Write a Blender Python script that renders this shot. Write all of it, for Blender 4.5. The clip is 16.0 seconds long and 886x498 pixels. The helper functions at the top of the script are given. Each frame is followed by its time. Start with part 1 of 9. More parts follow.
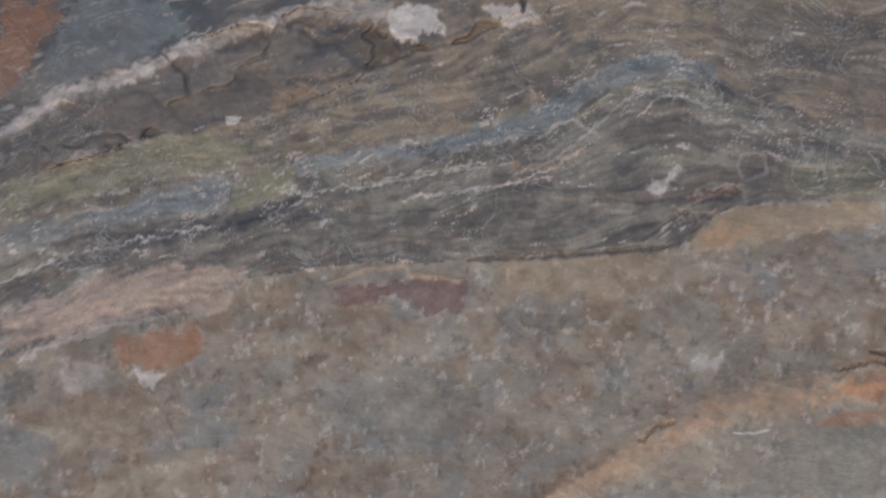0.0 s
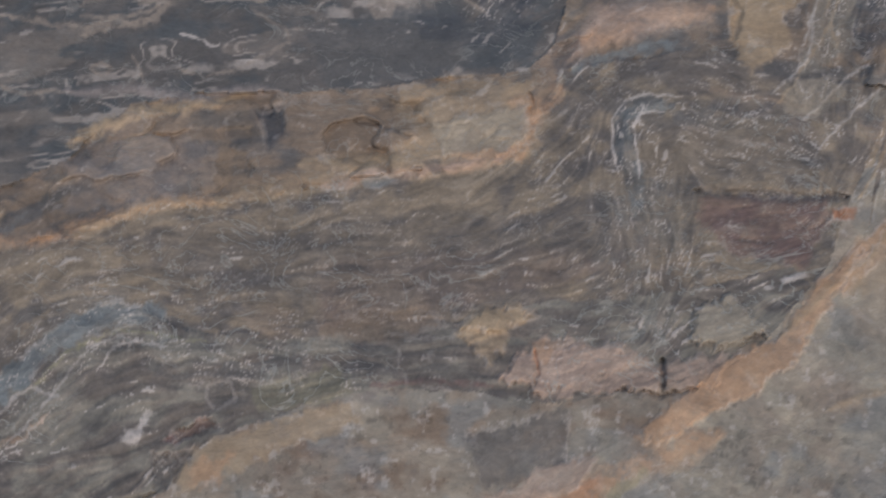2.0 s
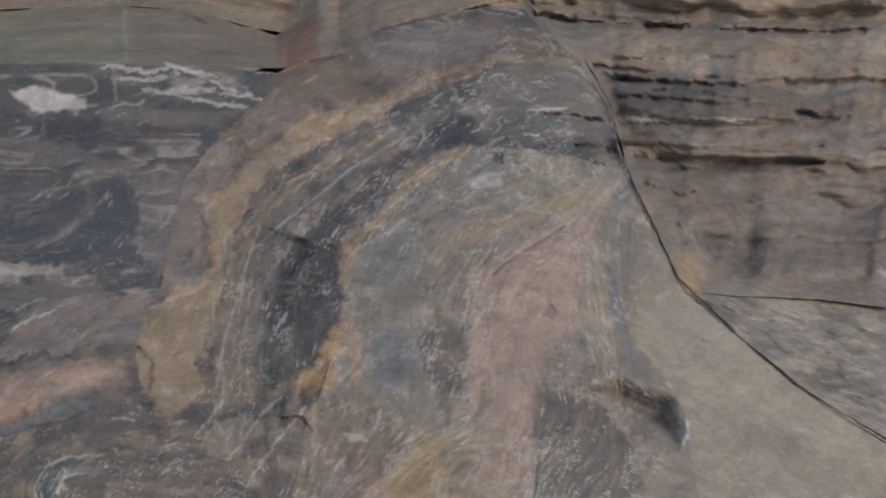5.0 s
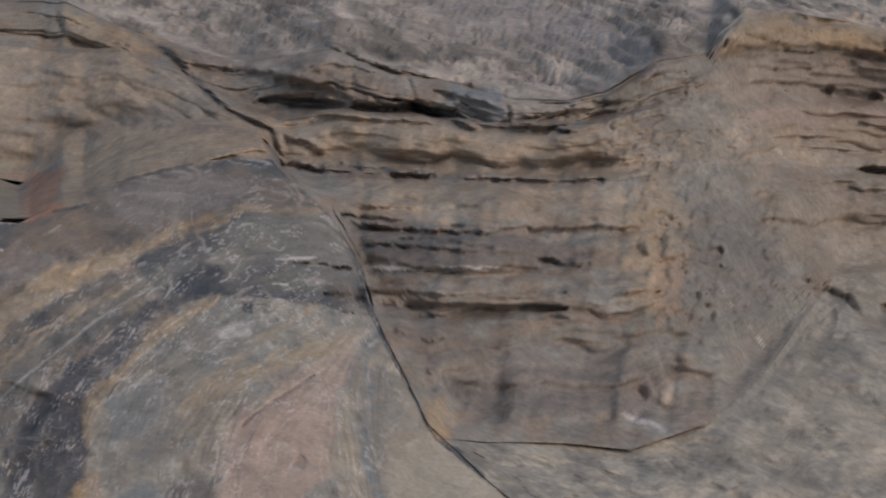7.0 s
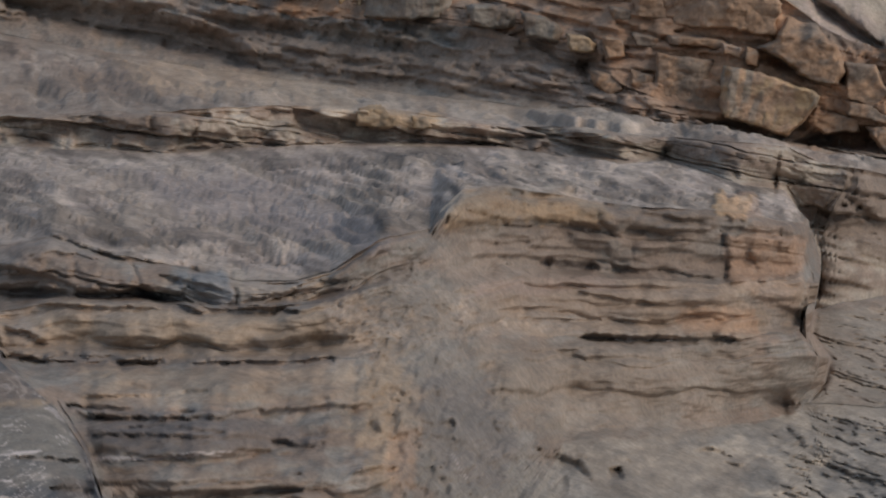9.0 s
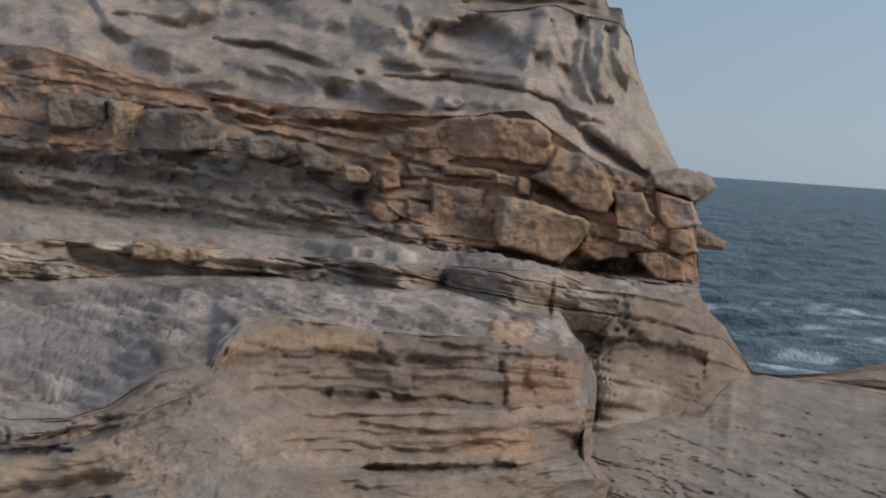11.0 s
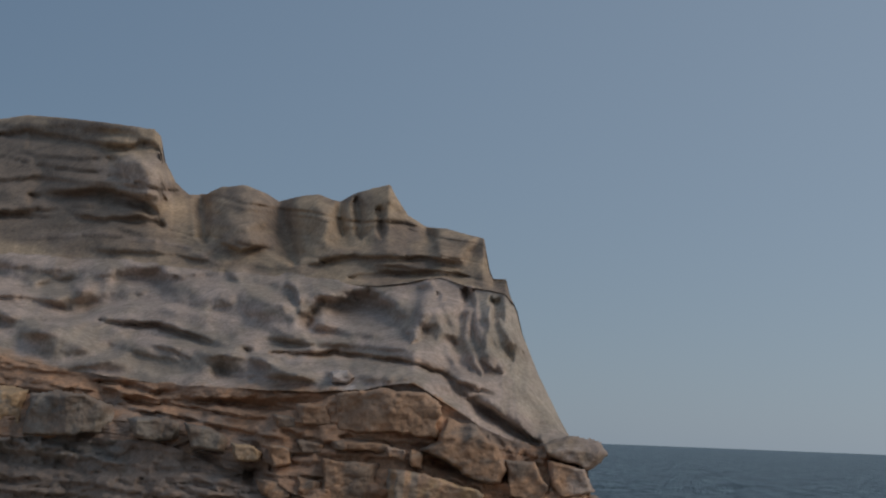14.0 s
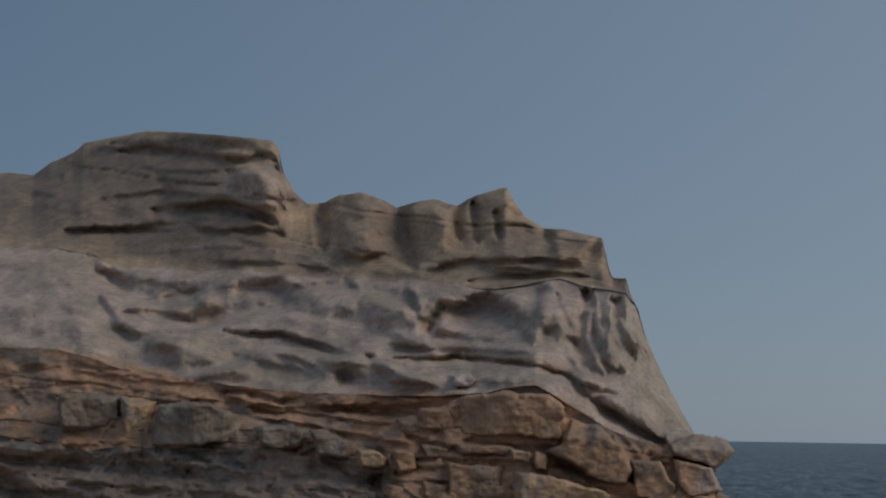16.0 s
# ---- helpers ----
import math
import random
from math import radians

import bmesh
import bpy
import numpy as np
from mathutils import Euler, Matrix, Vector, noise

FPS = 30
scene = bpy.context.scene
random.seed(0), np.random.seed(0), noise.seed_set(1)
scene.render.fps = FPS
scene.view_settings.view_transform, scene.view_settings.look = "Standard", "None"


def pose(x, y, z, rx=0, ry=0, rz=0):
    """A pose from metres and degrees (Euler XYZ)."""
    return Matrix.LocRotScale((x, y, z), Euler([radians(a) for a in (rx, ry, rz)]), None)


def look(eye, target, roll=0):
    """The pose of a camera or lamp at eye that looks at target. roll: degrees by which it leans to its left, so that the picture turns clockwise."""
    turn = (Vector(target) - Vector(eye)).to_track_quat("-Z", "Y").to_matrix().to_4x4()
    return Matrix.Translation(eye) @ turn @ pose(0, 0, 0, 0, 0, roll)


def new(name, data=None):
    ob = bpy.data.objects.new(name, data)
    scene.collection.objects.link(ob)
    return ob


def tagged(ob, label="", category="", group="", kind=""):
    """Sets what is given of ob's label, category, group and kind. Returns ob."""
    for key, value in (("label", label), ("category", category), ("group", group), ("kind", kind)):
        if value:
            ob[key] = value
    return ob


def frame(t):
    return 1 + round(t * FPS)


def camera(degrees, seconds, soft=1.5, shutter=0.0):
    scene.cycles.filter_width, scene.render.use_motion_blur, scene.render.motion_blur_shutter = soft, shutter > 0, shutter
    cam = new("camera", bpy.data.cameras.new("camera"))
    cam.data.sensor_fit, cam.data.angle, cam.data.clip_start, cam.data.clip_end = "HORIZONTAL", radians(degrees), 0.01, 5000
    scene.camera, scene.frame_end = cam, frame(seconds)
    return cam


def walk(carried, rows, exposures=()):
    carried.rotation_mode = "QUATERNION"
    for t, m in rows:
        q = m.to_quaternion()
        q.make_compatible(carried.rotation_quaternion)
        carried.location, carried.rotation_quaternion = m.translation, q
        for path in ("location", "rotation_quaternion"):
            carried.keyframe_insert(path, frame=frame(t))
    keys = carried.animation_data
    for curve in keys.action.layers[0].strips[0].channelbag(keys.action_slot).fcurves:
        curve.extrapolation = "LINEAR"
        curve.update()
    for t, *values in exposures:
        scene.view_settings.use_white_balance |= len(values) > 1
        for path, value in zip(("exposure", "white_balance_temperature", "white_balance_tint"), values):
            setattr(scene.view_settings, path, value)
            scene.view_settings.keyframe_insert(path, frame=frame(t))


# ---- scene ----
EYE = 1.6
cam = camera(30.0, 16.0, soft=2.0)
# seconds, turn, tilt, lean (degrees): one standing pan from the rock at the feet up to the skyline
ROWS = [
    (0, 72.12, -41.89, -1.24),
    (0.5, 66.79, -40.49, -0.51),
    (1, 61.58, -39.38, -0.06),
    (1.5, 55.94, -36.92, 0.12),
    (2, 48.8, -33.71, 0.81),
    (2.5, 45.96, -31.58, 0.54),
    (3, 40.82, -28.95, 1.2),
    (3.5, 36.7, -27.28, 2.06),
    (4, 33.84, -25.35, 2.79),
    (4.5, 30.39, -23.07, 2.92),
    (5, 26.94, -20.95, 2.86),
    (5.2, 25.64, -20.37, 2.67),
    (7.3, 17.1, -13.81, 4.7),
    (7.5, 16.3, -12.81, 4.36),
    (8, 14.45, -11.34, 4.11),
    (8.5, 11.8, -9.76, 4.02),
    (9, 9.22, -8.27, 4.38),
    (9.5, 6.18, -7.19, 4.72),
    (10, 4.1, -4.8, 4.1),
    (10.2, 3.48, -4.65, 4.25),
    (12.3, 0.63, 0.63, 3.15),
    (12.5, 0.68, 1.02, 3.03),
    (13, -0, 2.45, 2.87),
    (13.5, -0.97, 4.47, 2.47),
    (14, -1.41, 6.43, 2.24),
    (14.5, -0.06, 6.13, 1.79),
    (15, 1.14, 6.48, 1.38),
    (15.5, 1.97, 6.53, 1.59),
    (16, 2.71, 6.41, 0.9),
]
walk(cam, [(t, pose(0, 0, EYE, 90 + tilt, 0, turn) @ pose(0, 0, 0, 0, 0, lean)) for t, turn, tilt, lean in ROWS],
     [(0.0, -0.24), (3.5, -0.24), (5.0, -0.42), (8.5, -0.40), (10.0, -0.38), (12.5, -0.36), (13.5, -0.62), (14.5, -1.0), (16.0, -1.05)])

# ---- world, sun ----
world = bpy.data.worlds.new("sky")
scene.world = world
world.use_nodes = True
wn = world.node_tree.nodes
sky = wn.new("ShaderNodeTexSky")
sky.sky_type = "NISHITA"
sky.sun_disc = False
sky.sun_elevation = radians(35)
sky.sun_rotation = radians(113.6)
sky.altitude = 0
sky.air_density, sky.dust_density, sky.ozone_density = 1.0, 0.4, 2.2
haze = wn.new("ShaderNodeMix")  # sea haze over the clear sky
haze.data_type = "RGBA"
haze.inputs[0].default_value = 0.8
way = wn.new("ShaderNodeTexCoord")
sunward = wn.new("ShaderNodeVectorMath")
sunward.operation = "DOT_PRODUCT"
sunward.inputs[1].default_value = (0.92, -0.40, -0.35)
world.node_tree.links.new(way.outputs["Generated"], sunward.inputs[0])
glow = wn.new("ShaderNodeMapRange")
glow.inputs["From Min"].default_value, glow.inputs["From Max"].default_value = -0.75, 0.05
world.node_tree.links.new(sunward.outputs["Value"], glow.inputs["Value"])
veil = wn.new("ShaderNodeMix")
veil.data_type = "RGBA"
veil.inputs[6].default_value, veil.inputs[7].default_value = (1.54, 2.34, 3.45, 1), (3.98, 4.96, 6.15, 1)
world.node_tree.links.new(glow.outputs[0], veil.inputs[0])
world.node_tree.links.new(veil.outputs[2], haze.inputs[7])
world.node_tree.links.new(sky.outputs[0], haze.inputs[6])
world.node_tree.links.new(haze.outputs[2], wn["Background"].inputs[0])
wn["Background"].inputs[1].default_value = 0.13
sun = new("sun", bpy.data.lights.new("sun", "SUN"))
sun.data.energy, sun.data.angle, sun.data.color = 1.85, radians(36), (1.0, 0.85, 0.685)
sun.matrix_world = look((24, -10.5, 21), (0, 0, 0))


# ---- numbers: smooth noise, curves, regions ----
def lin(r, g, b, gain=1.0):
    """Linear colour from an eight-bit one."""
    return tuple(gain * ((c / 255 + 0.055) / 1.055) ** 2.4 for c in (r, g, b))


def lattice(ix, iy, iz, seed):
    h = (ix * 374761393 + iy * 668265263 + iz * 2147483647 + seed * 974711) & 0xFFFFFFFF
    h = ((h ^ (h >> 13)) * 1274126177) & 0xFFFFFFFF
    h = ((h ^ (h >> 16)) * 2246822519) & 0xFFFFFFFF
    return ((h ^ (h >> 15)) & 0xFFFFFF) / 0xFFFFFF * 2 - 1


def grain(x, y, z, seed=0):
    """Value noise, -1 to 1."""
    fx, fy, fz = np.floor(x), np.floor(y), np.floor(z)
    ix, iy, iz = fx.astype(np.int64), fy.astype(np.int64), fz.astype(np.int64)
    tx, ty, tz = x - fx, y - fy, z - fz
    tx, ty, tz = (t * t * t * (t * (t * 6 - 15) + 10) for t in (tx, ty, tz))
    out = 0
    for dx in (0, 1):
        for dy in (0, 1):
            for dz in (0, 1):
                w = (tx if dx else 1 - tx) * (ty if dy else 1 - ty) * (tz if dz else 1 - tz)
                out = out + w * lattice(ix + dx, iy + dy, iz + dz, seed)
    return out


def fbm(x, y, z, octaves=4, seed=0, gain=0.5):
    total, amp, norm = 0, 1.0, 0
    for o in range(octaves):
        total = total + amp * grain(x * 2 ** o, y * 2 ** o, z * 2 ** o, seed + o)
        norm += amp
        amp *= gain
    return total / norm


def cells(x, y, seed=0):
    """Worley cells in a plane: distance to the nearest joint, and a random number for each cell."""
    fx, fy = np.floor(x), np.floor(y)
    near = np.full(x.shape, 9.0)
    second = np.full(x.shape, 9.0)
    which = np.zeros(x.shape)
    for dx in (-1, 0, 1):
        for dy in (-1, 0, 1):
            ix, iy = (fx + dx).astype(np.int64), (fy + dy).astype(np.int64)
            px = ix + 0.5 + 0.42 * lattice(ix, iy, ix * 0, seed)
            py = iy + 0.5 + 0.42 * lattice(ix, iy, ix * 0 + 7, seed)
            q = np.hypot(px - x, py - y)
            closer = q < near
            second = np.where(closer, near, np.minimum(second, q))
            which = np.where(closer, lattice(ix, iy, ix * 0 + 3, seed), which)
            near = np.where(closer, q, near)
    return second - near, which


def curve(points, at):
    """A smooth line through (bearing, height angle) points."""
    xs, ys = np.array(points, float).T
    xs = xs + np.arange(len(xs)) * 1e-6
    return np.interp(at, xs, ys)


def step(a, b, x):
    t = np.clip((x - a) / (b - a), 0, 1)
    return t * t * (3 - 2 * t)


def inside(poly, x, y):
    """Signed distance to a closed outline, positive inside."""
    d = np.full(x.shape, 1e9)
    odd = np.zeros(x.shape, bool)
    n = len(poly)
    for i in range(n):
        (ax, ay), (bx, by) = poly[i], poly[(i + 1) % n]
        ex, ey = bx - ax, by - ay
        t = np.clip(((x - ax) * ex + (y - ay) * ey) / (ex * ex + ey * ey + 1e-9), 0, 1)
        d = np.minimum(d, np.hypot(x - ax - t * ex, y - ay - t * ey))
        if ay != by:
            odd ^= ((ay > y) != (by > y)) & (x < (bx - ax) * (y - ay) / (by - ay) + ax)
    return np.where(odd, d, -d)


def beside(line, x, y):
    """Distance to an open line, how far along it (0 to 1) and on which side."""
    d = np.full(x.shape, 1e9)
    along, side = np.zeros(x.shape), np.ones(x.shape)
    n = len(line) - 1
    for i in range(n):
        (ax, ay), (bx, by) = line[i], line[i + 1]
        ex, ey = bx - ax, by - ay
        t = np.clip(((x - ax) * ex + (y - ay) * ey) / (ex * ex + ey * ey + 1e-9), 0, 1)
        q = np.hypot(x - ax - t * ex, y - ay - t * ey)
        along = np.where(q < d, (i + t) / n, along)
        side = np.where(q < d, np.where(ex * (y - ay) - ey * (x - ax) > 0, 1.0, -1.0), side)
        d = np.minimum(d, q)
    return d, along, side


# ---- materials ----
def node(mat, kind, **values):
    n = mat.node_tree.nodes.new("ShaderNode" + kind)
    for key, value in values.items():
        n.inputs[key.replace("_", " ")].default_value = value
    return n


def link(mat, a, b):
    mat.node_tree.links.new(a, b)


def mixer(mat, blend, fac, a, b):
    n = mat.node_tree.nodes.new("ShaderNodeMix")
    n.data_type, n.blend_type = "RGBA", blend
    for socket, value in ((n.inputs[0], fac), (n.inputs[6], a), (n.inputs[7], b)):
        if isinstance(value, bpy.types.NodeSocket):
            link(mat, value, socket)
        else:
            socket.default_value = value
    return n.outputs[2]


def ramp(mat, source, stops):
    n = mat.node_tree.nodes.new("ShaderNodeValToRGB")
    while len(n.color_ramp.elements) < len(stops):
        n.color_ramp.elements.new(0.5)
    for e, (p, v) in zip(n.color_ramp.elements, stops):
        e.position, e.color = p, (v, v, v, 1)
    link(mat, source, n.inputs[0])
    return n.outputs[0]


def rock_material(name, fine, bump, veins, rough=0.8, worn=False):
    """Bedded rock: lithology colour from the mesh, laminae along the bedding, grain, pale mineral veins and relief."""
    mat = bpy.data.materials.new(name)
    mat.use_nodes = True
    bsdf = mat.node_tree.nodes["Principled BSDF"]
    tone = node(mat, "Attribute")
    tone.attribute_name = "tone"
    bed = node(mat, "Attribute")
    bed.attribute_name = "bed"
    geo = node(mat, "NewGeometry")
    layered = node(mat, "Attribute")
    layered.attribute_name = "layered"
    stretch = node(mat, "Mapping", Scale=(1.0, 1.0, 5.0))
    link(mat, geo.outputs["Position"], stretch.inputs[0])
    lam = node(mat, "TexNoise", Scale=fine * 0.045, Detail=7.0, Roughness=0.62, Distortion=0.4)
    link(mat, stretch.outputs[0], lam.inputs["Vector"])
    mottled = node(mat, "TexNoise", Scale=fine * 0.12, Detail=5.0, Roughness=0.65, Distortion=0.8)
    link(mat, geo.outputs["Position"], mottled.inputs["Vector"])
    grit = node(mat, "TexNoise", Scale=fine, Detail=4.0, Roughness=0.7)
    link(mat, geo.outputs["Position"], grit.inputs["Vector"])
    patchy = node(mat, "TexNoise", Scale=fine * 0.05, Detail=2.0)
    link(mat, geo.outputs["Position"], patchy.inputs["Vector"])
    turned = node(mat, "Mapping", Scale=(fine * 0.065, fine * 0.065, fine * 0.09))
    link(mat, geo.outputs["Position"], turned.inputs[0])
    agate = node(mat, "TexNoise", Scale=1.5, Detail=5.0, Roughness=0.55, Distortion=0.7)
    link(mat, turned.outputs[0], agate.inputs["Vector"])
    c = tone.outputs["Color"] if worn else mixer(mat, "MULTIPLY", layered.outputs["Fac"], tone.outputs["Color"], ramp(mat, lam.outputs[0], ((0.28, 0.62), (0.5, 1.0), (0.72, 1.3))))
    c = mixer(mat, "MULTIPLY", 0.45 if worn else 0.6, c, ramp(mat, agate.outputs[0], ((0.30, 0.72), (0.38, 0.98), (0.44, 0.84), (0.50, 1.08), (0.56, 0.92), (0.63, 1.16), (0.72, 1.0))))
    c = mixer(mat, "MULTIPLY", 0.48 if worn else 0.75, c, ramp(mat, mottled.outputs[0], ((0.25, 0.66), (0.5, 1.0), (0.75, 1.32))))
    c = mixer(mat, "MULTIPLY", 0.42 if worn else 0.65, c, ramp(mat, grit.outputs[0], ((0.3, 0.7), (0.5, 1.0), (0.7, 1.3))))
    short = node(mat, "Mapping", Scale=(1.6, 6.5, 1.0))
    link(mat, bed.outputs["Vector"], short.inputs[0])
    fleck = node(mat, "TexNoise", Scale=3.0, Detail=2.0, Roughness=0.5, Distortion=0.9)
    link(mat, short.outputs[0], fleck.inputs["Vector"])
    fl = ramp(mat, fleck.outputs[0], ((0.575, 0.0), (0.63, 1.0)))
    line = ramp(mat, agate.outputs[0], ((0.435, 0.0), (0.445, 1.0), (0.458, 0.0), (0.552, 0.0), (0.562, 1.0), (0.575, 0.0)))
    where = ramp(mat, patchy.outputs[0], ((0.42, 0.0), (0.56, 1.0)))
    both = node(mat, "Math")
    both.operation = "MAXIMUM"
    link(mat, line, both.inputs[0])
    if worn:
        both.inputs[1].default_value = 0.0
    else:
        link(mat, fl, both.inputs[1])
    many = node(mat, "Math")
    many.operation = "MULTIPLY"
    link(mat, both.outputs[0], many.inputs[0])
    link(mat, where, many.inputs[1])
    amount = node(mat, "SeparateXYZ")
    link(mat, bed.outputs["Vector"], amount.inputs[0])
    some = node(mat, "Math")
    some.operation = "MULTIPLY"
    link(mat, many.outputs[0], some.inputs[0])
    link(mat, amount.outputs[2], some.inputs[1])
    few = node(mat, "Math")
    few.operation = "MULTIPLY"
    few.inputs[1].default_value = veins
    link(mat, some.outputs[0], few.inputs[0])
    c = mixer(mat, "MIX", few.outputs[0], c, (0.42, 0.40, 0.37, 1))
    link(mat, c, bsdf.inputs["Base Color"])
    r = ramp(mat, mottled.outputs[0], ((0.3, rough - 0.12), (0.7, min(1, rough + 0.12))))
    link(mat, r, bsdf.inputs["Roughness"])
    bsdf.inputs["Specular IOR Level"].default_value = 0.35
    b1 = node(mat, "Bump", Distance=bump)
    gentle = node(mat, "Math")
    gentle.operation = "MULTIPLY"
    gentle.inputs[1].default_value = 0.45
    link(mat, layered.outputs["Fac"], gentle.inputs[0])
    if worn:
        b1.inputs["Strength"].default_value = 0.0
    else:
        link(mat, gentle.outputs[0], b1.inputs["Strength"])
    link(mat, lam.outputs[0], b1.inputs["Height"])
    b0 = node(mat, "Bump", Strength=0.3 if worn else 0.5, Distance=bump * 0.8)
    link(mat, agate.outputs[0], b0.inputs["Height"])
    link(mat, b1.outputs[0], b0.inputs["Normal"])
    b2 = node(mat, "Bump", Strength=0.4, Distance=bump * 0.6)
    link(mat, mottled.outputs[0], b2.inputs["Height"])
    link(mat, b0.outputs[0], b2.inputs["Normal"])
    b3 = node(mat, "Bump", Strength=0.3, Distance=bump * 0.12)
    link(mat, grit.outputs[0], b3.inputs["Height"])
    link(mat, b2.outputs[0], b3.inputs["Normal"])
    link(mat, b3.outputs[0], bsdf.inputs["Normal"])
    return mat


ROCK_NEAR = rock_material("folded_rock", 90.0, 0.02, 0.6, worn=True)
ROCK_LEDGE = rock_material("ledge_rock", 45.0, 0.04, 0.35)
ROCK_CLIFF = rock_material("cliff_rock", 27.0, 0.09, 0.0, 0.9)
ROCK_PALE = rock_material("pale_cliff_rock", 30.0, 0.045, 0.0, 0.92)

# ---- the beds, from the feet upwards ----
# Each bed: name, label, upper edge as (bearing, height angle) from the eye at the standing point, placed to fit the
# camera's view, how far off that edge stands (bearing, metres), bearings that are built finely, colour and second
# colour, relief: grain, laminae, joints (metres), veins, material.
G = 1.75
C = dict(
    pinkgrey=lin(125, 114, 103, G), lamgrey=lin(94, 87, 82, G), bluegrey=lin(108, 110, 110, G), ochre=lin(117, 105, 92, G),
    dark=lin(88, 83, 80, G), orange=lin(150, 121, 98, G), white=lin(172, 162, 156, G), pool=lin(80, 79, 79, G),
    beige=lin(136, 126, 113, G), slab=lin(124, 113, 104, G), sand=lin(139, 121, 101, G), brown=lin(113, 99, 87, G),
    rust=lin(146, 115, 90, G), shale_or_shade=lin(105, 93, 82, G), pale=lin(143, 128, 118, G), tan=lin(130, 114, 98, G),
    maroon=lin(104, 82, 78, G), olive=lin(116, 111, 93, G), yellow=lin(152, 126, 95, G), red=lin(140, 98, 74, G),
    pinkish=lin(146, 126, 114, G), grey=lin(112, 106, 98, G), lilac=lin(120, 111, 107, G), deep=lin(70, 69, 71, G))
FLOOR_FROM = [(-100, -54), (-48, -52), (-24, -43), (-14, -36), (-6, -30), (0, -23), (8, -17), (16, -15)]
SKYLINE = [(-100, 9), (-30, 9), (-17.91, 8.53), (-16.79, 8.49), (-16.25, 8.94), (-15.51, 9.32), (-15.15, 9.66), (-14.21, 9.9), (-13.07, 10.17), (-11.91, 10.18), (-10.35, 10.13), (-8.78, 10.03), (-8.52, 9.81), (-8.36, 9.04), (-7.95, 8.27), (-7.45, 7.9), (-6.86, 7.95), (-6.37, 8.22), (-5.59, 8.33), (-4.79, 8.06), (-4.35, 7.81), (-3.8, 8.02), (-3.01, 8.13), (-2.22, 7.92)] + [(-1.63, 8.3), (-0.51, 8.59), (-0.29, 8.18), (0.15, 7.54), (0.85, 7.16), (1.53, 7.14), (2.83, 6.84), (3.07, 5.75), (3.2, 5.46), (3.65, 5.46), (3.79, 4.93), (4.08, 4.35), (4.28, 3.58), (4.86, 2.23), (5.72, 0.6), (6.65, -0.91), (7.08, -4.37), (7.96, -5.12), (8.28, -5.48), (8.6, -6.42), (9.24, -6.64), (9.9, -6.62), (12.14, -6.26), (13.23, -5.84), (13.97, -5.88), (14.67, -6), (16, -7)]
BEDS = []


def bed(*values):
    BEDS.append(values)


bed("near_rock_slab", "tan and grey folded rock slab with orange edge", [(-100, -52), (-72, -52), (-67.06, -50.42), (-64.46, -49.32), (-62.24, -48.31), (-59.9, -46.86), (-58.1, -46.1), (-54.41, -45.54), (-53.25, -44.88), (-51.1, -44.29), (-47.6, -42.44), (-45.83, -42), (-41.31, -40.24), (-39.28, -39.38), (-36.73, -38.2), (-33.82, -34.19), (-33.06, -33.13), (-32.75, -31.09), (-31.87, -28.2), (-31.82, -32.41), (-31.56, -26.61), (-30.64, -23.62), (-30.51, -21.66), (-28.88, -19.42), (-28.78, -19.05), (-27.2, -17.61), (-26.19, -17.27), (-22.7, -17.45), (-20.63, -17.78), (-17.94, -21.83), (-15.71, -23.14), (-13.69, -24.24), (-12.14, -24.98), (-9.99, -25.78), (-7, -29)],
     None, (-72, -5), ("pinkgrey", "beige"), (0.03, 0.002, 0.0), 0.25, ROCK_NEAR, "rock slab", 0.12, 3.0, (1, 1), 0.35)
bed("smooth_rock_slab", "pinkish grey speckled smooth rock slab", [(-100, -44), (-93.09, -43.49), (-91.47, -43.32), (-89.09, -43.26), (-85.11, -43.17), (-82.38, -42.81), (-81.25, -42.44), (-79.12, -42.33), (-74.36, -42.36), (-70.91, -42.31), (-63.85, -41.75), (-61.28, -41.53), (-60.38, -40.68), (-59.01, -39.87), (-57.56, -39.63), (-55.44, -39.18), (-53.53, -38.73), (-50.54, -38.53), (-46.79, -38.68), (-45.51, -38.96), (-43.07, -38.81), (-40.74, -38.23), (-36.96, -37.27), (-34.74, -35.93), (-20, -44), (-7, -60)],
     None, (-95, -27), ("pinkgrey", "brown"), (0.035, 0.002, 0.0), 0.05, ROCK_NEAR, "rock slab", 0.15, 3.0, (1, 1), 0.06)
bed("laminated_rock_bed", "dark grey laminated folded rock bed with pale veins", [(-100, -42), (-91.75, -39.65), (-88.04, -39.62), (-84.23, -39.27), (-81.19, -39.02), (-78.61, -38.45), (-75.37, -38.44), (-70.62, -37.98), (-67.93, -37.18), (-65.58, -35.95), (-63.74, -35.2), (-62.09, -35.2), (-60.13, -35.82), (-58.37, -36.52), (-57.5, -36.4), (-55.97, -36.74), (-54.33, -36.69), (-49.51, -36.13), (-48.05, -36.24), (-44.12, -35.32), (-41.34, -35.2), (-37.69, -34.3), (-34.41, -33.28), (-20, -44), (-7, -60)],
     None, (-95, -27), ("lamgrey", "grey"), (0.03, 0.012, 0.0), 0.9, ROCK_NEAR, "rock bed", 0.15, 3.5, (1, 1), 0.85)
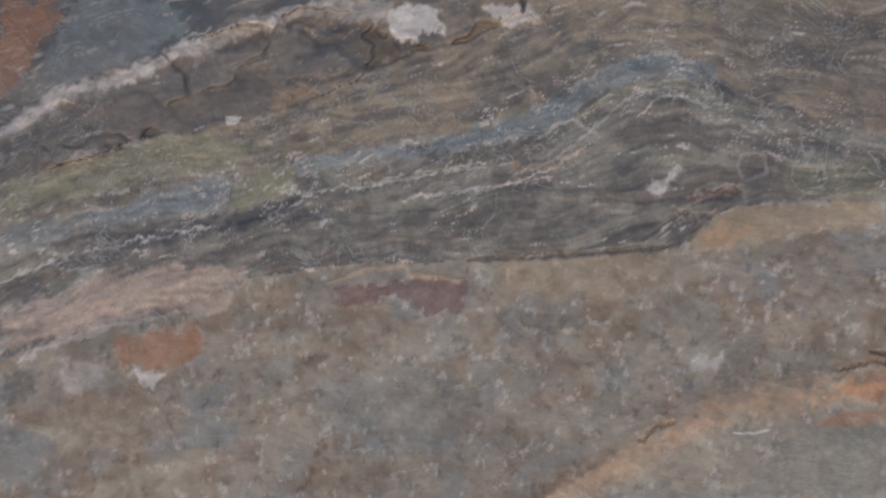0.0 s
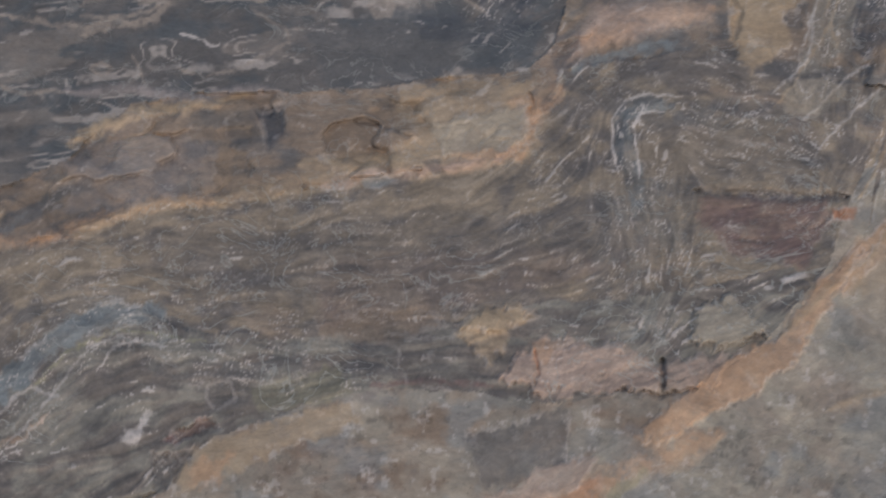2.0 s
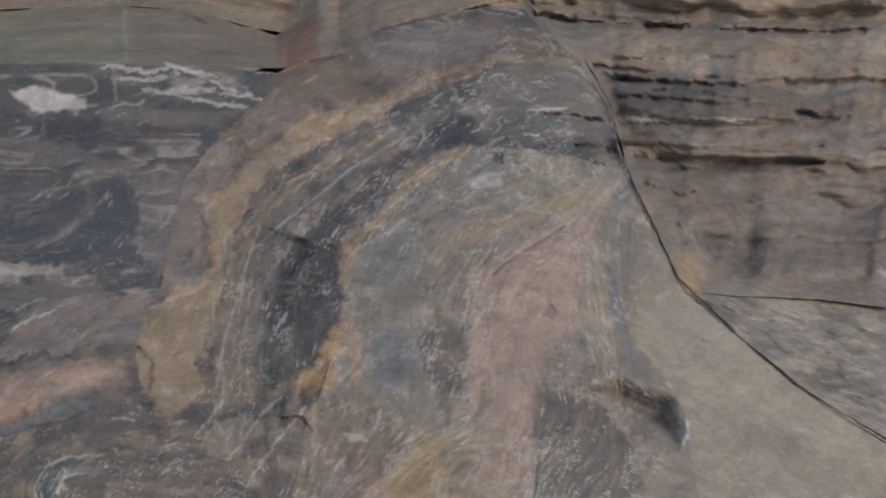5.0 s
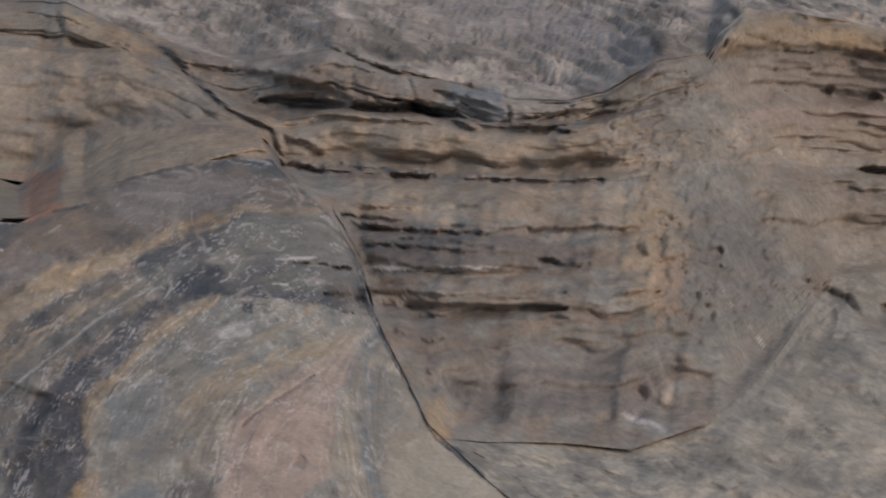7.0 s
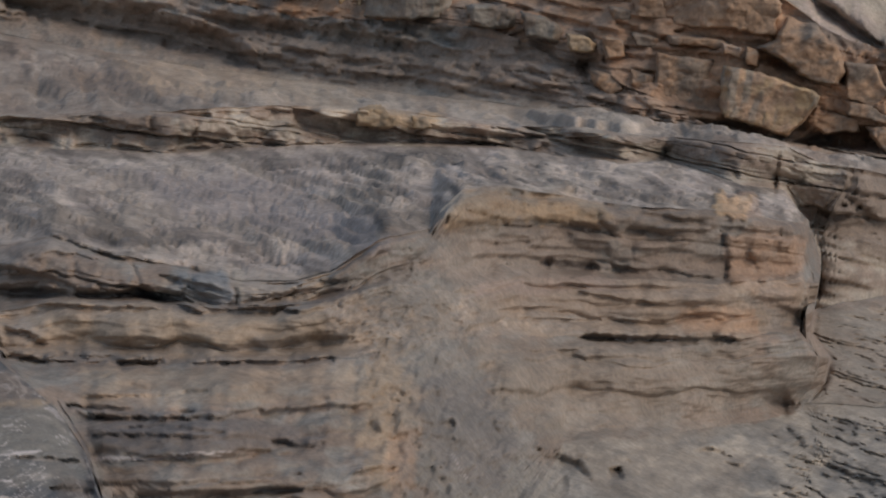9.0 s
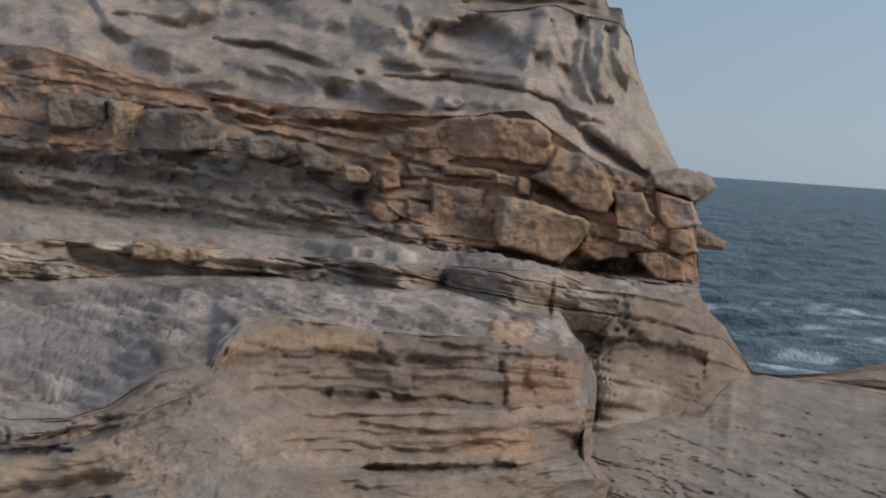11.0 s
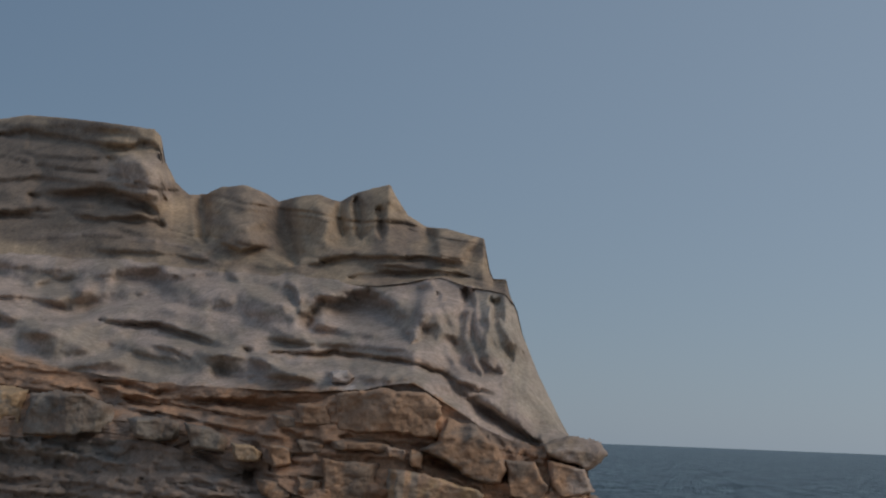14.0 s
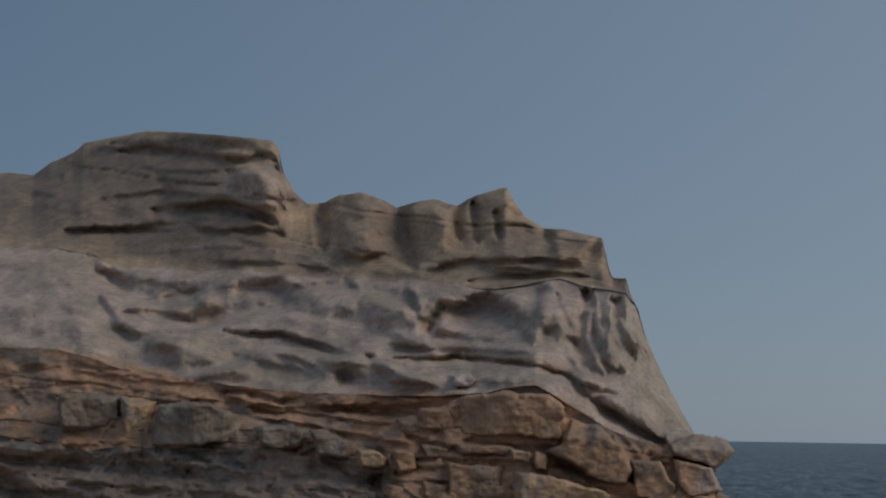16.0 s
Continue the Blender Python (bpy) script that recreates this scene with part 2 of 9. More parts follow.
bed("ochre_rock_bed", "ochre and brown thinly laminated rock bed", [(-100, -38), (-91.11, -37.63), (-87.48, -37.46), (-83.78, -37.08), (-80.14, -37.06), (-75.92, -36.08), (-73.95, -35.29), (-71.08, -34.77), (-68.63, -33.72), (-67.8, -34.09), (-67.12, -32.8), (-63.64, -32.28), (-60.17, -31.72), (-57.88, -31.91), (-54.44, -31.52), (-49.93, -30.9), (-46.16, -30.47), (-45.35, -29.06), (-44.52, -28.04), (-44.33, -27.43), (-41.3, -26.76), (-38.52, -26.23), (-36.94, -26.99), (-32.05, -26.84), (-20, -44), (-7, -60)],
     None, (-95, -26), ("ochre", "lamgrey"), (0.03, 0.012, 0.0), 0.75, ROCK_NEAR, "rock bed", 0.15, 3.5, (1, 1), 0.75)
bed("brown_rock_ledge", "mottled brown and dark rock ledge with white crust", [(-100, -35), (-90.72, -36.35), (-87.33, -34.97), (-83.75, -34.48), (-79.67, -33.62), (-76.16, -33.27), (-73.47, -31.03), (-70.24, -31.24), (-66.85, -30.8), (-63.65, -29.96), (-60.96, -28.31), (-57.51, -28.13), (-54.47, -28.24), (-50.95, -28.09), (-47.85, -27.65), (-45.65, -27.55), (-44.66, -26.51), (-44.18, -24.77), (-42.88, -23.43), (-38.24, -22.61), (-37.39, -22.49), (-37.33, -22.26), (-36.36, -18.6), (-34.95, -17.05), (-33.15, -15.47), (-30.97, -14.45), (-24, -22), (-20, -40), (-7, -60)],
     None, (-95, -22), ("brown", "dark"), (0.05, 0.006, 0.0), 0.5, ROCK_NEAR, "rock ledge", 0.3, 3.0, (1, 1), 0.35)
bed("wet_rock_platform", "dark blue-grey wet rock platform with white lichen rings", [(-100, -14.5), (-60, -14.8), (-42.68, -14.75), (-38.48, -14.8), (-35.54, -14.9), (-33.16, -15.13), (-32.16, -14.64), (-31.67, -14.45), (-29.99, -13.84), (-29.79, -13.65), (-27.04, -12.8), (-26.93, -12.71), (-24.49, -12.55), (-24.07, -12.97), (-23.14, -13.71), (-22.31, -14.45), (-21.22, -15.85), (-20.61, -17.38), (-19.57, -19.26), (-18.18, -21.3), (-15.71, -23.14), (-13.69, -24.24), (-12.14, -24.98), (-9.99, -25.78), (-7, -29)],
     None, (-72, -16), ("dark", "pool"), (0.03, 0.003, 0.0), 0.55, ROCK_NEAR, "rock platform", 0.2, 2.5, (1, 1), 0.2)
bed("sandy_rock_slope", "beige-grey smooth sandstone slope below the ledges", [(-100, -14.4), (-22.5, -15), (-17.95, -21.74), (-16.09, -21.73), (-13.07, -21.46), (-10.72, -21.41), (-8.12, -20.2), (-6.33, -18.24), (-4.4, -14.59), (-0.49, -13.81), (3.4, -12.8), (4.29, -12.3), (5, -12.2), (16, -11.6)],
     ("z", [(-100, -1.05), (-25, -1.04), (-23, -1.09), (-22, -1.14), (-21, -1.20), (-20, -1.27), (-18, -1.36), (-15, -1.43), (-12, -1.45), (-8, -1.44), (-3, -1.42), (2, -1.57), (3.8, -1.6), (16, -1.6)]), (-24, 15), ("beige", "grey"), (0.05, 0.006, 0.0), 0.1, ROCK_LEDGE, "rock slope", 0.2, 1.6, (1, 1), 0.12)
bed("lower_rock_ledges", "thin grey and brown sandstone ledges stepping up", [(-100, -12.5), (-45, -12.8), (-42.6, -13.04), (-40.72, -12.96), (-38.43, -12.87), (-36.31, -13.04), (-33.17, -13.74), (-32.78, -13.54), (-31.7, -12.74), (-31.01, -12.82), (-30.58, -12.44), (-28.89, -11.72), (-26.97, -11.55), (-25.02, -11.6), (-23.98, -12.78), (-22, -12.77), (-18.2, -12.77), (-15, -12.49), (-12.01, -12.23), (-9.11, -11.36), (-7.17, -11.16), (-4.09, -10.91), (-3.93, -10.95), (1.13, -10.44), (3.01, -10.04), (3.77, -9.83), (3.95, -9.93), (4, -9.03), (4.3, -8.9), (4.33, -9.2), (5, -8.75), (6, -8.35), (7, -8.2), (7.5, -8.1), (8.4, -6.9), (9.4, -6.6), (16, -7)],
     ("r", [(-100, 6.0), (-45, 6.0), (-30, 5.3), (-25, 5.0), (-20, 4.75), (-12, 4.75), (-9, 5.2), (-7, 5.8), (-5, 6.15), (0, 6.55), (3.3, 7.0), (3.9, 7.15), (4.31, 7.35), (4.33, 9.9), (5, 10.4), (6, 10.9), (7, 11.1), (7.5, 11.1), (8.2, 13.6), (9, 13.8), (16, 13)]), (-46, 15), ("brown", "grey"), (0.06, 0.005, 0.07), 0.15, ROCK_LEDGE, "rock ledge", 0.12, 1.8, (0.75, 0.3), 0.4)
bed("middle_rock_ledge", "sandy brown rock ledge under the grey slab", [(-100, -9), (-31.76, -9.25), (-29.9, -9.18), (-27.99, -9.77), (-26.03, -10.74), (-24.45, -11.24), (-22.12, -10.73), (-19.34, -10.75), (-16.54, -10.84), (-14.16, -10.56), (-12.99, -10.36), (-11.27, -9.62), (-8.61, -9.68), (-8.33, -9.53), (-6.44, -9.05), (-4.9, -8.92), (0.55, -8.57), (3.37, -8.08), (3.65, -8.29), (4.3, -8.2), (4.33, -12), (16, -14)],
     ("r", [(-100, 7.0), (-32, 6.0), (-25, 5.3), (-21, 5.1), (-12, 4.98), (-9, 5.55), (-7, 6.1), (-5, 6.4), (0, 6.72), (3.3, 7.2), (3.9, 7.35), (4.31, 7.55), (4.33, 11.2), (7, 11.8), (9, 13.8)]), (-33, 5), ("tan", "pinkgrey"), (0.05, 0.005, 0.06), 0.1, ROCK_LEDGE, "rock ledge", 0.12, 1.8, (0.8, 0.28), 0.4)
bed("slab_front", "broken grey and yellow front of the rock slab", [(-100, -7.5), (-31.79, -7.66), (-29.73, -8.32), (-28.02, -8.82), (-26.09, -9.3), (-22.62, -8.68), (-21.03, -9.1), (-18.23, -9.44), (-16.22, -9.8), (-14.24, -9.68), (-13.08, -9.29), (-11.42, -8.07), (-9.71, -7.62), (-9.39, -6.92), (-8.69, -6.18), (-7.13, -5.93), (-5.15, -6.06), (-3.17, -6.29), (0.12, -6.18), (3.38, -6.35), (3.51, -6.55), (4, -6.9), (4.3, -7.6), (4.33, -12), (16, -14)],
     ("r", [(-100, 7.4), (-32, 6.4), (-25, 5.7), (-21, 5.45), (-12, 5.28), (-10, 5.6), (-9.4, 5.95), (-8.7, 6.3), (-7, 6.45), (-5, 6.62), (0, 6.95), (3.3, 7.55), (3.9, 7.7), (4.31, 7.9), (4.33, 11.3), (7, 11.9), (9, 13.9)]), (-33, 5), ("brown", "grey"), (0.06, 0.004, 0.065), 0.05, ROCK_LEDGE, "rock ledge", 0.10, 1.8, (0.9, 0.5), 0.3)
bed("grey_rock_slab", "broad lilac-grey worn rock slab with thin flakes", [(-100, -4.5), (-32, -5.2), (-29.07, -5.08), (-28.12, -5.59), (-26.23, -5.76), (-23.36, -5.68), (-18.9, -5.6), (-14.64, -5.05), (-13.11, -4.9), (-9.2, -4.68), (-7.24, -4.61), (-3.3, -4.87), (-1.84, -4.52), (0.17, -5.06), (2.34, -5.28), (3.51, -6.55), (4, -6.8), (4.3, -7.5), (4.33, -9.2), (16, -14)],
     ("z", [(-100, -0.9), (-32, -0.92), (-20, -0.83), (-12, -0.75), (0, -0.75), (2.2, -0.82), (3.5, -1.02), (4.0, -1.18), (4.3, -1.35), (4.34, -1.5), (7, -1.5), (16, -1.6)]), (-32, 8), ("pinkgrey", "slab"), (0.05, 0.015, 0.03), 0.05, ROCK_LEDGE, "rock slab", 0.12, 1.5, (1.6, 0.25), 0.25)
bed("back_rock_ledge", "low sandstone ledge of broken blocks", [(-100, -4.5), (-27, -4.55), (-24.55, -4.74), (-22.71, -4.45), (-20.85, -4.34), (-17.05, -3.91), (-12.42, -3.55), (-9.66, -3.68), (-7.29, -3.89), (-5.35, -3.74), (-2.43, -3.79), (2.21, -3.73), (3.61, -4.21), (4.97, -4.33), (6.51, -4.46), (7.4, -4.86)],
     ("+", [(-100, 0.18), (4, 0.18), (7, 0.3)]), (-34, 8), ("brown", "beige"), (0.05, 0.010, 0.12), 0.0, ROCK_LEDGE, "rock ledge", 0.10, 1.2, (1.3, 0.6), 0.3)
bed("back_rock_shelf", "grey sloping sandstone shelf at the cliff foot", [(-100, -1.5), (-24.64, -1.97), (-19.04, -2.54), (-13.24, -2.91), (-8.14, -3.11), (-2.48, -3.25), (-0.15, -3.48), (2.59, -3.61), (4.93, -3.81), (6.56, -3.87)],
     ("r", [(-100, 18), (-25, 16), (-15, 14), (-5, 12.2), (0, 11.8), (6, 12.0)]), (-34, 8), ("pinkgrey", "brown"), (0.08, 0.012, 0.16), 0.0, ROCK_LEDGE, "rock shelf", 0.10, 1.2, (1.5, 0.4), 0.2)
bed("cliff_foot", "dark shaly thin-bedded rock at the cliff foot", [(-100, 0.5), (-19.4, 0.2), (-15.66, -0.68), (-10.32, -0.51), (-7.98, -0.64), (-4.38, -1.86), (-2.37, -2.5), (-0.15, -3.4), (6.45, -3.78)],
     ("+", [(-100, 0.6), (-15, 0.5), (0, 0.3), (7, 0.2)]), (-30, 8), ("brown", "grey"), (0.11, 0.03, 0.10), 0.0, ROCK_CLIFF, "cliff", 0.10, 1.0, (2.2, 0.7), 0.5)
bed("cliff_rust_beds", "rust-orange broken sandstone beds of the cliff", [(-100, 4), (-15.8, 2.67), (-13.54, 2.06), (-11.46, 1.71), (-8.19, 1.41), (-5.86, 1.35), (-3.52, 1.28), (-1.18, 1.5), (0.57, 1.79), (1.59, 1.16), (2.8, 0.44), (3.6, 0.09), (4.97, -0.23), (6.12, 0.13), (6.7, -0.62)],
     ("+", [(-100, 1.0), (-15, 0.9), (0, 0.6), (7, 0.3)]), (-24, 8), ("brown", "rust"), (0.10, 0.0, 0.13), 0.0, ROCK_CLIFF, "cliff", 0.10, 1.0, (1.0, 0.55), 0.4)
bed("cliff_pale_bench", "pale grey wave-smoothed sandstone face of the cliff", [(-100, 7), (-15.99, 6.05), (-14.87, 5.86), (-14.11, 5.54), (-12.23, 5.49), (-9.38, 5.5), (-6.47, 5.31), (-3.54, 5.29), (-1.17, 5.03), (1.36, 5.41), (3.64, 4.93), (3.91, 4.64), (4.5, 9)],
     ("+", [(-100, 4), (-16, 3.2), (-5, 2.6), (3, 1.6), (7, 0.5)]), (-24, 9), ("pale", "pinkgrey"), (0.14, 0.0, 0.0), 0.0, ROCK_PALE, "cliff", 0.12, 0.7, (1, 1), 0.06)
bed("cliff_top", "tan sandstone cliff top with worn columns", SKYLINE,
     ("+", [(-100, 9), (-19, 5.6), (-13.5, 3.3), (-10.6, 1.6), (-5, 1.4), (2.5, 0.8), (4.2, 0.06), (7, 0.03)]), (-24, 9), ("sand", "brown"), (0.11, 0.0, 0.11), 0.0, ROCK_PALE, "cliff", 0.10, 0.6, (0.7, 0.15), 0.25)
WANDER = [b[10] for b in BEDS]
SCALE = [b[11] for b in BEDS]
JOINT = [b[12] for b in BEDS]

MARKS, FOLDS = [], []


def patch(points, colour, strength=0.8, relief=0.0, soft=0.3, rough=0.45):
    MARKS.append(("patch", points, soft, colour, strength, relief, rough))


def stroke(points, width, colour=None, strength=0.8, relief=0.0, rough=0.3):
    MARKS.append(("stroke", points, width, colour, strength, relief, rough))


def fold(points, width, colour=None, strength=0.6, rough=0.2):
    FOLDS.append((points, width, 1.0 + strength))


def bulge(points, width, relief, colour=None, strength=0.6, rough=0.2):
    MARKS.append(("bulge", points, width, colour, strength, relief, rough))


def lip(points, width, relief):
    MARKS.append(("lip", points, width, None, 0.0, relief, 0.12))


# the slab at the feet: crusts, bands and stains
patch([(-89.43, -31.79), (-87.1, -32.14), (-88.64, -33.82), (-90.34, -35.07)], "red", 0.5)
patch([(-86.89, -32.17), (-82.95, -32.65), (-82.25, -33.87), (-85.63, -34.63), (-88.98, -35.1), (-87.58, -33.21)], "bluegrey", 0.55)
patch([(-90.77, -36.53), (-87.42, -35.34), (-83.36, -34.91), (-79.01, -33.96), (-74.14, -34.42), (-74.43, -35.37), (-75.9, -35.89), (-79.31, -36.26), (-79.41, -37.03), (-83.07, -37.16), (-87.94, -37.39), (-91.11, -37.63)], "dark", 0.75)
stroke([(-90.66, -36.16), (-87.37, -35.16), (-85.74, -35.1), (-83.78, -34.67), (-81.37, -34.15), (-79.69, -33.81), (-77.09, -33.32)], 0.35, "white", 0.55)
patch([(-74.09, -33.55), (-72, -33.51), (-71.9, -34.28), (-73.45, -34.79), (-74.13, -34.22)], "white", 0.9, 0.01, 0.15)
patch([(-77.07, -33.13), (-74.07, -33.27), (-74.11, -33.94), (-76.21, -33.94), (-77.58, -33.58)], "white", 0.45)
patch([(-70.14, -33.53), (-68.52, -33.42), (-67.8, -33.99), (-69.43, -34.3)], "white", 0.75, 0.01, 0.15)
patch([(-81.31, -36.76), (-80.72, -36.88), (-80.93, -37.13), (-81.31, -37.05)], "white", 0.8, 0.0, 0.1, 0.1)
patch([(-91.11, -37.63), (-87.5, -37.56), (-83.07, -37.16), (-79.51, -37.8), (-81.12, -38.63), (-85.31, -38.55), (-89.04, -38.77), (-91.51, -38.91)], "olive", 0.6)
patch([(-80.88, -38.65), (-78.88, -38.63), (-78.76, -39.61), (-81.85, -39.93)], "olive", 0.75)
patch([(-91.57, -39.1), (-86.71, -39.23), (-82.13, -38.73), (-81.46, -39.18), (-82.34, -39.88), (-86.87, -39.89), (-90.41, -40.09), (-91.93, -40.2)], "bluegrey", 0.75)
patch([(-78.62, -38.55), (-72.61, -38.14), (-70.13, -37.68), (-66.51, -36.37), (-64.44, -35.33), (-62.59, -34.94), (-60.22, -35.25), (-60.39, -35.65), (-63.21, -35.74), (-65.3, -36.42), (-67.66, -37.76), (-70.38, -38.37), (-75.4, -38.83), (-78.68, -39.03)], "bluegrey", 0.85)
stroke([(-92.27, -41.21), (-89.64, -40.82), (-85.01, -40.54), (-81.41, -40.36), (-76.79, -40.23)], 0.45, "deep", 0.55)
stroke([(-92.18, -40.93), (-88.3, -40.55), (-84.5, -40.51), (-82.2, -40.48)], 0.08, "white", 0.7)
stroke([(-79.27, -39.67), (-75.71, -39.6), (-73.67, -39.39), (-70.13, -38.85)], 0.08, "white", 0.7)
stroke([(-74.22, -40.15), (-70.13, -39.83), (-67.85, -39.32), (-65.66, -38.28)], 0.07, "white", 0.55)
stroke([(-67.22, -36.78), (-65.34, -35.94), (-63.26, -35.27), (-61.36, -35.43), (-58.65, -36.26), (-56.22, -36.67)], 0.22, "deep", 0.4)
stroke([(-66.45, -37.53), (-64.82, -36.4), (-62.96, -35.92), (-61.03, -36.18), (-58.82, -36.66)], 0.07, "olive", 0.8)
stroke([(-68.14, -38.15), (-66.46, -37.34), (-65.2, -37.87)], 0.1, "white", 0.4)
stroke([(-69.12, -39.14), (-67.12, -38.91), (-65.9, -38.39)], 0.12, "orange", 0.4)
stroke([(-63.55, -37.21), (-62.9, -36.5), (-61.72, -36.32), (-60.46, -36.81)], 0.07, "white", 0.5)
patch([(-92.56, -42.03), (-88.59, -41.58), (-84.73, -41.56), (-81.46, -42.12), (-81.56, -42.7), (-84.99, -42.7), (-89.03, -43.08), (-93.02, -43.31)], "pinkish", 0.65)
patch([(-87.88, -43.66), (-83.9, -43.72), (-83.52, -44.45), (-85.02, -45.05), (-87.67, -44.77)], "red", 0.5)
patch([(-87.56, -44.88), (-85.57, -45.07), (-86.7, -45.7)], "white", 0.7, 0.0, 0.15)
patch([(-90.88, -43.92), (-88.36, -44.36), (-88.9, -45.25), (-90.69, -44.94)], "white", 0.3)
stroke([(-92.36, -43.64), (-90.17, -43.37), (-87.78, -43.28), (-85.41, -43.33)], 0.14, "white", 0.45)
stroke([(-89.09, -43.26), (-85.11, -43.17), (-82.4, -42.91)], 0.3, "dark", 0.4)
stroke([(-70.91, -42.31), (-67.75, -42.15), (-65.14, -41.93), (-61.8, -41.53)], 0.13, "deep", 0.75, -0.03, 0.1)
stroke([(-82.53, -43.58), (-81.34, -42.92), (-80.13, -42.05)], 0.3, "brown", 0.5)
stroke([(-77.59, -42.83), (-75.69, -42.44), (-73.83, -42.38), (-73.72, -42.77), (-71.19, -43)], 0.13, "sand", 0.95, 0.01, 0.1)
patch([(-77.34, -42.94), (-70.92, -43.06), (-71.21, -44.13), (-72.85, -44.21), (-74.43, -43.48), (-77.16, -43.74)], "maroon", 0.75, 0.0, 0.2)
patch([(-70.65, -42.47), (-61.76, -41.86), (-61.12, -42.69), (-64.72, -43.7), (-69.04, -43.44)], "sand", 0.4)
patch([(-59.29, -38.16), (-57.65, -37.89), (-57.6, -38.76), (-59.05, -38.91)], "dark", 0.75, -0.02, 0.9)
patch([(-61.27, -39.78), (-59.38, -39.13), (-58.71, -39.46), (-60.73, -40.03)], "maroon", 0.8, -0.03, 0.15, 0.3)
patch([(-63.05, -39.61), (-61.9, -38.82), (-61.51, -38.92), (-62.4, -39.76)], "white", 0.6, 0.0, 0.15)
patch([(-61.9, -40.8), (-60.72, -40.13), (-60.38, -40.68), (-61.28, -41.53)], "dark", 0.6, -0.02)
patch([(-57.3, -38.44), (-52.98, -37.68), (-52.74, -38.61), (-56.63, -39.33)], "olive", 0.45)
patch([(-61.08, -41.13), (-59.95, -40.25), (-56.58, -39.61), (-52.69, -38.79), (-52.44, -39.72), (-56.36, -40.65), (-59.26, -41.36), (-60.49, -41.66)], "sand", 0.65)
patch([(-60.13, -40.66), (-58.17, -40.37), (-58.74, -41.4), (-60.27, -41.45)], "orange", 0.6)
patch([(-60.2, -45.14), (-58.46, -44.97), (-58.52, -45.37), (-59.87, -45.5)], "white", 0.5)
patch([(-68.49, -44.02), (-66.31, -44.16), (-66.82, -44.73), (-68.19, -44.7)], "dark", 0.55, 0, 0.2)
patch([(-93.78, -45.3), (-91.53, -46.54), (-93.12, -47.78), (-94.74, -47.63)], "bluegrey", 0.5)
patch([(-93.22, -43.85), (-91.69, -43.97), (-91.76, -44.93), (-93.64, -44.94)], "dark", 0.6)
patch([(-78.59, -46.28), (-72.92, -45.96), (-69.54, -46.96), (-71.88, -48.89), (-77.74, -48.48)], "bluegrey", 0.3, 0, 0.8)
patch([(-91.14, -45.44), (-85.26, -45.99), (-85.37, -47.54), (-87.94, -47.56), (-91.4, -46.18)], "brown", 0.35)
stroke([(-90.94, -45.67), (-88.64, -46.18), (-86.86, -45.77), (-85.33, -45.2)], 0.15, "brown", 0.6)
stroke([(-62.25, -48.22), (-61.48, -47.62), (-60.64, -47.51)], 0.08, "dark", 0.8, -0.02)
stroke([(-66.76, -50.41), (-63.58, -49.27), (-60.86, -47.92), (-58, -46.57), (-54.6, -45.86), (-51.12, -44.92)], 0.75, "orange", 0.7, 0.02)
stroke([(-53, -45.22), (-48.52, -43.66), (-45.48, -42.65), (-42.49, -41.94), (-39.5, -40.57), (-36.44, -39.31)], 0.75, "orange", 0.7, 0.02)
patch([(-57.59, -49.75), (-54.78, -47.24), (-50.56, -45.98), (-49.65, -48.55)], "grey", 0.55)
patch([(-46.32, -44.07), (-44.9, -42.98), (-41.88, -42.44), (-43.44, -43.79)], "red", 0.55)
patch([(-42.42, -42.32), (-39.69, -40.79), (-39.37, -41.13), (-41.55, -42.79)], "olive", 0.6)
patch([(-45.11, -44.96), (-41.47, -43.16), (-35.98, -40.96), (-35.22, -43.55)], "grey", 0.6)
stroke([(-53.29, -44.84), (-50.12, -43.72), (-47.6, -42.48)], 0.09, "deep", 0.5, -0.02)
# ledge edges above
patch([(-72.79, -27.72), (-66.49, -27.96), (-64.46, -29.24), (-66.26, -31.42), (-73.55, -31.4)], "dark", 0.55)
patch([(-67.66, -27.87), (-66.49, -27.96), (-66.59, -28.71), (-67.45, -28.74)], "white", 0.85, 0, 0.15)
stroke([(-73.65, -31.86), (-71.11, -32.38), (-69.31, -32.3), (-67.87, -31.67), (-66.26, -31.42)], 0.5, "sand", 0.65, 0.02)
stroke([(-68.82, -32.74), (-68.61, -33.63)], 0.12, "deep", 0.8, -0.04, 0.1)
stroke([(-67.75, -32.45), (-64.11, -32.45), (-61.55, -31.9), (-59.71, -31.68), (-58.11, -31.91)], 0.32, "orange", 0.7, 0.02)
stroke([(-57.88, -31.81), (-54.22, -31.23), (-51.96, -30.88), (-49.7, -30.89), (-49.08, -30.27)], 0.5, "sand", 0.6, 0.02)
stroke([(-63.61, -29.49), (-62.25, -29.08), (-60.9, -28.65), (-59.13, -28.51)], 0.3, "sand", 0.6)
stroke([(-48.16, -30.61), (-46.19, -30.28), (-45.81, -29.77), (-44.86, -28.64), (-44.09, -28)], 0.4, "orange", 0.6, 0.02)
patch([(-63.66, -30.06), (-60.94, -29.42), (-57.84, -29.88), (-58.1, -31.23), (-61.08, -31.73), (-63.82, -31.79)], "lilac", 0.4)
patch([(-54.15, -34.14), (-43.93, -33.55), (-41.11, -34.01), (-48.34, -35.77), (-53.85, -36.49)], "maroon", 0.3, 0, 0.6)
patch([(-68.23, -32.6), (-62.54, -32.83), (-59.11, -34.13), (-61.29, -35.03), (-65.02, -34.43), (-68.46, -34.13)], "ochre", 0.6, 0, 0.6)
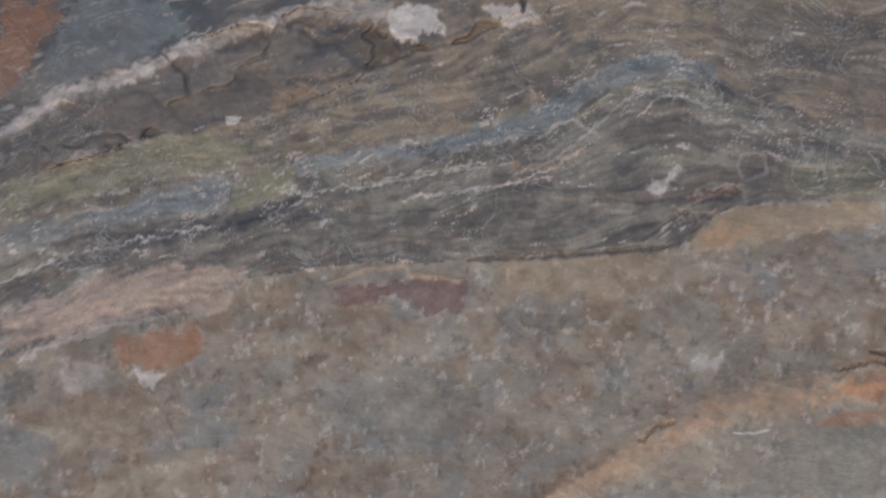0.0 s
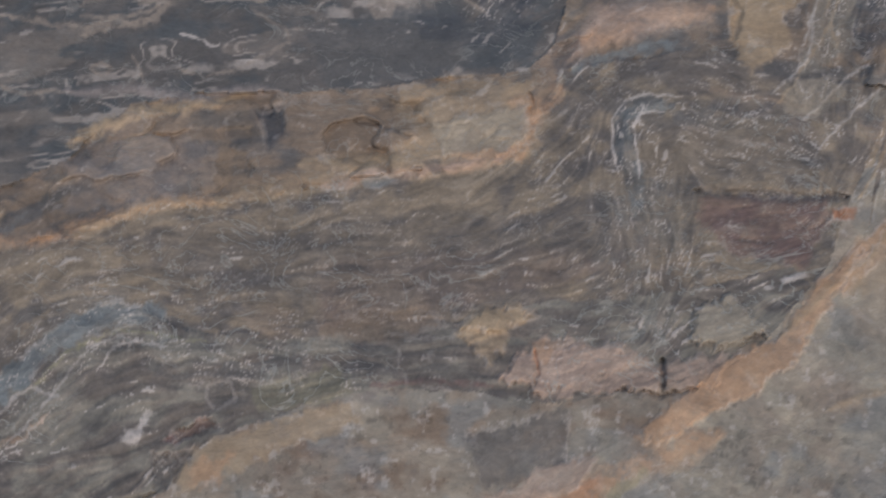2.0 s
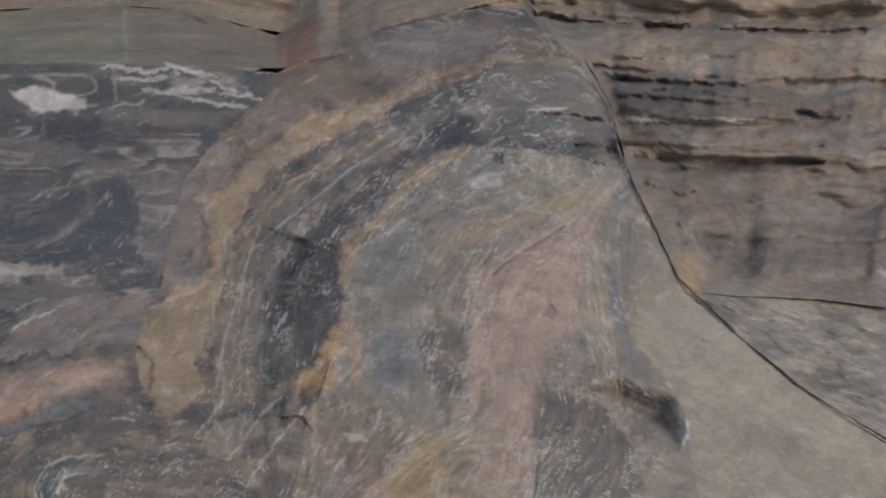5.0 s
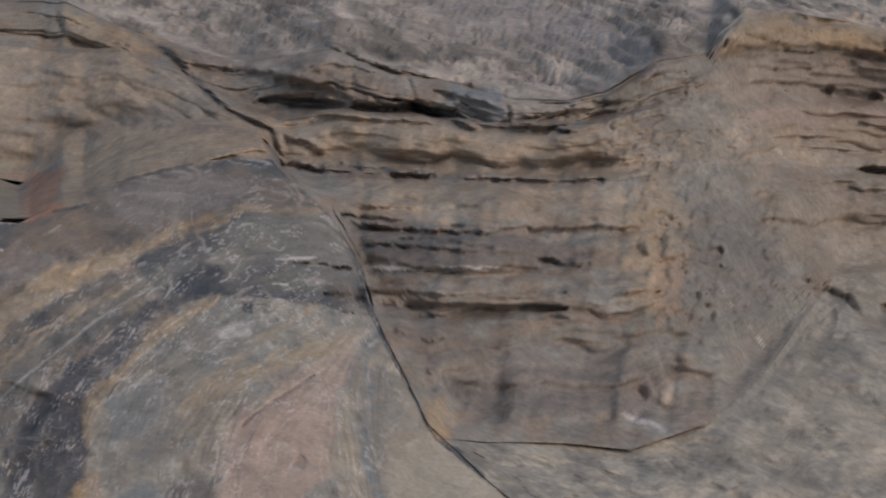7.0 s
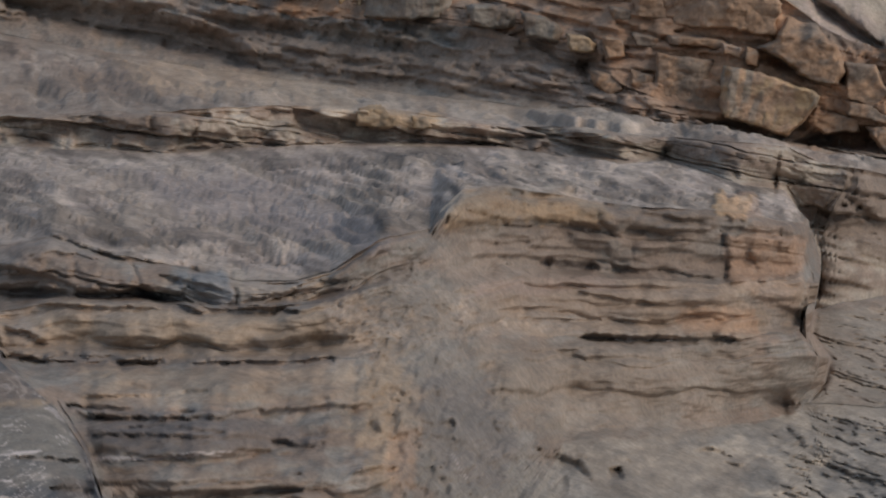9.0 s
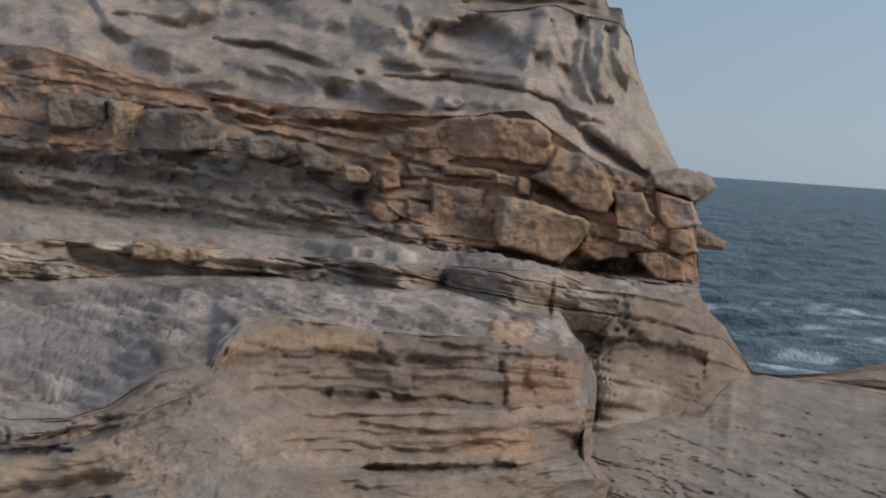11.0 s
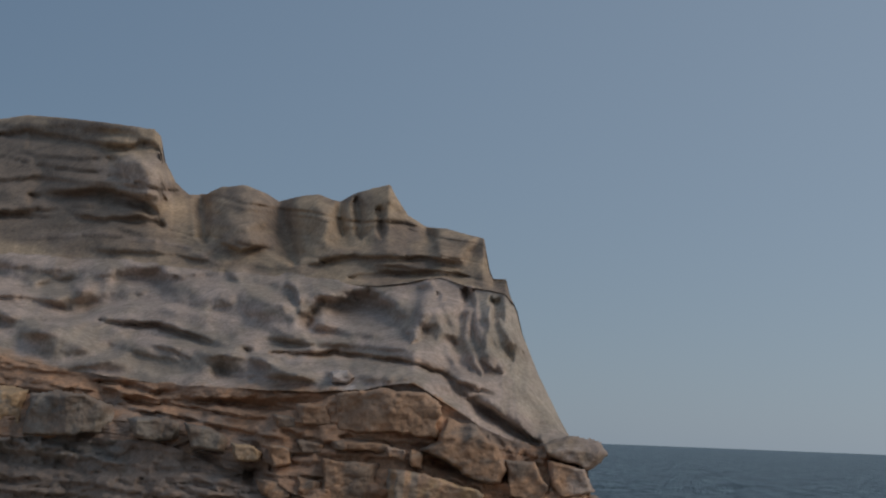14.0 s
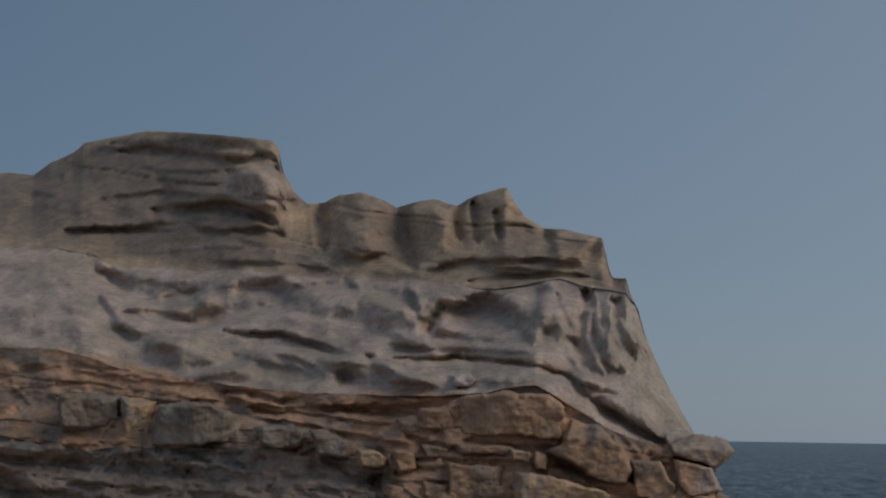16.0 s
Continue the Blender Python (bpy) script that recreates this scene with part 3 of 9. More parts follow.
patch([(-48.28, -36.35), (-46.43, -35.72), (-45.83, -36.65), (-46.67, -37.69), (-47.2, -37.35)], "sand", 0.65, 0.02)
patch([(-47.62, -40.11), (-43.02, -39.09), (-43.2, -40.86), (-46.62, -41.97)], "dark", 0.7)
patch([(-46.38, -38.06), (-44.82, -37.04), (-41.05, -36.72), (-40.47, -37.22), (-44.32, -38.65)], "pinkish", 0.6, 0.02)
stroke([(-44.8, -37.14), (-44.63, -38.29)], 0.1, "orange", 0.6, -0.02)
# the tight fold and what lies about it
fold([(-34.74, -29.13), (-37.84, -28.9), (-39.85, -28.63), (-40.95, -28.88), (-41.36, -29.49), (-41.06, -30.65), (-40.73, -32.19), (-40.86, -33.76)], 1.3, "bluegrey", 0.8)
stroke([(-39.88, -28.3), (-41.19, -28.5), (-41.83, -29.11), (-41.67, -29.89), (-41.05, -30.84), (-40.85, -32.2)], 0.35, "bluegrey", 0.85)
stroke([(-40.19, -28.61), (-41.06, -28.79), (-41.47, -29.39), (-41.28, -30.07)], 0.06, "deep", 0.7)
stroke([(-35.06, -28.29), (-37.9, -28.32), (-40.32, -28.27)], 0.15, "dark", 0.6)
patch([(-42.48, -29.33), (-38.97, -28.58), (-38.78, -30.91), (-39.49, -33.3), (-41.3, -34.18), (-43.22, -33.47), (-42.62, -31.29)], "dark", 0.3, 0, 1.5, 1.5)
patch([(-38.97, -28.58), (-34.66, -28.06), (-34.38, -30.17), (-38.53, -31.09)], "lamgrey", 0.5, 0, 1.2, 1.2)
patch([(-38.52, -31.28), (-33.4, -30.84), (-33.29, -31.61), (-33.96, -33.23), (-36.72, -33.2), (-38.43, -32.25)], "maroon", 0.55)
stroke([(-38.75, -31.16), (-35.83, -31.08), (-32.75, -30.73)], 0.25, "deep", 0.75, -0.05, 0.1)
patch([(-33.24, -31.18), (-32.38, -31.04), (-32.42, -31.47), (-33.19, -31.52)], "red", 0.9, 0, 0.15, 0.15)
patch([(-34.91, -33.81), (-33.94, -33.38), (-33.78, -33.56), (-34.74, -33.93)], "white", 0.9, 0.01, 0.1, 0.1)
patch([(-47.94, -36.44), (-46.01, -35.47), (-44.81, -35.65), (-46.24, -36.45)], "sand", 0.7, 0.03)
patch([(-38.15, -35.16), (-36.81, -34.47), (-35.02, -35.67), (-36.82, -36.41), (-38.29, -36.14)], "beige", 0.8, 0.05)
patch([(-46.23, -38), (-44.54, -36.62), (-41.63, -36.62), (-39.16, -37.17), (-36.8, -36.61), (-36.91, -37.77), (-41.03, -38.24), (-44.23, -38.74)], "pinkish", 0.6, 0.02)
patch([(-45.02, -36.82), (-43.56, -36.79), (-44.26, -37.78)], "orange", 0.5)
stroke([(-39.3, -36.98), (-39.08, -38.03)], 0.14, "deep", 0.85, -0.05, 0.1)
stroke([(-44.77, -37.01), (-44.5, -37.98)], 0.08, "red", 0.6, -0.02, 0.1)
stroke([(-41.03, -38.24), (-39.06, -38.23), (-37.63, -37.83)], 0.12, "deep", 0.6, -0.03)
patch([(-36.33, -36.56), (-34.52, -35.81), (-33.82, -34.19), (-32.84, -33.11), (-31.82, -32.41), (-32.66, -34.25), (-33.74, -36.31), (-35.66, -38.05), (-39.15, -39.9), (-40.17, -39.74)], "orange", 0.75, 0.02)
patch([(-49.09, -23.58), (-46.55, -23.01), (-43.18, -23.15), (-43.99, -24.13), (-45.47, -24.73), (-46.11, -25.71), (-47.4, -24.74)], "deep", 0.85, -0.01, 0.15, 0.25)
patch([(-49.99, -25.68), (-46.54, -25.9), (-45.88, -26.87), (-50.94, -27.8), (-52.7, -27.93)], "dark", 0.6)
bulge([(-43.94, -25.97), (-43.43, -24.99), (-41.42, -24.63), (-38.66, -24.6), (-38.59, -25.46), (-40.47, -26.04), (-43.47, -26.93), (-44.33, -27.33), (-44.14, -26.46)], 0.6, 0.07, "pinkish", 0.95)
stroke([(-43.49, -26.44), (-41.37, -25.4), (-38.84, -24.99)], 0.45, "orange", 0.45)
stroke([(-43.9, -27.33), (-42.17, -26.75), (-40.03, -26.23)], 0.25, "bluegrey", 0.8)
stroke([(-43.44, -24.89), (-42.27, -24.57), (-40.35, -24.68)], 0.12, "deep", 0.7, -0.03)
stroke([(-38.25, -24.48), (-37.88, -25.03), (-37.9, -25.99)], 0.22, "deep", 0.6, -0.05, 0.15)
patch([(-37.67, -23.87), (-35.53, -22.58), (-34.99, -23.67), (-36.24, -25.49), (-37.45, -26.16)], "sand", 0.65)
patch([(-42.14, -22.93), (-37.78, -22.73), (-38.27, -24.29), (-41.43, -24.44), (-43.55, -24.7), (-42.32, -23.51)], "lilac", 0.5)
stroke([(-40.64, -23.45), (-38.73, -23.74)], 0.12, "olive", 0.6)
stroke([(-63.23, -29.29), (-61.88, -28.78), (-60.34, -28.46), (-57.54, -28.42)], 0.3, "sand", 0.6, 0.02)
patch([(-55.14, -28.39), (-50.98, -28.77), (-45.64, -28.62), (-45.39, -29.99), (-49.25, -30.76), (-54.66, -30.56)], "brown", 0.5)
patch([(-47.88, -30.58), (-45.62, -29.6), (-44.95, -29.4), (-45.38, -30.58), (-46.97, -30.78)], "sand", 0.65)
stroke([(-45.53, -28.23), (-45.29, -29.01)], 0.1, "deep", 0.8, -0.04)
stroke([(-62.53, -25), (-61.25, -24.57), (-59.45, -24.91), (-59.74, -25.56), (-62.65, -25.75)], 0.15, "slab", 0.6, 0, 0.35)
stroke([(-57.34, -24.6), (-55.67, -24.6), (-54.17, -24.2)], 0.14, "slab", 0.6, 0, 0.35)
stroke([(-62.34, -27.01), (-61.89, -26.83), (-61.52, -27.1), (-61.97, -27.32), (-62.34, -27.01)], 0.08, "slab", 0.7, 0, 0.1)
patch([(-44.3, -21.39), (-40.77, -21.64), (-40.77, -21.88), (-44.1, -21.87)], "white", 0.4, 0, 0.2)
# the great fold
stroke([(-35.68, -22.86), (-35.47, -21.5), (-35.26, -20.73), (-34.95, -19.37), (-33.53, -17.8), (-31.72, -16.8), (-29.31, -15.95), (-26.93, -14.87), (-25.55, -14.42)], 0.35, "yellow", 0.6, 0.01)
patch([(-37.97, -23.4), (-35.57, -21.7), (-35.66, -19.95), (-35.97, -19.37), (-34.95, -18.98), (-33.53, -17.8), (-31.73, -16.31), (-29.1, -16.13), (-31.51, -17.28), (-33.52, -18.58), (-34.44, -19.95), (-34.85, -21.12), (-35.26, -22.67), (-36.11, -24.98), (-35.8, -25.95), (-37.09, -26.88), (-38.13, -26.08), (-38.3, -24.16)], "sand", 0.85, 0.01, 0.3, 0.35)
stroke([(-35.97, -19.41), (-34.95, -19.41)], 0.3, "yellow", 0.8)
patch([(-35.38, -26.92), (-34.95, -23.44), (-34.54, -20.73), (-32.91, -18.96), (-30.48, -17.54), (-27.67, -16.27), (-25.48, -15.48), (-25.25, -15.95), (-27.64, -16.85), (-30.05, -18.31), (-32.07, -19.92), (-33.28, -21.89), (-33.67, -26.16)], "grey", 0.65)
stroke([(-34.95, -23.44), (-34.54, -20.92), (-32.91, -18.96), (-30.08, -17.34)], 0.12, "sand", 0.6)
patch([(-33.67, -25.97), (-33.49, -22.67), (-32.47, -20.71), (-30.43, -19.1), (-28.43, -17.47), (-26.67, -16.03), (-26.04, -16.39), (-26.2, -17.17), (-28.4, -18.25), (-29.59, -19.66), (-30.79, -21.26), (-30.73, -23.41), (-31.12, -24.59), (-32.81, -25.96)], "deep", 0.85, -0.015)
patch([(-32.17, -25.77), (-30.61, -23.6), (-30.45, -24.18), (-30.87, -25.94)], "yellow", 0.85)
stroke([(-30.65, -22.24), (-29.97, -20.65), (-28.38, -18.84), (-26.18, -17.37)], 0.3, "sand", 0.85, 0.02)
patch([(-30.36, -21.64), (-28.77, -19.24), (-26.76, -18.18), (-25.11, -18.09), (-24.6, -19.63), (-27.04, -20.74), (-27.75, -23.32), (-26.68, -27.17), (-27.98, -27.42), (-29.57, -25.91), (-29.88, -23.39)], "grey", 0.6, 0, 0.6)
patch([(-27.73, -23.71), (-25.82, -23.42), (-25.74, -24.79), (-26.46, -27.16), (-27.44, -25.26)], "dark", 0.75)
patch([(-29.61, -24.94), (-27.91, -24.5), (-27.65, -25.27), (-28.71, -25.89)], "dark", 0.5)
stroke([(-30.41, -23.4), (-30.15, -24.96), (-29.79, -25.92)], 0.25, "orange", 0.5)
patch([(-26.13, -18.34), (-24.9, -18.18), (-25.07, -18.68), (-25.9, -18.63)], "white", 0.5, 0, 0.2)
patch([(-25.56, -17.53), (-24.95, -17.46), (-25.02, -17.93)], "deep", 0.8, -0.03, 0.15, 0.1)
patch([(-25.84, -23.23), (-25.1, -21.42), (-23.33, -19.94), (-20.96, -18.59), (-21.6, -20.6), (-21.39, -22.93), (-22.95, -24.61), (-22.97, -26.95), (-23.91, -28.94), (-25.56, -27.5), (-25.5, -25.16)], "pinkish", 0.8)
stroke([(-27.41, -21.54), (-26, -20.49), (-23.58, -19.37), (-20.77, -18.38)], 0.45, "sand", 0.75)
stroke([(-25.08, -21.81), (-24.49, -21.19), (-22.5, -19.88)], 0.07, "deep", 0.75, -0.03, 0.1)
patch([(-23.19, -23.06), (-22.91, -22.56), (-22.57, -22.82), (-22.69, -23.13)], "brown", 0.8, -0.03, 0.1, 0.1)
patch([(-21.6, -22.95), (-21.59, -20.79), (-20.66, -19.54), (-20.29, -19.12), (-20.76, -20.73), (-20.97, -22.9), (-20.19, -24.39), (-21.02, -24.66)], "beige", 0.75)
patch([(-20.65, -19.74), (-20.05, -19.49), (-19.1, -20.77), (-19.63, -21.61), (-19.87, -23.38), (-17.98, -25.14), (-18.82, -25.23), (-20.27, -23.62), (-20.77, -21.7)], "grey", 0.75)
patch([(-19.55, -22.38), (-18.17, -21.66), (-15.71, -23.14), (-9.99, -25.78), (-9.67, -27.66), (-16.47, -28.67), (-17.12, -26.98), (-17.34, -26.04), (-17.98, -25.14), (-19.64, -23.56)], "beige", 0.95, 0.0, 0.2, 0.15)
# scoop in the slab; its dark tone stands in for the shadow inside
bulge([(-21.37, -25.46), (-20.15, -24.77), (-17.85, -25.32), (-17.31, -26.42), (-17.53, -27.12), (-19.05, -27.03), (-19.98, -26.41)], 0.9, -0.35, "dark", 0.5, 0.1)
# the slab below the great fold
patch([(-30.27, -30.22), (-28.85, -28.55), (-27.66, -27.28), (-24.64, -26.98), (-23.15, -28.36), (-23.35, -29.94), (-24.46, -31.62), (-24.91, -33.25), (-32.5, -33.87), (-31.27, -31.83)], "sand", 0.75, 0, 0.4, 0.5)
patch([(-25.93, -27.11), (-23.32, -26.44), (-22.83, -28.32), (-25.5, -28.83)], "pinkish", 0.65, 0, 0.4, 0.4)
patch([(-29.88, -31.94), (-27.26, -30.85), (-25.21, -31.03), (-26.17, -32.38), (-28.86, -33.02)], "pinkish", 0.6, 0, 0.4, 0.5)
patch([(-31.76, -28.36), (-29.84, -27.45), (-28.85, -28.55), (-30.28, -30.02), (-31.63, -30.11)], "brown", 0.6, 0, 0.3, 0.4)
patch([(-33.43, -33.91), (-31.94, -32.07), (-30.49, -30.23), (-29.09, -28.37), (-29.48, -30.16), (-30.78, -32.19), (-32.27, -33.86)], "orange", 0.7, 0.01, 0.3, 0.3)
patch([(-23.11, -25.63), (-21.45, -25.43), (-18.52, -27.71), (-16.36, -29.27), (-15.81, -31.87), (-24.23, -33.17), (-23.35, -29.94)], "grey", 0.65, 0, 0.5, 0.5)
fold([(-23.12, -32.99), (-22.21, -30.18), (-21.14, -27.33), (-21.86, -25.48)], 1.8, "grey", 0.6)
stroke([(-40.41, -28.16), (-41.4, -28.35), (-41.91, -28.86), (-41.85, -29.54), (-41.53, -30.51), (-41.09, -31.67)], 0.30, "pool", 0.85, 0, 0.15)
stroke([(-40.19, -28.59), (-41.07, -28.68), (-41.34, -29.16), (-41.19, -29.94), (-40.97, -30.9)], 0.08, "white", 0.7, 0, 0.12)
stroke([(-39.53, -28.04), (-40.85, -28), (-41.72, -28.28), (-42.17, -28.95), (-42.14, -29.73), (-41.76, -30.89)], 0.07, "white", 0.6, 0, 0.12)
stroke([(-34.65, -28.5), (-36.87, -28.37), (-39.09, -28.2), (-40.19, -28.2)], 0.2, "dark", 0.6, 0, 0.15)
stroke([(-34.61, -29.28), (-37.29, -29.35), (-39.52, -28.98)], 0.12, "slab", 0.6, 0, 0.15)
stroke([(-34.67, -27.91), (-36.89, -27.78), (-38.65, -27.71)], 0.15, "brown", 0.7, 0, 0.15)
patch([(-50.69, -28.14), (-48.16, -27.85), (-45.61, -27.88), (-45.45, -29.23), (-47.48, -30.66), (-49.69, -31.25), (-50.93, -30.77)], "sand", 0.6, 0.01, 0.3, 0.45)
stroke([(-48.8, -30.94), (-47.05, -30.68), (-45.71, -29.99), (-45.21, -28.48)], 0.3, "orange", 0.7, 0.01, 0.2)
# the wet platform
patch([(-61.14, -32.83), (-43.79, -32.75), (-41.66, -33.21), (-41.82, -34), (-48.86, -36.04), (-55.58, -35.54), (-60.15, -34.08)], "lamgrey", 0.7, 0, 2.0, 1.0)
patch([(-49.11, -23.69), (-48.25, -22.97), (-46.21, -22.86), (-43.55, -23.21), (-44.61, -24.06), (-45.26, -24.62), (-45.5, -25.38), (-46.57, -25.92), (-47.81, -25.76), (-48.39, -25.06), (-49.35, -24.25)], "deep", 0.6, -0.01, 0.3, 0.4)
patch([(-43.08, -21.1), (-40, -18.88), (-38.16, -18.65), (-38.35, -19.62), (-37.91, -21.16), (-37.04, -22.31), (-38.73, -21.76), (-41.03, -21.49)], "pool", 0.8, 0, 0.3, 0.5)
patch([(-50.48, -25.69), (-47.61, -25.77), (-45.1, -25.98), (-45.8, -27.3), (-50.64, -27.58)], "pool", 0.8, 0, 0.3, 0.3)
patch([(-44.11, -21.47), (-42.68, -21.49), (-40.4, -21.68), (-42.07, -21.91), (-43.92, -21.7)], "white", 0.55, 0, 0.2, 0.2)
stroke([(-44.6, -17.74), (-43.4, -17.61), (-41.81, -17.84), (-41.91, -18.09), (-43.21, -18.03), (-44.4, -17.89), (-44.6, -17.74)], 0.13, "slab", 0.9, 0, 0.12)
stroke([(-49.37, -19.04), (-48.18, -18.8), (-47.2, -18.74), (-47.39, -18.54)], 0.12, "slab", 0.85, 0, 0.15)
stroke([(-48.02, -19.37), (-46.44, -19.23), (-44.44, -18.98), (-44.23, -18.6), (-45.02, -18.49)], 0.13, "slab", 0.9, 0, 0.15)
stroke([(-50.1, -21.08), (-48.13, -21.11), (-46.34, -21.29), (-45.84, -21.49)], 0.12, "yellow", 0.7, 0, 0.1)
stroke([(-49.39, -22), (-47.18, -21.97), (-46.37, -21.8), (-46.35, -21.51)], 0.13, "slab", 0.9, 0, 0.12)
stroke([(-46.07, -19.81), (-44.87, -19.83), (-44.98, -20.11)], 0.09, "slab", 0.8, 0, 0.1)
stroke([(-42.05, -20.81), (-40.4, -20.23), (-39.79, -19.45), (-40, -18.78)], 0.11, "slab", 0.8, 0, 0.15)
stroke([(-63.51, -27.71), (-60.76, -27.81), (-58.88, -28.36), (-56.89, -28.09), (-55.15, -28.25)], 0.24, "lilac", 0.9, 0.01, 0.15)
stroke([(-65.36, -24.99), (-62.39, -25.63), (-59.41, -25.08)], 0.12, "slab", 0.8, 0, 0.2)
stroke([(-65.73, -27.2), (-64.96, -27.57), (-63.51, -27.71)], 0.12, "slab", 0.8, 0, 0.15)
stroke([(-59.2, -27.19), (-58.15, -27.54), (-56.62, -27.33), (-54.63, -26.44)], 0.09, "slab", 0.6, 0, 0.2)
patch([(-54.19, -26.26), (-50.73, -25.53), (-46.45, -25.28), (-45.11, -26.2), (-45.71, -27.18), (-50.74, -27.85), (-53.39, -28.2)], "pool", 0.8, 0, 0.4, 0.4)
# deep patch: the shadow beside a block's edge, painted in
patch([(-56.18, -28.79), (-55.17, -28.6), (-55.1, -29.71), (-55.82, -30.11)], "deep", 0.7, -0.03, 0.2, 0.15)
patch([(-57.41, -29.12), (-56.29, -28.89), (-55.93, -30.16), (-57.19, -30.49)], "dark", 0.6, -0.01, 0.3, 0.3)
patch([(-54.95, -28.55), (-50.75, -28.82), (-49.85, -29.98), (-53.93, -30.52), (-54.92, -30.1)], "brown", 0.7, 0.03, 0.25, 0.3)
patch([(-49.41, -29.4), (-45.63, -28.73), (-45.36, -29.69), (-46.23, -30.31), (-48.94, -30.46)], "beige", 0.6, 0.03, 0.25, 0.3)
stroke([(-54.61, -30.7), (-52.57, -30.65), (-49.85, -30.76), (-48.93, -31.15)], 0.4, "sand", 0.8, 0.02, 0.25)
stroke([(-48.49, -30.46), (-46.91, -30.29), (-45.77, -30.49), (-45.15, -29.39)], 0.16, "orange", 0.8, 0.01, 0.15)
stroke([(-46.31, -28.56), (-45.31, -28.52), (-45.38, -29.3)], 0.3, "orange", 0.7, 0.01, 0.15)
stroke([(-17.38, -26.05), (-17.22, -26.51), (-17.37, -27.01)], 0.1, "white", 0.9, 0.01, 0.05)
patch([(-22.86, -25.77), (-20.69, -25.79), (-19.48, -27.04), (-18.4, -28.89), (-22.99, -29.3), (-22.94, -27.33)], "lamgrey", 0.75)
patch([(-28.76, -29.6), (-27.09, -27.57), (-25.15, -27.09), (-23.16, -27.35), (-23.21, -29.32)], "olive", 0.5)
patch([(-31.51, -26.15), (-29.57, -25.91), (-27.98, -27.42), (-29.21, -29.61), (-31.87, -29.65)], "brown", 0.5)
stroke([(-31.72, -26.54), (-31.79, -28.08), (-32.31, -29.65)], 0.2, "sand", 0.6)
stroke([(-22.26, -14.12), (-21.22, -15.69), (-20.52, -17.78), (-19.44, -19.44), (-18.07, -21.65), (-15.71, -23.14), (-13.68, -24.33), (-12.12, -25.07), (-9.98, -25.88)], 0.07, "deep", 0.7, -0.04, 0.06)
patch([(-18.65, -20.15), (-17.44, -20.81), (-17.32, -21.87), (-18.03, -21.94)], "yellow", 0.6)
patch([(-25.74, -14.62), (-22.34, -14.32), (-21.22, -15.69), (-22.2, -16.05), (-24.84, -15.93)], "grey", 0.7)
stroke([(-23.83, -15.97), (-22.72, -15.84)], 0.07, "white", 0.95, 0, 0.05)
patch([(-32.96, -14.7), (-29.99, -13.65), (-25.84, -12.89), (-23.82, -13.35), (-22.57, -14.04), (-25.75, -14.43), (-28.92, -15.54), (-31.73, -16.22), (-34.34, -17.04), (-33.35, -15.48)], "brown", 0.5)
patch([(-30.19, -13.85), (-26.62, -13.12), (-25, -13.61), (-27.74, -14.91), (-29.75, -14.99)], "lilac", 0.5)
patch([(-38.38, -19.16), (-36.36, -18.4), (-34.55, -17.04), (-33.35, -15.86), (-31.73, -16.41), (-34.14, -17.62), (-35.36, -19.18), (-35.97, -20.34), (-35.78, -22.28), (-37.03, -22.65), (-38.02, -21.09)], "lilac", 0.5, 0.02)
patch([(-42.35, -15.66), (-41.2, -15.59), (-39.87, -15.98), (-39.88, -16.36), (-41.62, -16.43)], "white", 0.85, 0, 0.15, 0.2)
stroke([(-39.26, -15.04), (-36.92, -14.95), (-35.34, -15.22)], 0.12, "white", 0.75)
stroke([(-38.88, -15.42), (-36.53, -15.17)], 0.1, "white", 0.6)
stroke([(-37.91, -15.67), (-35.74, -15.7), (-33.75, -15.91)], 0.12, "white", 0.6)
stroke([(-43.01, -20.92), (-41.23, -20.81), (-39.41, -20.1), (-39.78, -19.32)], 0.14, "slab", 0.6, 0, 0.3)
stroke([(-40.76, -19.11), (-39.16, -18.57)], 0.15, "slab", 0.6, 0, 0.3)
patch([(-42.87, -18.28), (-40.35, -18.54), (-38.38, -18.96), (-38.43, -21.08), (-41.05, -21.39), (-43.01, -20.92)], "pool", 0.7)
patch([(-42.59, -12.85), (-33.38, -12.79), (-33.16, -14.99), (-42.68, -14.75)], "olive", 0.85, 0, 0.1, 0.05)
patch([(-38.24, -13.05), (-33.37, -13.17), (-33.16, -14.9), (-38.09, -14.72)], "brown", 0.6, 0, 0.5, 0.3)
stroke([(-38.43, -12.9), (-38.44, -14.76)], 0.12, "beige", 0.7, 0.02, 0.05)
patch([(-32.98, -13.55), (-31.8, -13.13), (-31.77, -14.57), (-32.96, -15.09)], "red", 0.6)
# the ledges
patch([(-12.29, -9.32), (-9.72, -7.53), (-8.93, -9.4), (-8.09, -11.65), (-6.03, -14.14), (-4.65, -15.71), (-5.13, -19.81), (-8.08, -20.58), (-9.48, -17.26), (-9.77, -14.56), (-11.81, -12.21), (-10.53, -11.11)], "grey", 0.65, 0, 1.3, 1.6)
patch([(-9.35, -7.3), (-8.31, -6.14), (-6.95, -6.3), (-3.69, -6.55), (-4, -7.06), (-6.66, -7.14), (-8.92, -7.65)], "yellow", 0.4)
patch([(-9.29, -7.88), (-4.72, -7.42), (-2.76, -7.97), (-8.29, -9.92), (-8.95, -9.2)], "pinkgrey", 0.6)
patch([(-7.47, -11.97), (-1.1, -10.82), (-0.64, -14.2), (-4.24, -14.31), (-6.08, -13.76)], "ochre", 0.4, 0, 0.9, 1.2)
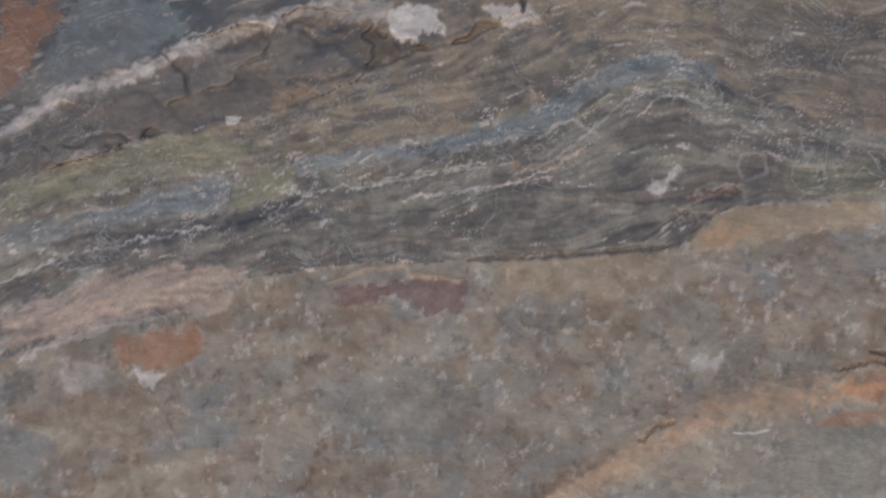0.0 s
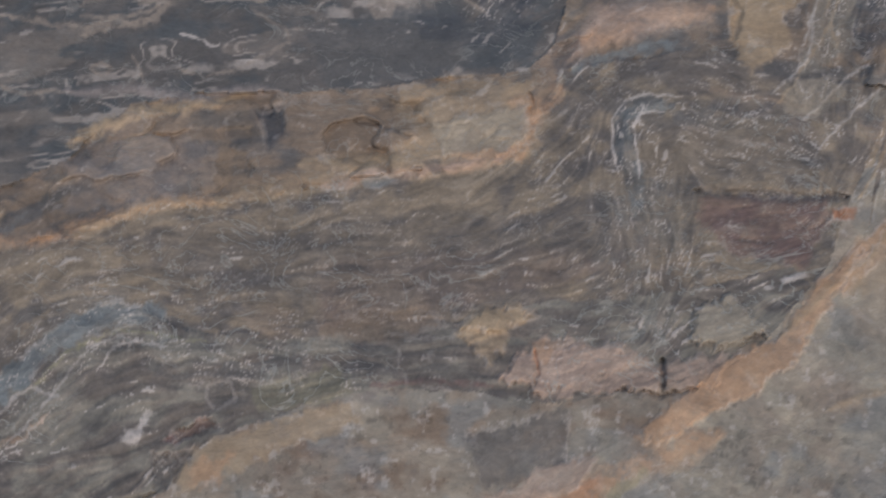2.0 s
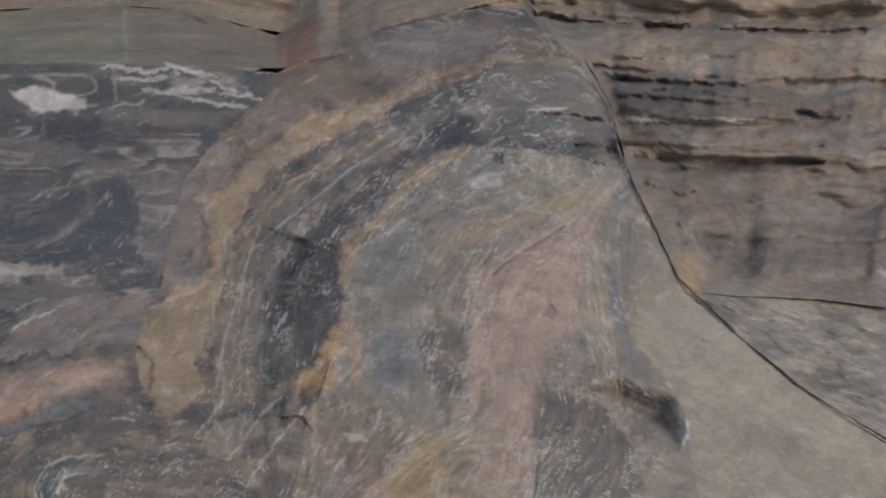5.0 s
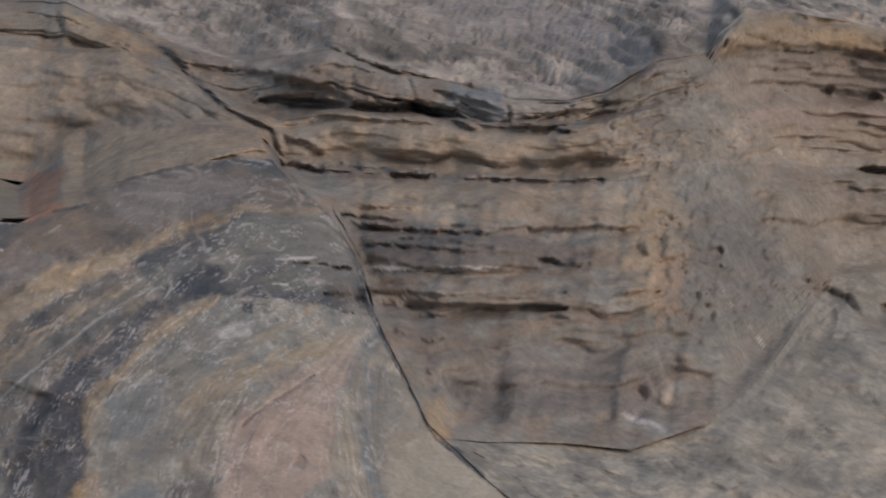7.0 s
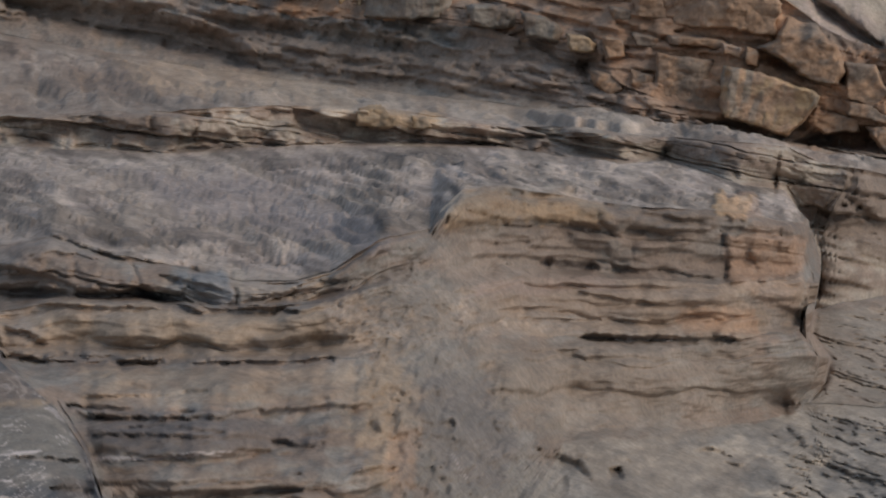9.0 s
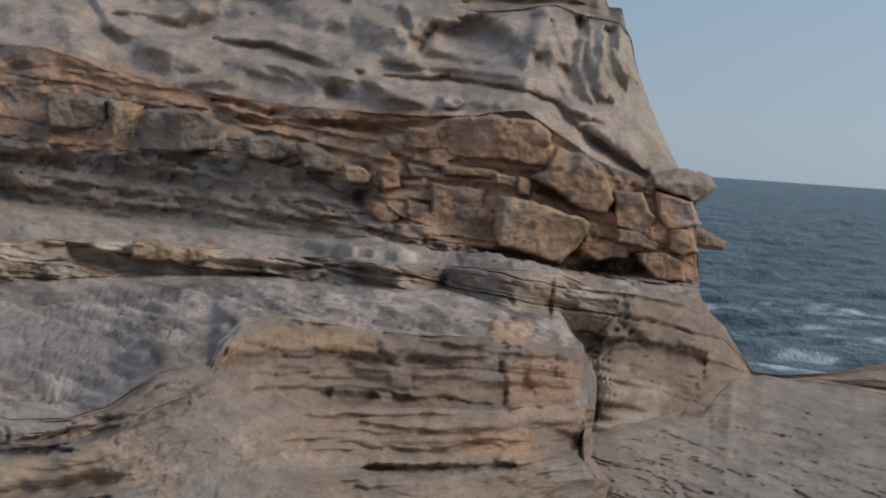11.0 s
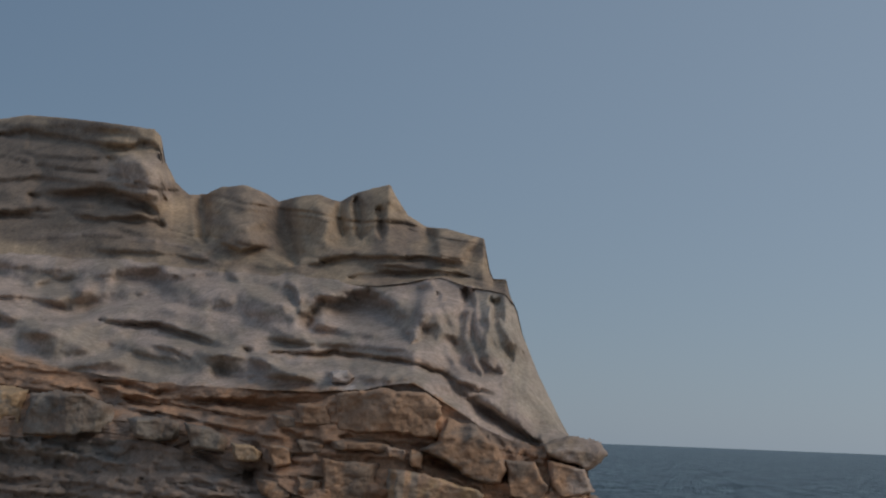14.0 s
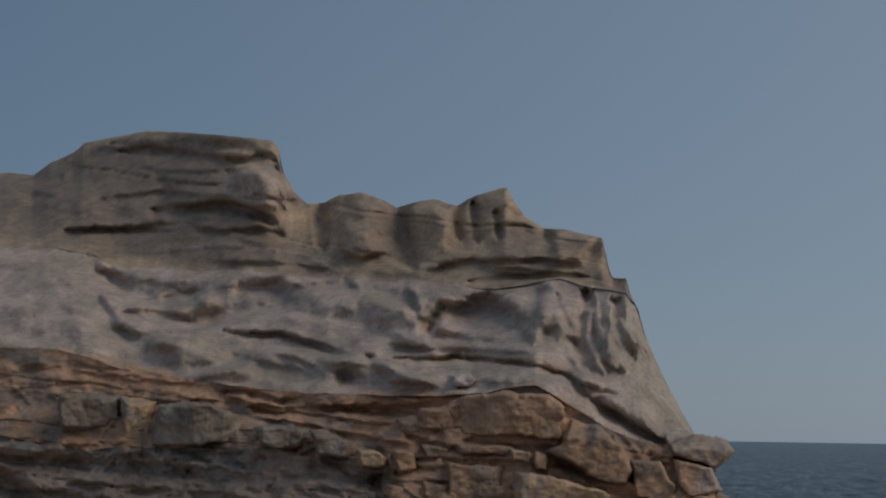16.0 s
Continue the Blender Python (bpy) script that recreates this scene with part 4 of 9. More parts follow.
patch([(-7.63, -12.05), (1.15, -10.64), (4.2, -10.48), (4.37, -11.99), (2.3, -12.43), (-4.49, -13.54), (-6.53, -13.13)], "ochre", 0.4, 0, 0.9, 1.2)
patch([(-6.12, -19.95), (-3.37, -18.03), (-0.27, -16.8), (0.12, -19.42)], "beige", 0.6)
patch([(-11.81, -12.21), (-10.25, -11.87), (-10.56, -14.64), (-9.8, -16.13), (-10.8, -16.23), (-11.84, -13.98)], "sand", 0.6, 0, 0.9, 1.4)
patch([(-16.62, -9.77), (-13.07, -9.39), (-13.59, -10.31), (-16.15, -10.72)], "sand", 0.7, 0.03, 0.2, 0.2)
patch([(-31.78, -7.94), (-29.73, -8.42), (-28.4, -8.83), (-28.96, -9.24), (-31.76, -9.16)], "yellow", 0.4)
patch([(-31.7, -12.74), (-28.89, -11.81), (-24.62, -11.74), (-24.59, -12.42), (-27.89, -12.93), (-29.79, -13.56), (-31.67, -14.45)], "sand", 0.75)
patch([(-23.27, -11.38), (-13.35, -10.69), (-13.26, -11.76), (-18.04, -12.13), (-23.03, -12.14)], "sand", 0.6)
patch([(-21.58, -13.14), (-11.99, -12.43), (-11.87, -13.69), (-17.89, -14.18), (-21.52, -14.11)], "sand", 0.45)
patch([(-20.68, -14.75), (-15.85, -14.42), (-13.17, -14.89), (-13.12, -15.37), (-20.6, -16.01)], "dark", 0.6)
patch([(-19.65, -18.1), (-13.49, -18.05), (-9.55, -18.43), (-10.17, -20.24), (-16.14, -20.78), (-17.87, -19.93)], "lamgrey", 0.65)
# dark strokes: shade in the recesses under ledges, put into the colour
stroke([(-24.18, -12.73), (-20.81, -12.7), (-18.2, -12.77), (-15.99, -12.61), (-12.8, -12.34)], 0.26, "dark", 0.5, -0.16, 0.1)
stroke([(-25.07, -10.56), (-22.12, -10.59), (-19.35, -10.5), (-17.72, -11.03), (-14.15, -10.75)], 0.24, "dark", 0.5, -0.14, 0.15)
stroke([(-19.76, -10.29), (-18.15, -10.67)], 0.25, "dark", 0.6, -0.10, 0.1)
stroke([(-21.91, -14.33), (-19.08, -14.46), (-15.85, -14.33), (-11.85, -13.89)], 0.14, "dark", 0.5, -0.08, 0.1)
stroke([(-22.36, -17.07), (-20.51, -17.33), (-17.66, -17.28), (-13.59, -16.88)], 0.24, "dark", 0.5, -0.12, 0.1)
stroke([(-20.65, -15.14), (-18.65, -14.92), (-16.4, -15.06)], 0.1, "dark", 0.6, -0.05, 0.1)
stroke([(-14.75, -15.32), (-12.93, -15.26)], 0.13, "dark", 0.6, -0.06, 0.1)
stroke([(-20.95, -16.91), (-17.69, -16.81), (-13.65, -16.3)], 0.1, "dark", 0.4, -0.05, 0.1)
stroke([(-24.23, -15.99), (-22.83, -15.87)], 0.07, "white", 0.8, 0, 0.05)
stroke([(-21.2, -16.05), (-18.97, -16.05), (-16.15, -15.68)], 0.06, "white", 0.6, 0, 0.1)
stroke([(-10.99, -20.33), (-9.74, -20.48)], 0.09, "white", 0.6, 0, 0.1)
# further recesses, and a hole, darkened in colour where shade falls
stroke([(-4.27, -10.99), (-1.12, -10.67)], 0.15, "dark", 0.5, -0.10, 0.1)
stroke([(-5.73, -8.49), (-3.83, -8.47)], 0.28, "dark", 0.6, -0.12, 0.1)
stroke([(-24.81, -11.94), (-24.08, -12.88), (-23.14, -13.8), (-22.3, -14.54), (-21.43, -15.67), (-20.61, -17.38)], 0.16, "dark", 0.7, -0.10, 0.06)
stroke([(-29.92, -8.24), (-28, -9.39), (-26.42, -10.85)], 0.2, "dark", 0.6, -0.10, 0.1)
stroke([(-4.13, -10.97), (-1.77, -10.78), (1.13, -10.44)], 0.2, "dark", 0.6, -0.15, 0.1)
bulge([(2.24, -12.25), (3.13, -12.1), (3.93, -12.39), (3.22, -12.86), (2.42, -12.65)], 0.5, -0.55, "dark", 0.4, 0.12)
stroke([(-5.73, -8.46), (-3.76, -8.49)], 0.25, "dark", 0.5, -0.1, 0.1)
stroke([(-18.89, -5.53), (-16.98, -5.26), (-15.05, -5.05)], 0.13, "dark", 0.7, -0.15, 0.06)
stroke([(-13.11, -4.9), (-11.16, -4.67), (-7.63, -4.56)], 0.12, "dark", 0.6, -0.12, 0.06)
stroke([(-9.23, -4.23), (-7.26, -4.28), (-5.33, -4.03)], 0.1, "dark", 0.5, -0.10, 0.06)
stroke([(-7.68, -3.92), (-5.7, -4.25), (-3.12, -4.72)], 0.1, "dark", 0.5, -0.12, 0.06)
patch([(-12.41, -3.59), (-9.68, -3.48), (-9.63, -4.16), (-12.37, -4.26)], "yellow", 0.6, 0.04)
patch([(0.59, -7.01), (3.42, -6.73), (3.35, -7.89), (0.74, -8.55)], "rust", 0.35, 0.08, 0.15)
patch([(0.06, -5.61), (1.21, -5.6), (0.91, -6.4), (0.33, -6.36)], "yellow", 0.7, 0.06, 0.15)
patch([(-3.35, -6.5), (0.13, -6.28), (0.01, -7.07), (-2.69, -7.32)], "shale_or_shade", 0.6)
patch([(-24.49, -6.44), (-16.94, -6.03), (-10.93, -7.98), (-14.85, -8.43), (-18.76, -8.07), (-22.61, -6.92)], "pinkgrey", 0.5, 0, 0.8)
patch([(3.67, -4.98), (7.7, -5.03), (7.86, -6.94), (7.79, -8.29), (6.43, -8.03), (6.09, -6.33), (3.99, -6.51)], "shale_or_shade", 0.75)
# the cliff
patch([(-24.68, -0.82), (-17.19, -1.41), (-8.23, -1.92), (-8.14, -3.08), (-13.24, -2.87), (-19.04, -2.5), (-24.64, -1.94)], "shale_or_shade", 0.6)
# undercuts and gaps between blocks: shade put into the colour, besides the relief
bulge([(2.13, -3.7), (3.56, -2.94), (4.91, -2.76), (5.9, -3.13), (5.53, -3.6), (3.8, -3.84)], 0.35, -1.0, "shale_or_shade", 0.4, 0.1)
stroke([(2.46, 1.24), (3.76, 0.68), (4.97, -0.13)], 0.3, "shale_or_shade", 0.5, -0.35, 0.1)
stroke([(1.3, -0.82), (2.5, -1.34), (3.66, -1.08)], 0.25, "shale_or_shade", 0.6, -0.35, 0.1)
stroke([(-1.87, -0.2), (-0.29, -0.41), (1.28, -0.42)], 0.2, "shale_or_shade", 0.6, -0.3, 0.1)
stroke([(-10.11, 1.4), (-7.2, 0.88), (-3.48, 0.69)], 0.18, "shale_or_shade", 0.6, -0.3, 0.1)
stroke([(-15.71, 1.07), (-13.49, 1.01), (-10.07, 0.72)], 0.14, "shale_or_shade", 0.6, -0.25, 0.1)
patch([(-13.86, 1.08), (-12.18, 1.09), (-12.11, -0.16), (-12.84, -0.58), (-13.42, -0.23)], "shale_or_shade", 0.6, 0.1, 0.2)
patch([(-15.58, -1.29), (-12.79, -1.34), (-8.02, -1.69), (-7.98, -2.46), (-15.49, -2.8)], "shale_or_shade", 0.7)
patch([(-2.35, 1.54), (-1.59, 1.87), (-1.37, 1.49)], "white", 0.7)
stroke([(-10.22, 3.42), (-7.91, 3.28), (-6.32, 2.59), (-3.98, 2.62)], 0.2, None, 0, -0.25, 0.15)
stroke([(-4.37, 2.56), (-2.02, 2.63), (0.73, 2.49), (1.54, 2.14), (2.36, 1.39)], 0.2, "rust", 0.4, -0.3, 0.15)
stroke([(-15.92, 4.93), (-14.02, 3.94), (-12.13, 3.68), (-10.22, 3.42)], 0.5, "pale", 0.5, -0.25, 0.2)
stroke([(-14.87, 5.77), (-13.89, 4.9), (-12.54, 4.23), (-11.03, 4.33)], 0.35, None, 0, -0.4, 0.2)
# shaded faces of the bench: lilac and tan put their shade into the colour
bulge([(-10.64, 4.17), (-9.36, 5.12), (-7.63, 5.23), (-7.57, 4.27), (-8.71, 3.81)], 0.6, -0.3, "lilac", 0.5)
bulge([(-2.68, 3.87), (-2.52, 4.56), (-1.36, 4.92), (0.26, 4.03), (0.5, 3.16), (-2.44, 3.1)], 0.6, -0.5, "lilac", 0.4)
bulge([(-3.38, 4.12), (-2.71, 4.42), (-2.66, 3.64), (-3.34, 3.48)], 0.35, -0.5, "tan", 0.4)
stroke([(-7.81, 5.12), (-5.68, 5.22), (-3.71, 4.89), (-3.48, 4.31)], 0.3, "pale", 0.6, 0.3, 0.15)
stroke([(0.98, 5.33), (0.84, 4.25), (0.5, 3.26)], 0.3, "pale", 0.6, 0.35, 0.2)
stroke([(2.36, 5.11), (2.62, 3.95), (3.28, 2.42)], 0.3, None, 0, 0.3, 0.2)
stroke([(1.6, 4.68), (1.46, 3.5), (2.5, 2.38)], 0.3, None, 0, -0.25, 0.2)
patch([(2.55, 5.12), (3.95, 4.6), (5.49, 1.16), (6.11, 0.22), (4.74, 0.54), (3.48, 2.43)], "beige", 0.7)
bulge([(-6.7, 7.71), (-5.85, 8.24), (-4.86, 8.02), (-4.55, 5.91), (-6.09, 5.62), (-6.62, 6.36)], 0.8, 0.6)
bulge([(-3.87, 7.79), (-2.9, 8.04), (-2.08, 7.41), (-2, 5.86), (-3.37, 5.88)], 0.8, 0.5)
stroke([(-13.91, 9.42), (-11.1, 9.49), (-10.14, 9.29), (-8.4, 9.07)], 0.22, None, 0, -0.5, 0.1)
stroke([(-12.66, 7.43), (-10.8, 7.66), (-9.07, 7.48), (-8.26, 6.76)], 0.3, "tan", 0.4, -0.4, 0.15)
stroke([(-10.09, 8.57), (-9.29, 7.85), (-8.33, 7.82)], 0.3, None, 0, 0.4, 0.15)
patch([(-13.9, 9.23), (-10.34, 9.41), (-10.09, 8.57), (-8.3, 7.34), (-8.65, 6.73), (-13.69, 6.22)], "tan", 0.6)
patch([(-11.84, 6.34), (-8.07, 6.77), (-6.47, 5.7), (-11.77, 5.2)], "brown", 0.4)
bulge([(-15.91, 4.65), (-14.8, 4.54), (-13.83, 3.76), (-13.01, 2.48), (-14.67, 2.27), (-15.81, 2.86)], 1.0, 0.7)
bulge([(-13.44, 3.56), (-11.57, 3.82), (-9.61, 2.69), (-8.01, 1.62), (-11.07, 1.63), (-12.81, 2.3)], 1.0, 0.7)
bulge([(-7.81, 5.09), (-5.68, 5.16), (-5.21, 3.73), (-6.96, 3.62), (-7.76, 4.16)], 0.9, 0.6)
bulge([(-5.67, 5.06), (-3.71, 4.83), (-3.35, 3.64), (-5.2, 3.53)], 0.7, 0.4)
# another shaded face, its shade painted in lilac
bulge([(-6.68, 2.18), (-4.35, 2.31), (-4.12, 1.54), (-6.26, 1.52)], 0.5, -0.5, "lilac", 0.4)
bulge([(-3.96, 2.23), (-0.44, 2.39), (0.76, 1.9), (-1.18, 1.6), (-3.54, 1.67)], 0.6, 0.5)
bulge([(0.23, 4.61), (1.18, 5.25), (2.18, 4.71), (2.07, 3.14), (0.89, 3.28)], 0.7, 0.6)
bulge([(2.56, 4.92), (3.75, 4.69), (4.62, 2.88), (3.46, 2.82)], 0.7, 0.5)
bulge([(-9.64, 3.27), (-7.71, 3.19), (-6.31, 2.49), (-7.83, 1.82), (-9.21, 2.42)], 0.6, -0.4)
bulge([(-12.21, 5.02), (-9.74, 5.19), (-10.27, 4.29), (-11.6, 4.2)], 0.5, -0.5)
bulge([(-10.31, 8.97), (-9.71, 8.22), (-8.33, 8.07), (-8.58, 9.81), (-9.95, 9.76)], 0.8, 0.5)
bulge([(-17.89, 8.05), (-16.05, 8.72), (-14.52, 8.22), (-14.28, 6.89), (-17.83, 6.73)], 1.0, 0.5)
stroke([(-14.2, 9.67), (-9.95, 9.72), (-8.56, 9.32)], 0.25, "tan", 0.3, -0.5, 0.2)
stroke([(-17.46, 6.75), (-16.75, 7.54), (-15.86, 8.54)], 0.3, None, 0, -0.4, 0.2)
fold([(-32.34, -28.08), (-32.6, -25.38), (-32.44, -22.66), (-31.23, -20.3), (-29.22, -18.38), (-26.43, -16.7), (-23.63, -15.86)], 3.0, "sand", 0.85)
fold([(-26.41, -27.93), (-26.38, -24.82), (-25.68, -22.24), (-23.93, -20.18), (-21, -18.2)], 2.0, "sand", 0.7)
fold([(-20.07, -25.54), (-20.9, -23.67), (-21.19, -21.74), (-20.92, -20.15), (-20.29, -19.12)], 1.1, "beige", 0.8)
fold([(-22.55, -29.27), (-21.82, -27.63), (-20.23, -26.14)], 1.6, "sand", 0.6)
fold([(-30.54, -29.64), (-28.83, -28.02), (-26.24, -27.15), (-24.02, -27.6)], 1.6, "olive", 0.6)
fold([(-91.99, -40.38), (-86.87, -39.89), (-81.78, -39.54), (-77.66, -38.91), (-70.62, -37.98), (-66.73, -36.76), (-63.95, -35.49), (-62.07, -35.39), (-58.85, -36.47), (-55.95, -36.83)], 1.6, "bluegrey", 0.75)
fold([(-39.76, -35.91), (-39.32, -33.94), (-40.73, -31.23), (-41.63, -29.28), (-40.74, -28.5), (-37.19, -28.25)], 0.9, "grey", 0.7)
fold([(-47.15, -25.08), (-44.99, -23.79), (-43.71, -23.03)], 1.0, "grey", 0.5)
# sunk and darkened: the shade below an overhang, put into the colour
patch([(4.69, -5.58), (7.42, -6.21), (7.73, -8.1), (6.48, -8.22), (6.12, -6.71)], "shale_or_shade", 0.7, -0.5, 0.3, 0.3)
stroke([(7.89, -8.37), (8.94, -8.55), (11.35, -8.71)], 0.2, "shale_or_shade", 0.6, -0.1, 0.2)
stroke([(7.81, -10.77), (8.96, -10.92), (9.93, -11.19)], 0.22, "brown", 0.6, -0.05, 0.2)
stroke([(5.27, -10.36), (6.47, -10.81)], 0.15, "brown", 0.5, -0.05, 0.2)
stroke([(8.94, -8.55), (10.08, -8.62), (10.68, -9.12)], 0.12, "brown", 0.5, -0.05, 0.2)
stroke([(8.08, -7.3), (9.24, -7.57), (9.5, -7.35)], 0.2, "shale_or_shade", 0.4, 0.05, 0.2)
# browner rock of the high block; its shaded left is also in this tone
patch([(-17.9, 8.43), (-15.14, 9.57), (-13.06, 10.02), (-11.67, 8.92), (-9.87, 7.05), (-12.17, 6.58), (-17.82, 6.54)], "brown", 0.6, 0, 0.8, 0.4)
# darker lines under the slab's lip put its shade into the colour
stroke([(-7.23, -6.28), (-4.88, -6.07), (-3.08, -6.48), (0.29, -6.73), (3.23, -6.81)], 0.16, "brown", 0.5, -0.12, 0.12)
stroke([(-18.95, -9.79), (-16.68, -10.33), (-13.81, -10.5), (-11.34, -9.55), (-9.65, -8.34), (-9.15, -7.06)], 0.2, "dark", 0.4, -0.06, 0.15)
stroke([(-9.5, -7.67), (-8.98, -6.51), (-7.44, -6.02), (-5.1, -5.79), (-3.3, -6.14)], 0.1, "beige", 0.7, 0.05, 0.08)
# the lip's shade again, as a dark stroke below it
stroke([(-20.16, -10.46), (-17.37, -10.77), (-16.18, -10.61), (-13.44, -9.91)], 0.14, "dark", 0.45, -0.06, 0.1)
patch([(-16.45, -9.59), (-15.06, -9.5), (-13.65, -9.79), (-14.61, -10.25), (-16.28, -10.56)], "beige", 0.8, 0.06, 0.15, 0.15)
patch([(-18.43, -9.62), (-16.64, -9.6), (-16.39, -10.47), (-18.2, -10.19)], "bluegrey", 0.6, 0.05, 0.15, 0.15)
patch([(1.47, -6.72), (3.43, -6.85), (3.34, -8.12), (1.37, -7.9)], "rust", 0.2, 0.05, 0.2, 0.15)
stroke([(0.3, -6.81), (0.65, -7.57), (0.63, -8.54)], 0.12, "dark", 0.5, -0.08, 0.1)

# lips of the ledges: the rock above the line stands out, the rock under it is worn back
lip([(-24.49, -5.74), (-23.21, -5.67), (-22.09, -5.5), (-20.78, -5.46), (-19.06, -5.59), (-18.11, -5.4), (-16.58, -5.22), (-14.65, -5.03), (-13.29, -4.88), (-11.14, -4.79), (-9.39, -4.58)], 0.28, 0.16)
lip([(-9.28, -4.69), (-7.81, -4.61), (-7.14, -4.36)], 0.22, 0.10)
lip([(-9.23, -4.06), (-8.24, -4.1), (-7.26, -4.18), (-5.6, -4.01)], 0.22, 0.10)
lip([(-5.32, -3.87), (-4.14, -4.06), (-2.28, -4.16)], 0.26, 0.14)
lip([(-7.33, -4.49), (-5.25, -4.72), (-3.28, -4.9)], 0.24, 0.14)
lip([(-3.19, -4.78), (-1.63, -4.84), (-0.59, -4.63)], 0.22, 0.10)
lip([(-16.29, -3.57), (-14.76, -3.18), (-13.21, -3.16), (-12.05, -2.98)], 0.2, 0.08)
lip([(-21.04, -3.79), (-19.16, -3.71), (-17.45, -3.46), (-16.29, -3.52)], 0.25, 0.12)
lip([(-22.77, -2.81), (-21.8, -3.75), (-21.11, -4.47), (-20.32, -5.18)], 0.2, 0.10)
lip([(-24.49, -5.8), (-23.39, -5.68), (-22.46, -5.75)], 0.2, 0.08)
lip([(-8.45, -1.54), (-7.28, -1.55), (-6.28, -1.77)], 0.2, 0.12)
lip([(-11.84, -5.93), (-10.67, -5.77), (-9.88, -5.91)], 0.2, 0.025)
lip([(-14.92, -6.85), (-13.76, -6.73), (-12.75, -7.09), (-11.73, -7.55)], 0.22, 0.03)
lip([(-24.44, -7.31), (-23.32, -7.35), (-22.18, -7.77)], 0.22, 0.025)
lip([(-5.16, -5.77), (-3.58, -5.93), (-1.6, -6.2)], 0.16, 0.03)
lip([(-4.2, -5.49), (-2.24, -5.61), (-0.1, -5.71)], 0.16, 0.03)
lip([(-2.29, -5.13), (0.22, -5.1), (2.12, -4.96)], 0.16, 0.03)
lip([(-7.15, -5.44), (-5.18, -5.53), (-3.61, -5.56)], 0.16, 0.025)
lip([(-11.08, -5.64), (-9.51, -5.53), (-7.94, -5.44)], 0.16, 0.02)
lip([(-12.19, -6.6), (-10.61, -6.63), (-9.02, -6.76)], 0.18, 0.025)
lip([(-16.41, -8.15), (-14.84, -8.25), (-13.64, -8.48)], 0.18, 0.025)
lip([(-21.57, -8.8), (-19.46, -8.99), (-18.12, -8.82)], 0.18, 0.02)
lip([(-15.39, -8.77), (-14, -8.97), (-12.8, -9.29)], 0.18, 0.025)
lip([(-24.32, -10.39), (-22.45, -10.48), (-20.73, -10.53), (-19.79, -10.26), (-18.61, -10.59), (-17.12, -11.14)], 0.42, 0.20)
lip([(-16.55, -10.68), (-15.27, -10.75), (-13.91, -10.45), (-12.96, -9.85)], 0.26, 0.12)
lip([(-22.91, -8.38), (-21.57, -8.84), (-20.6, -9.23), (-18.88, -9.09), (-17.3, -9.59), (-16.42, -9.63)], 0.2, 0.06)
lip([(-24.28, -11.71), (-23.33, -11.91), (-22.65, -12.31)], 0.3, 0.14)
lip([(-24.24, -12.73), (-23.11, -12.8), (-21.39, -12.83), (-19.47, -12.71), (-18.2, -12.81)], 0.34, 0.20)
lip([(-18, -12.76), (-16.54, -12.62), (-14.96, -12.54), (-12.59, -12.29)], 0.26, 0.12)
lip([(-21.7, -14.58), (-20.34, -14.63), (-17.41, -14.55), (-15.44, -14.33), (-12.47, -14.03)], 0.24, 0.12)
lip([(-21.57, -15.2), (-19.34, -15.21), (-16.58, -15.19)], 0.2, 0.10)
lip([(-14.69, -15.25), (-13.78, -15.34), (-12.88, -15.33)], 0.26, 0.14)
lip([(-16.06, -15.59), (-15.36, -15.61), (-14.67, -15.56)], 0.16, 0.07)
lip([(-21.72, -13.96), (-19.21, -13.89), (-16.88, -13.6)], 0.2, 0.06)
lip([(-24.11, -16.1), (-23.16, -16.02), (-22.01, -16.1), (-19.88, -16.11), (-18.32, -15.88), (-16.35, -15.79)], 0.2, 0.05)
lip([(-16.69, -16.78), (-15.7, -16.68), (-14.7, -16.58)], 0.2, 0.07)
lip([(-11.9, -16.28), (-11.11, -16.03), (-10.11, -15.93)], 0.2, 0.08)
lip([(-21.21, -16.78), (-20.23, -16.91), (-19.05, -16.92), (-17.68, -16.83)], 0.22, 0.08)
lip([(-5.24, -7.07), (-3.87, -7.07), (-3.09, -6.92)], 0.26, 0.12)
lip([(-3.09, -7), (-1.52, -7.01), (0.48, -6.74)], 0.3, 0.14)
lip([(-3.35, -6.24), (-1.99, -6.23), (0.12, -6.04)], 0.2, 0.06)
lip([(-5.81, -8.53), (-3.73, -8.52), (-2.85, -8.5)], 0.32, 0.12)
lip([(-2.96, -8.39), (-1.37, -8.55), (0.65, -8.39)], 0.24, 0.08)
lip([(-4.84, -9.36), (-2.86, -9.48), (-0.99, -9.51)], 0.2, 0.07)
lip([(-6.74, -10.45), (-4.75, -10.36), (-2.79, -10.17), (-1.03, -10.12)], 0.2, 0.07)
lip([(-0.86, -9.87), (0.29, -9.65), (1.46, -9.66)], 0.2, 0.08)
lip([(-4.11, -10.85), (-2.72, -10.89), (-0.77, -10.71), (0.76, -10.47), (1.91, -10.35)], 0.36, 0.22)
lip([(-7.63, -11.7), (-4.66, -11.4), (-2.71, -11.08)], 0.2, 0.06)
lip([(-7.55, -10.28), (-6.17, -10.07), (-4.79, -9.95)], 0.18, 0.05)
lip([(-8.92, -8.03), (-7.94, -7.86), (-6.95, -7.88), (-5.4, -7.55)], 0.2, 0.05)
lip([(-6.35, -7.92), (-4.97, -7.91), (-3.02, -7.73)], 0.18, 0.05)
lip([(-5.56, -14.79), (-4.95, -14.89), (-4.35, -14.78)], 0.2, 0.06)
lip([(-4.2, -14.28), (-3.23, -13.9), (-2.04, -13.87)], 0.3, 0.05)
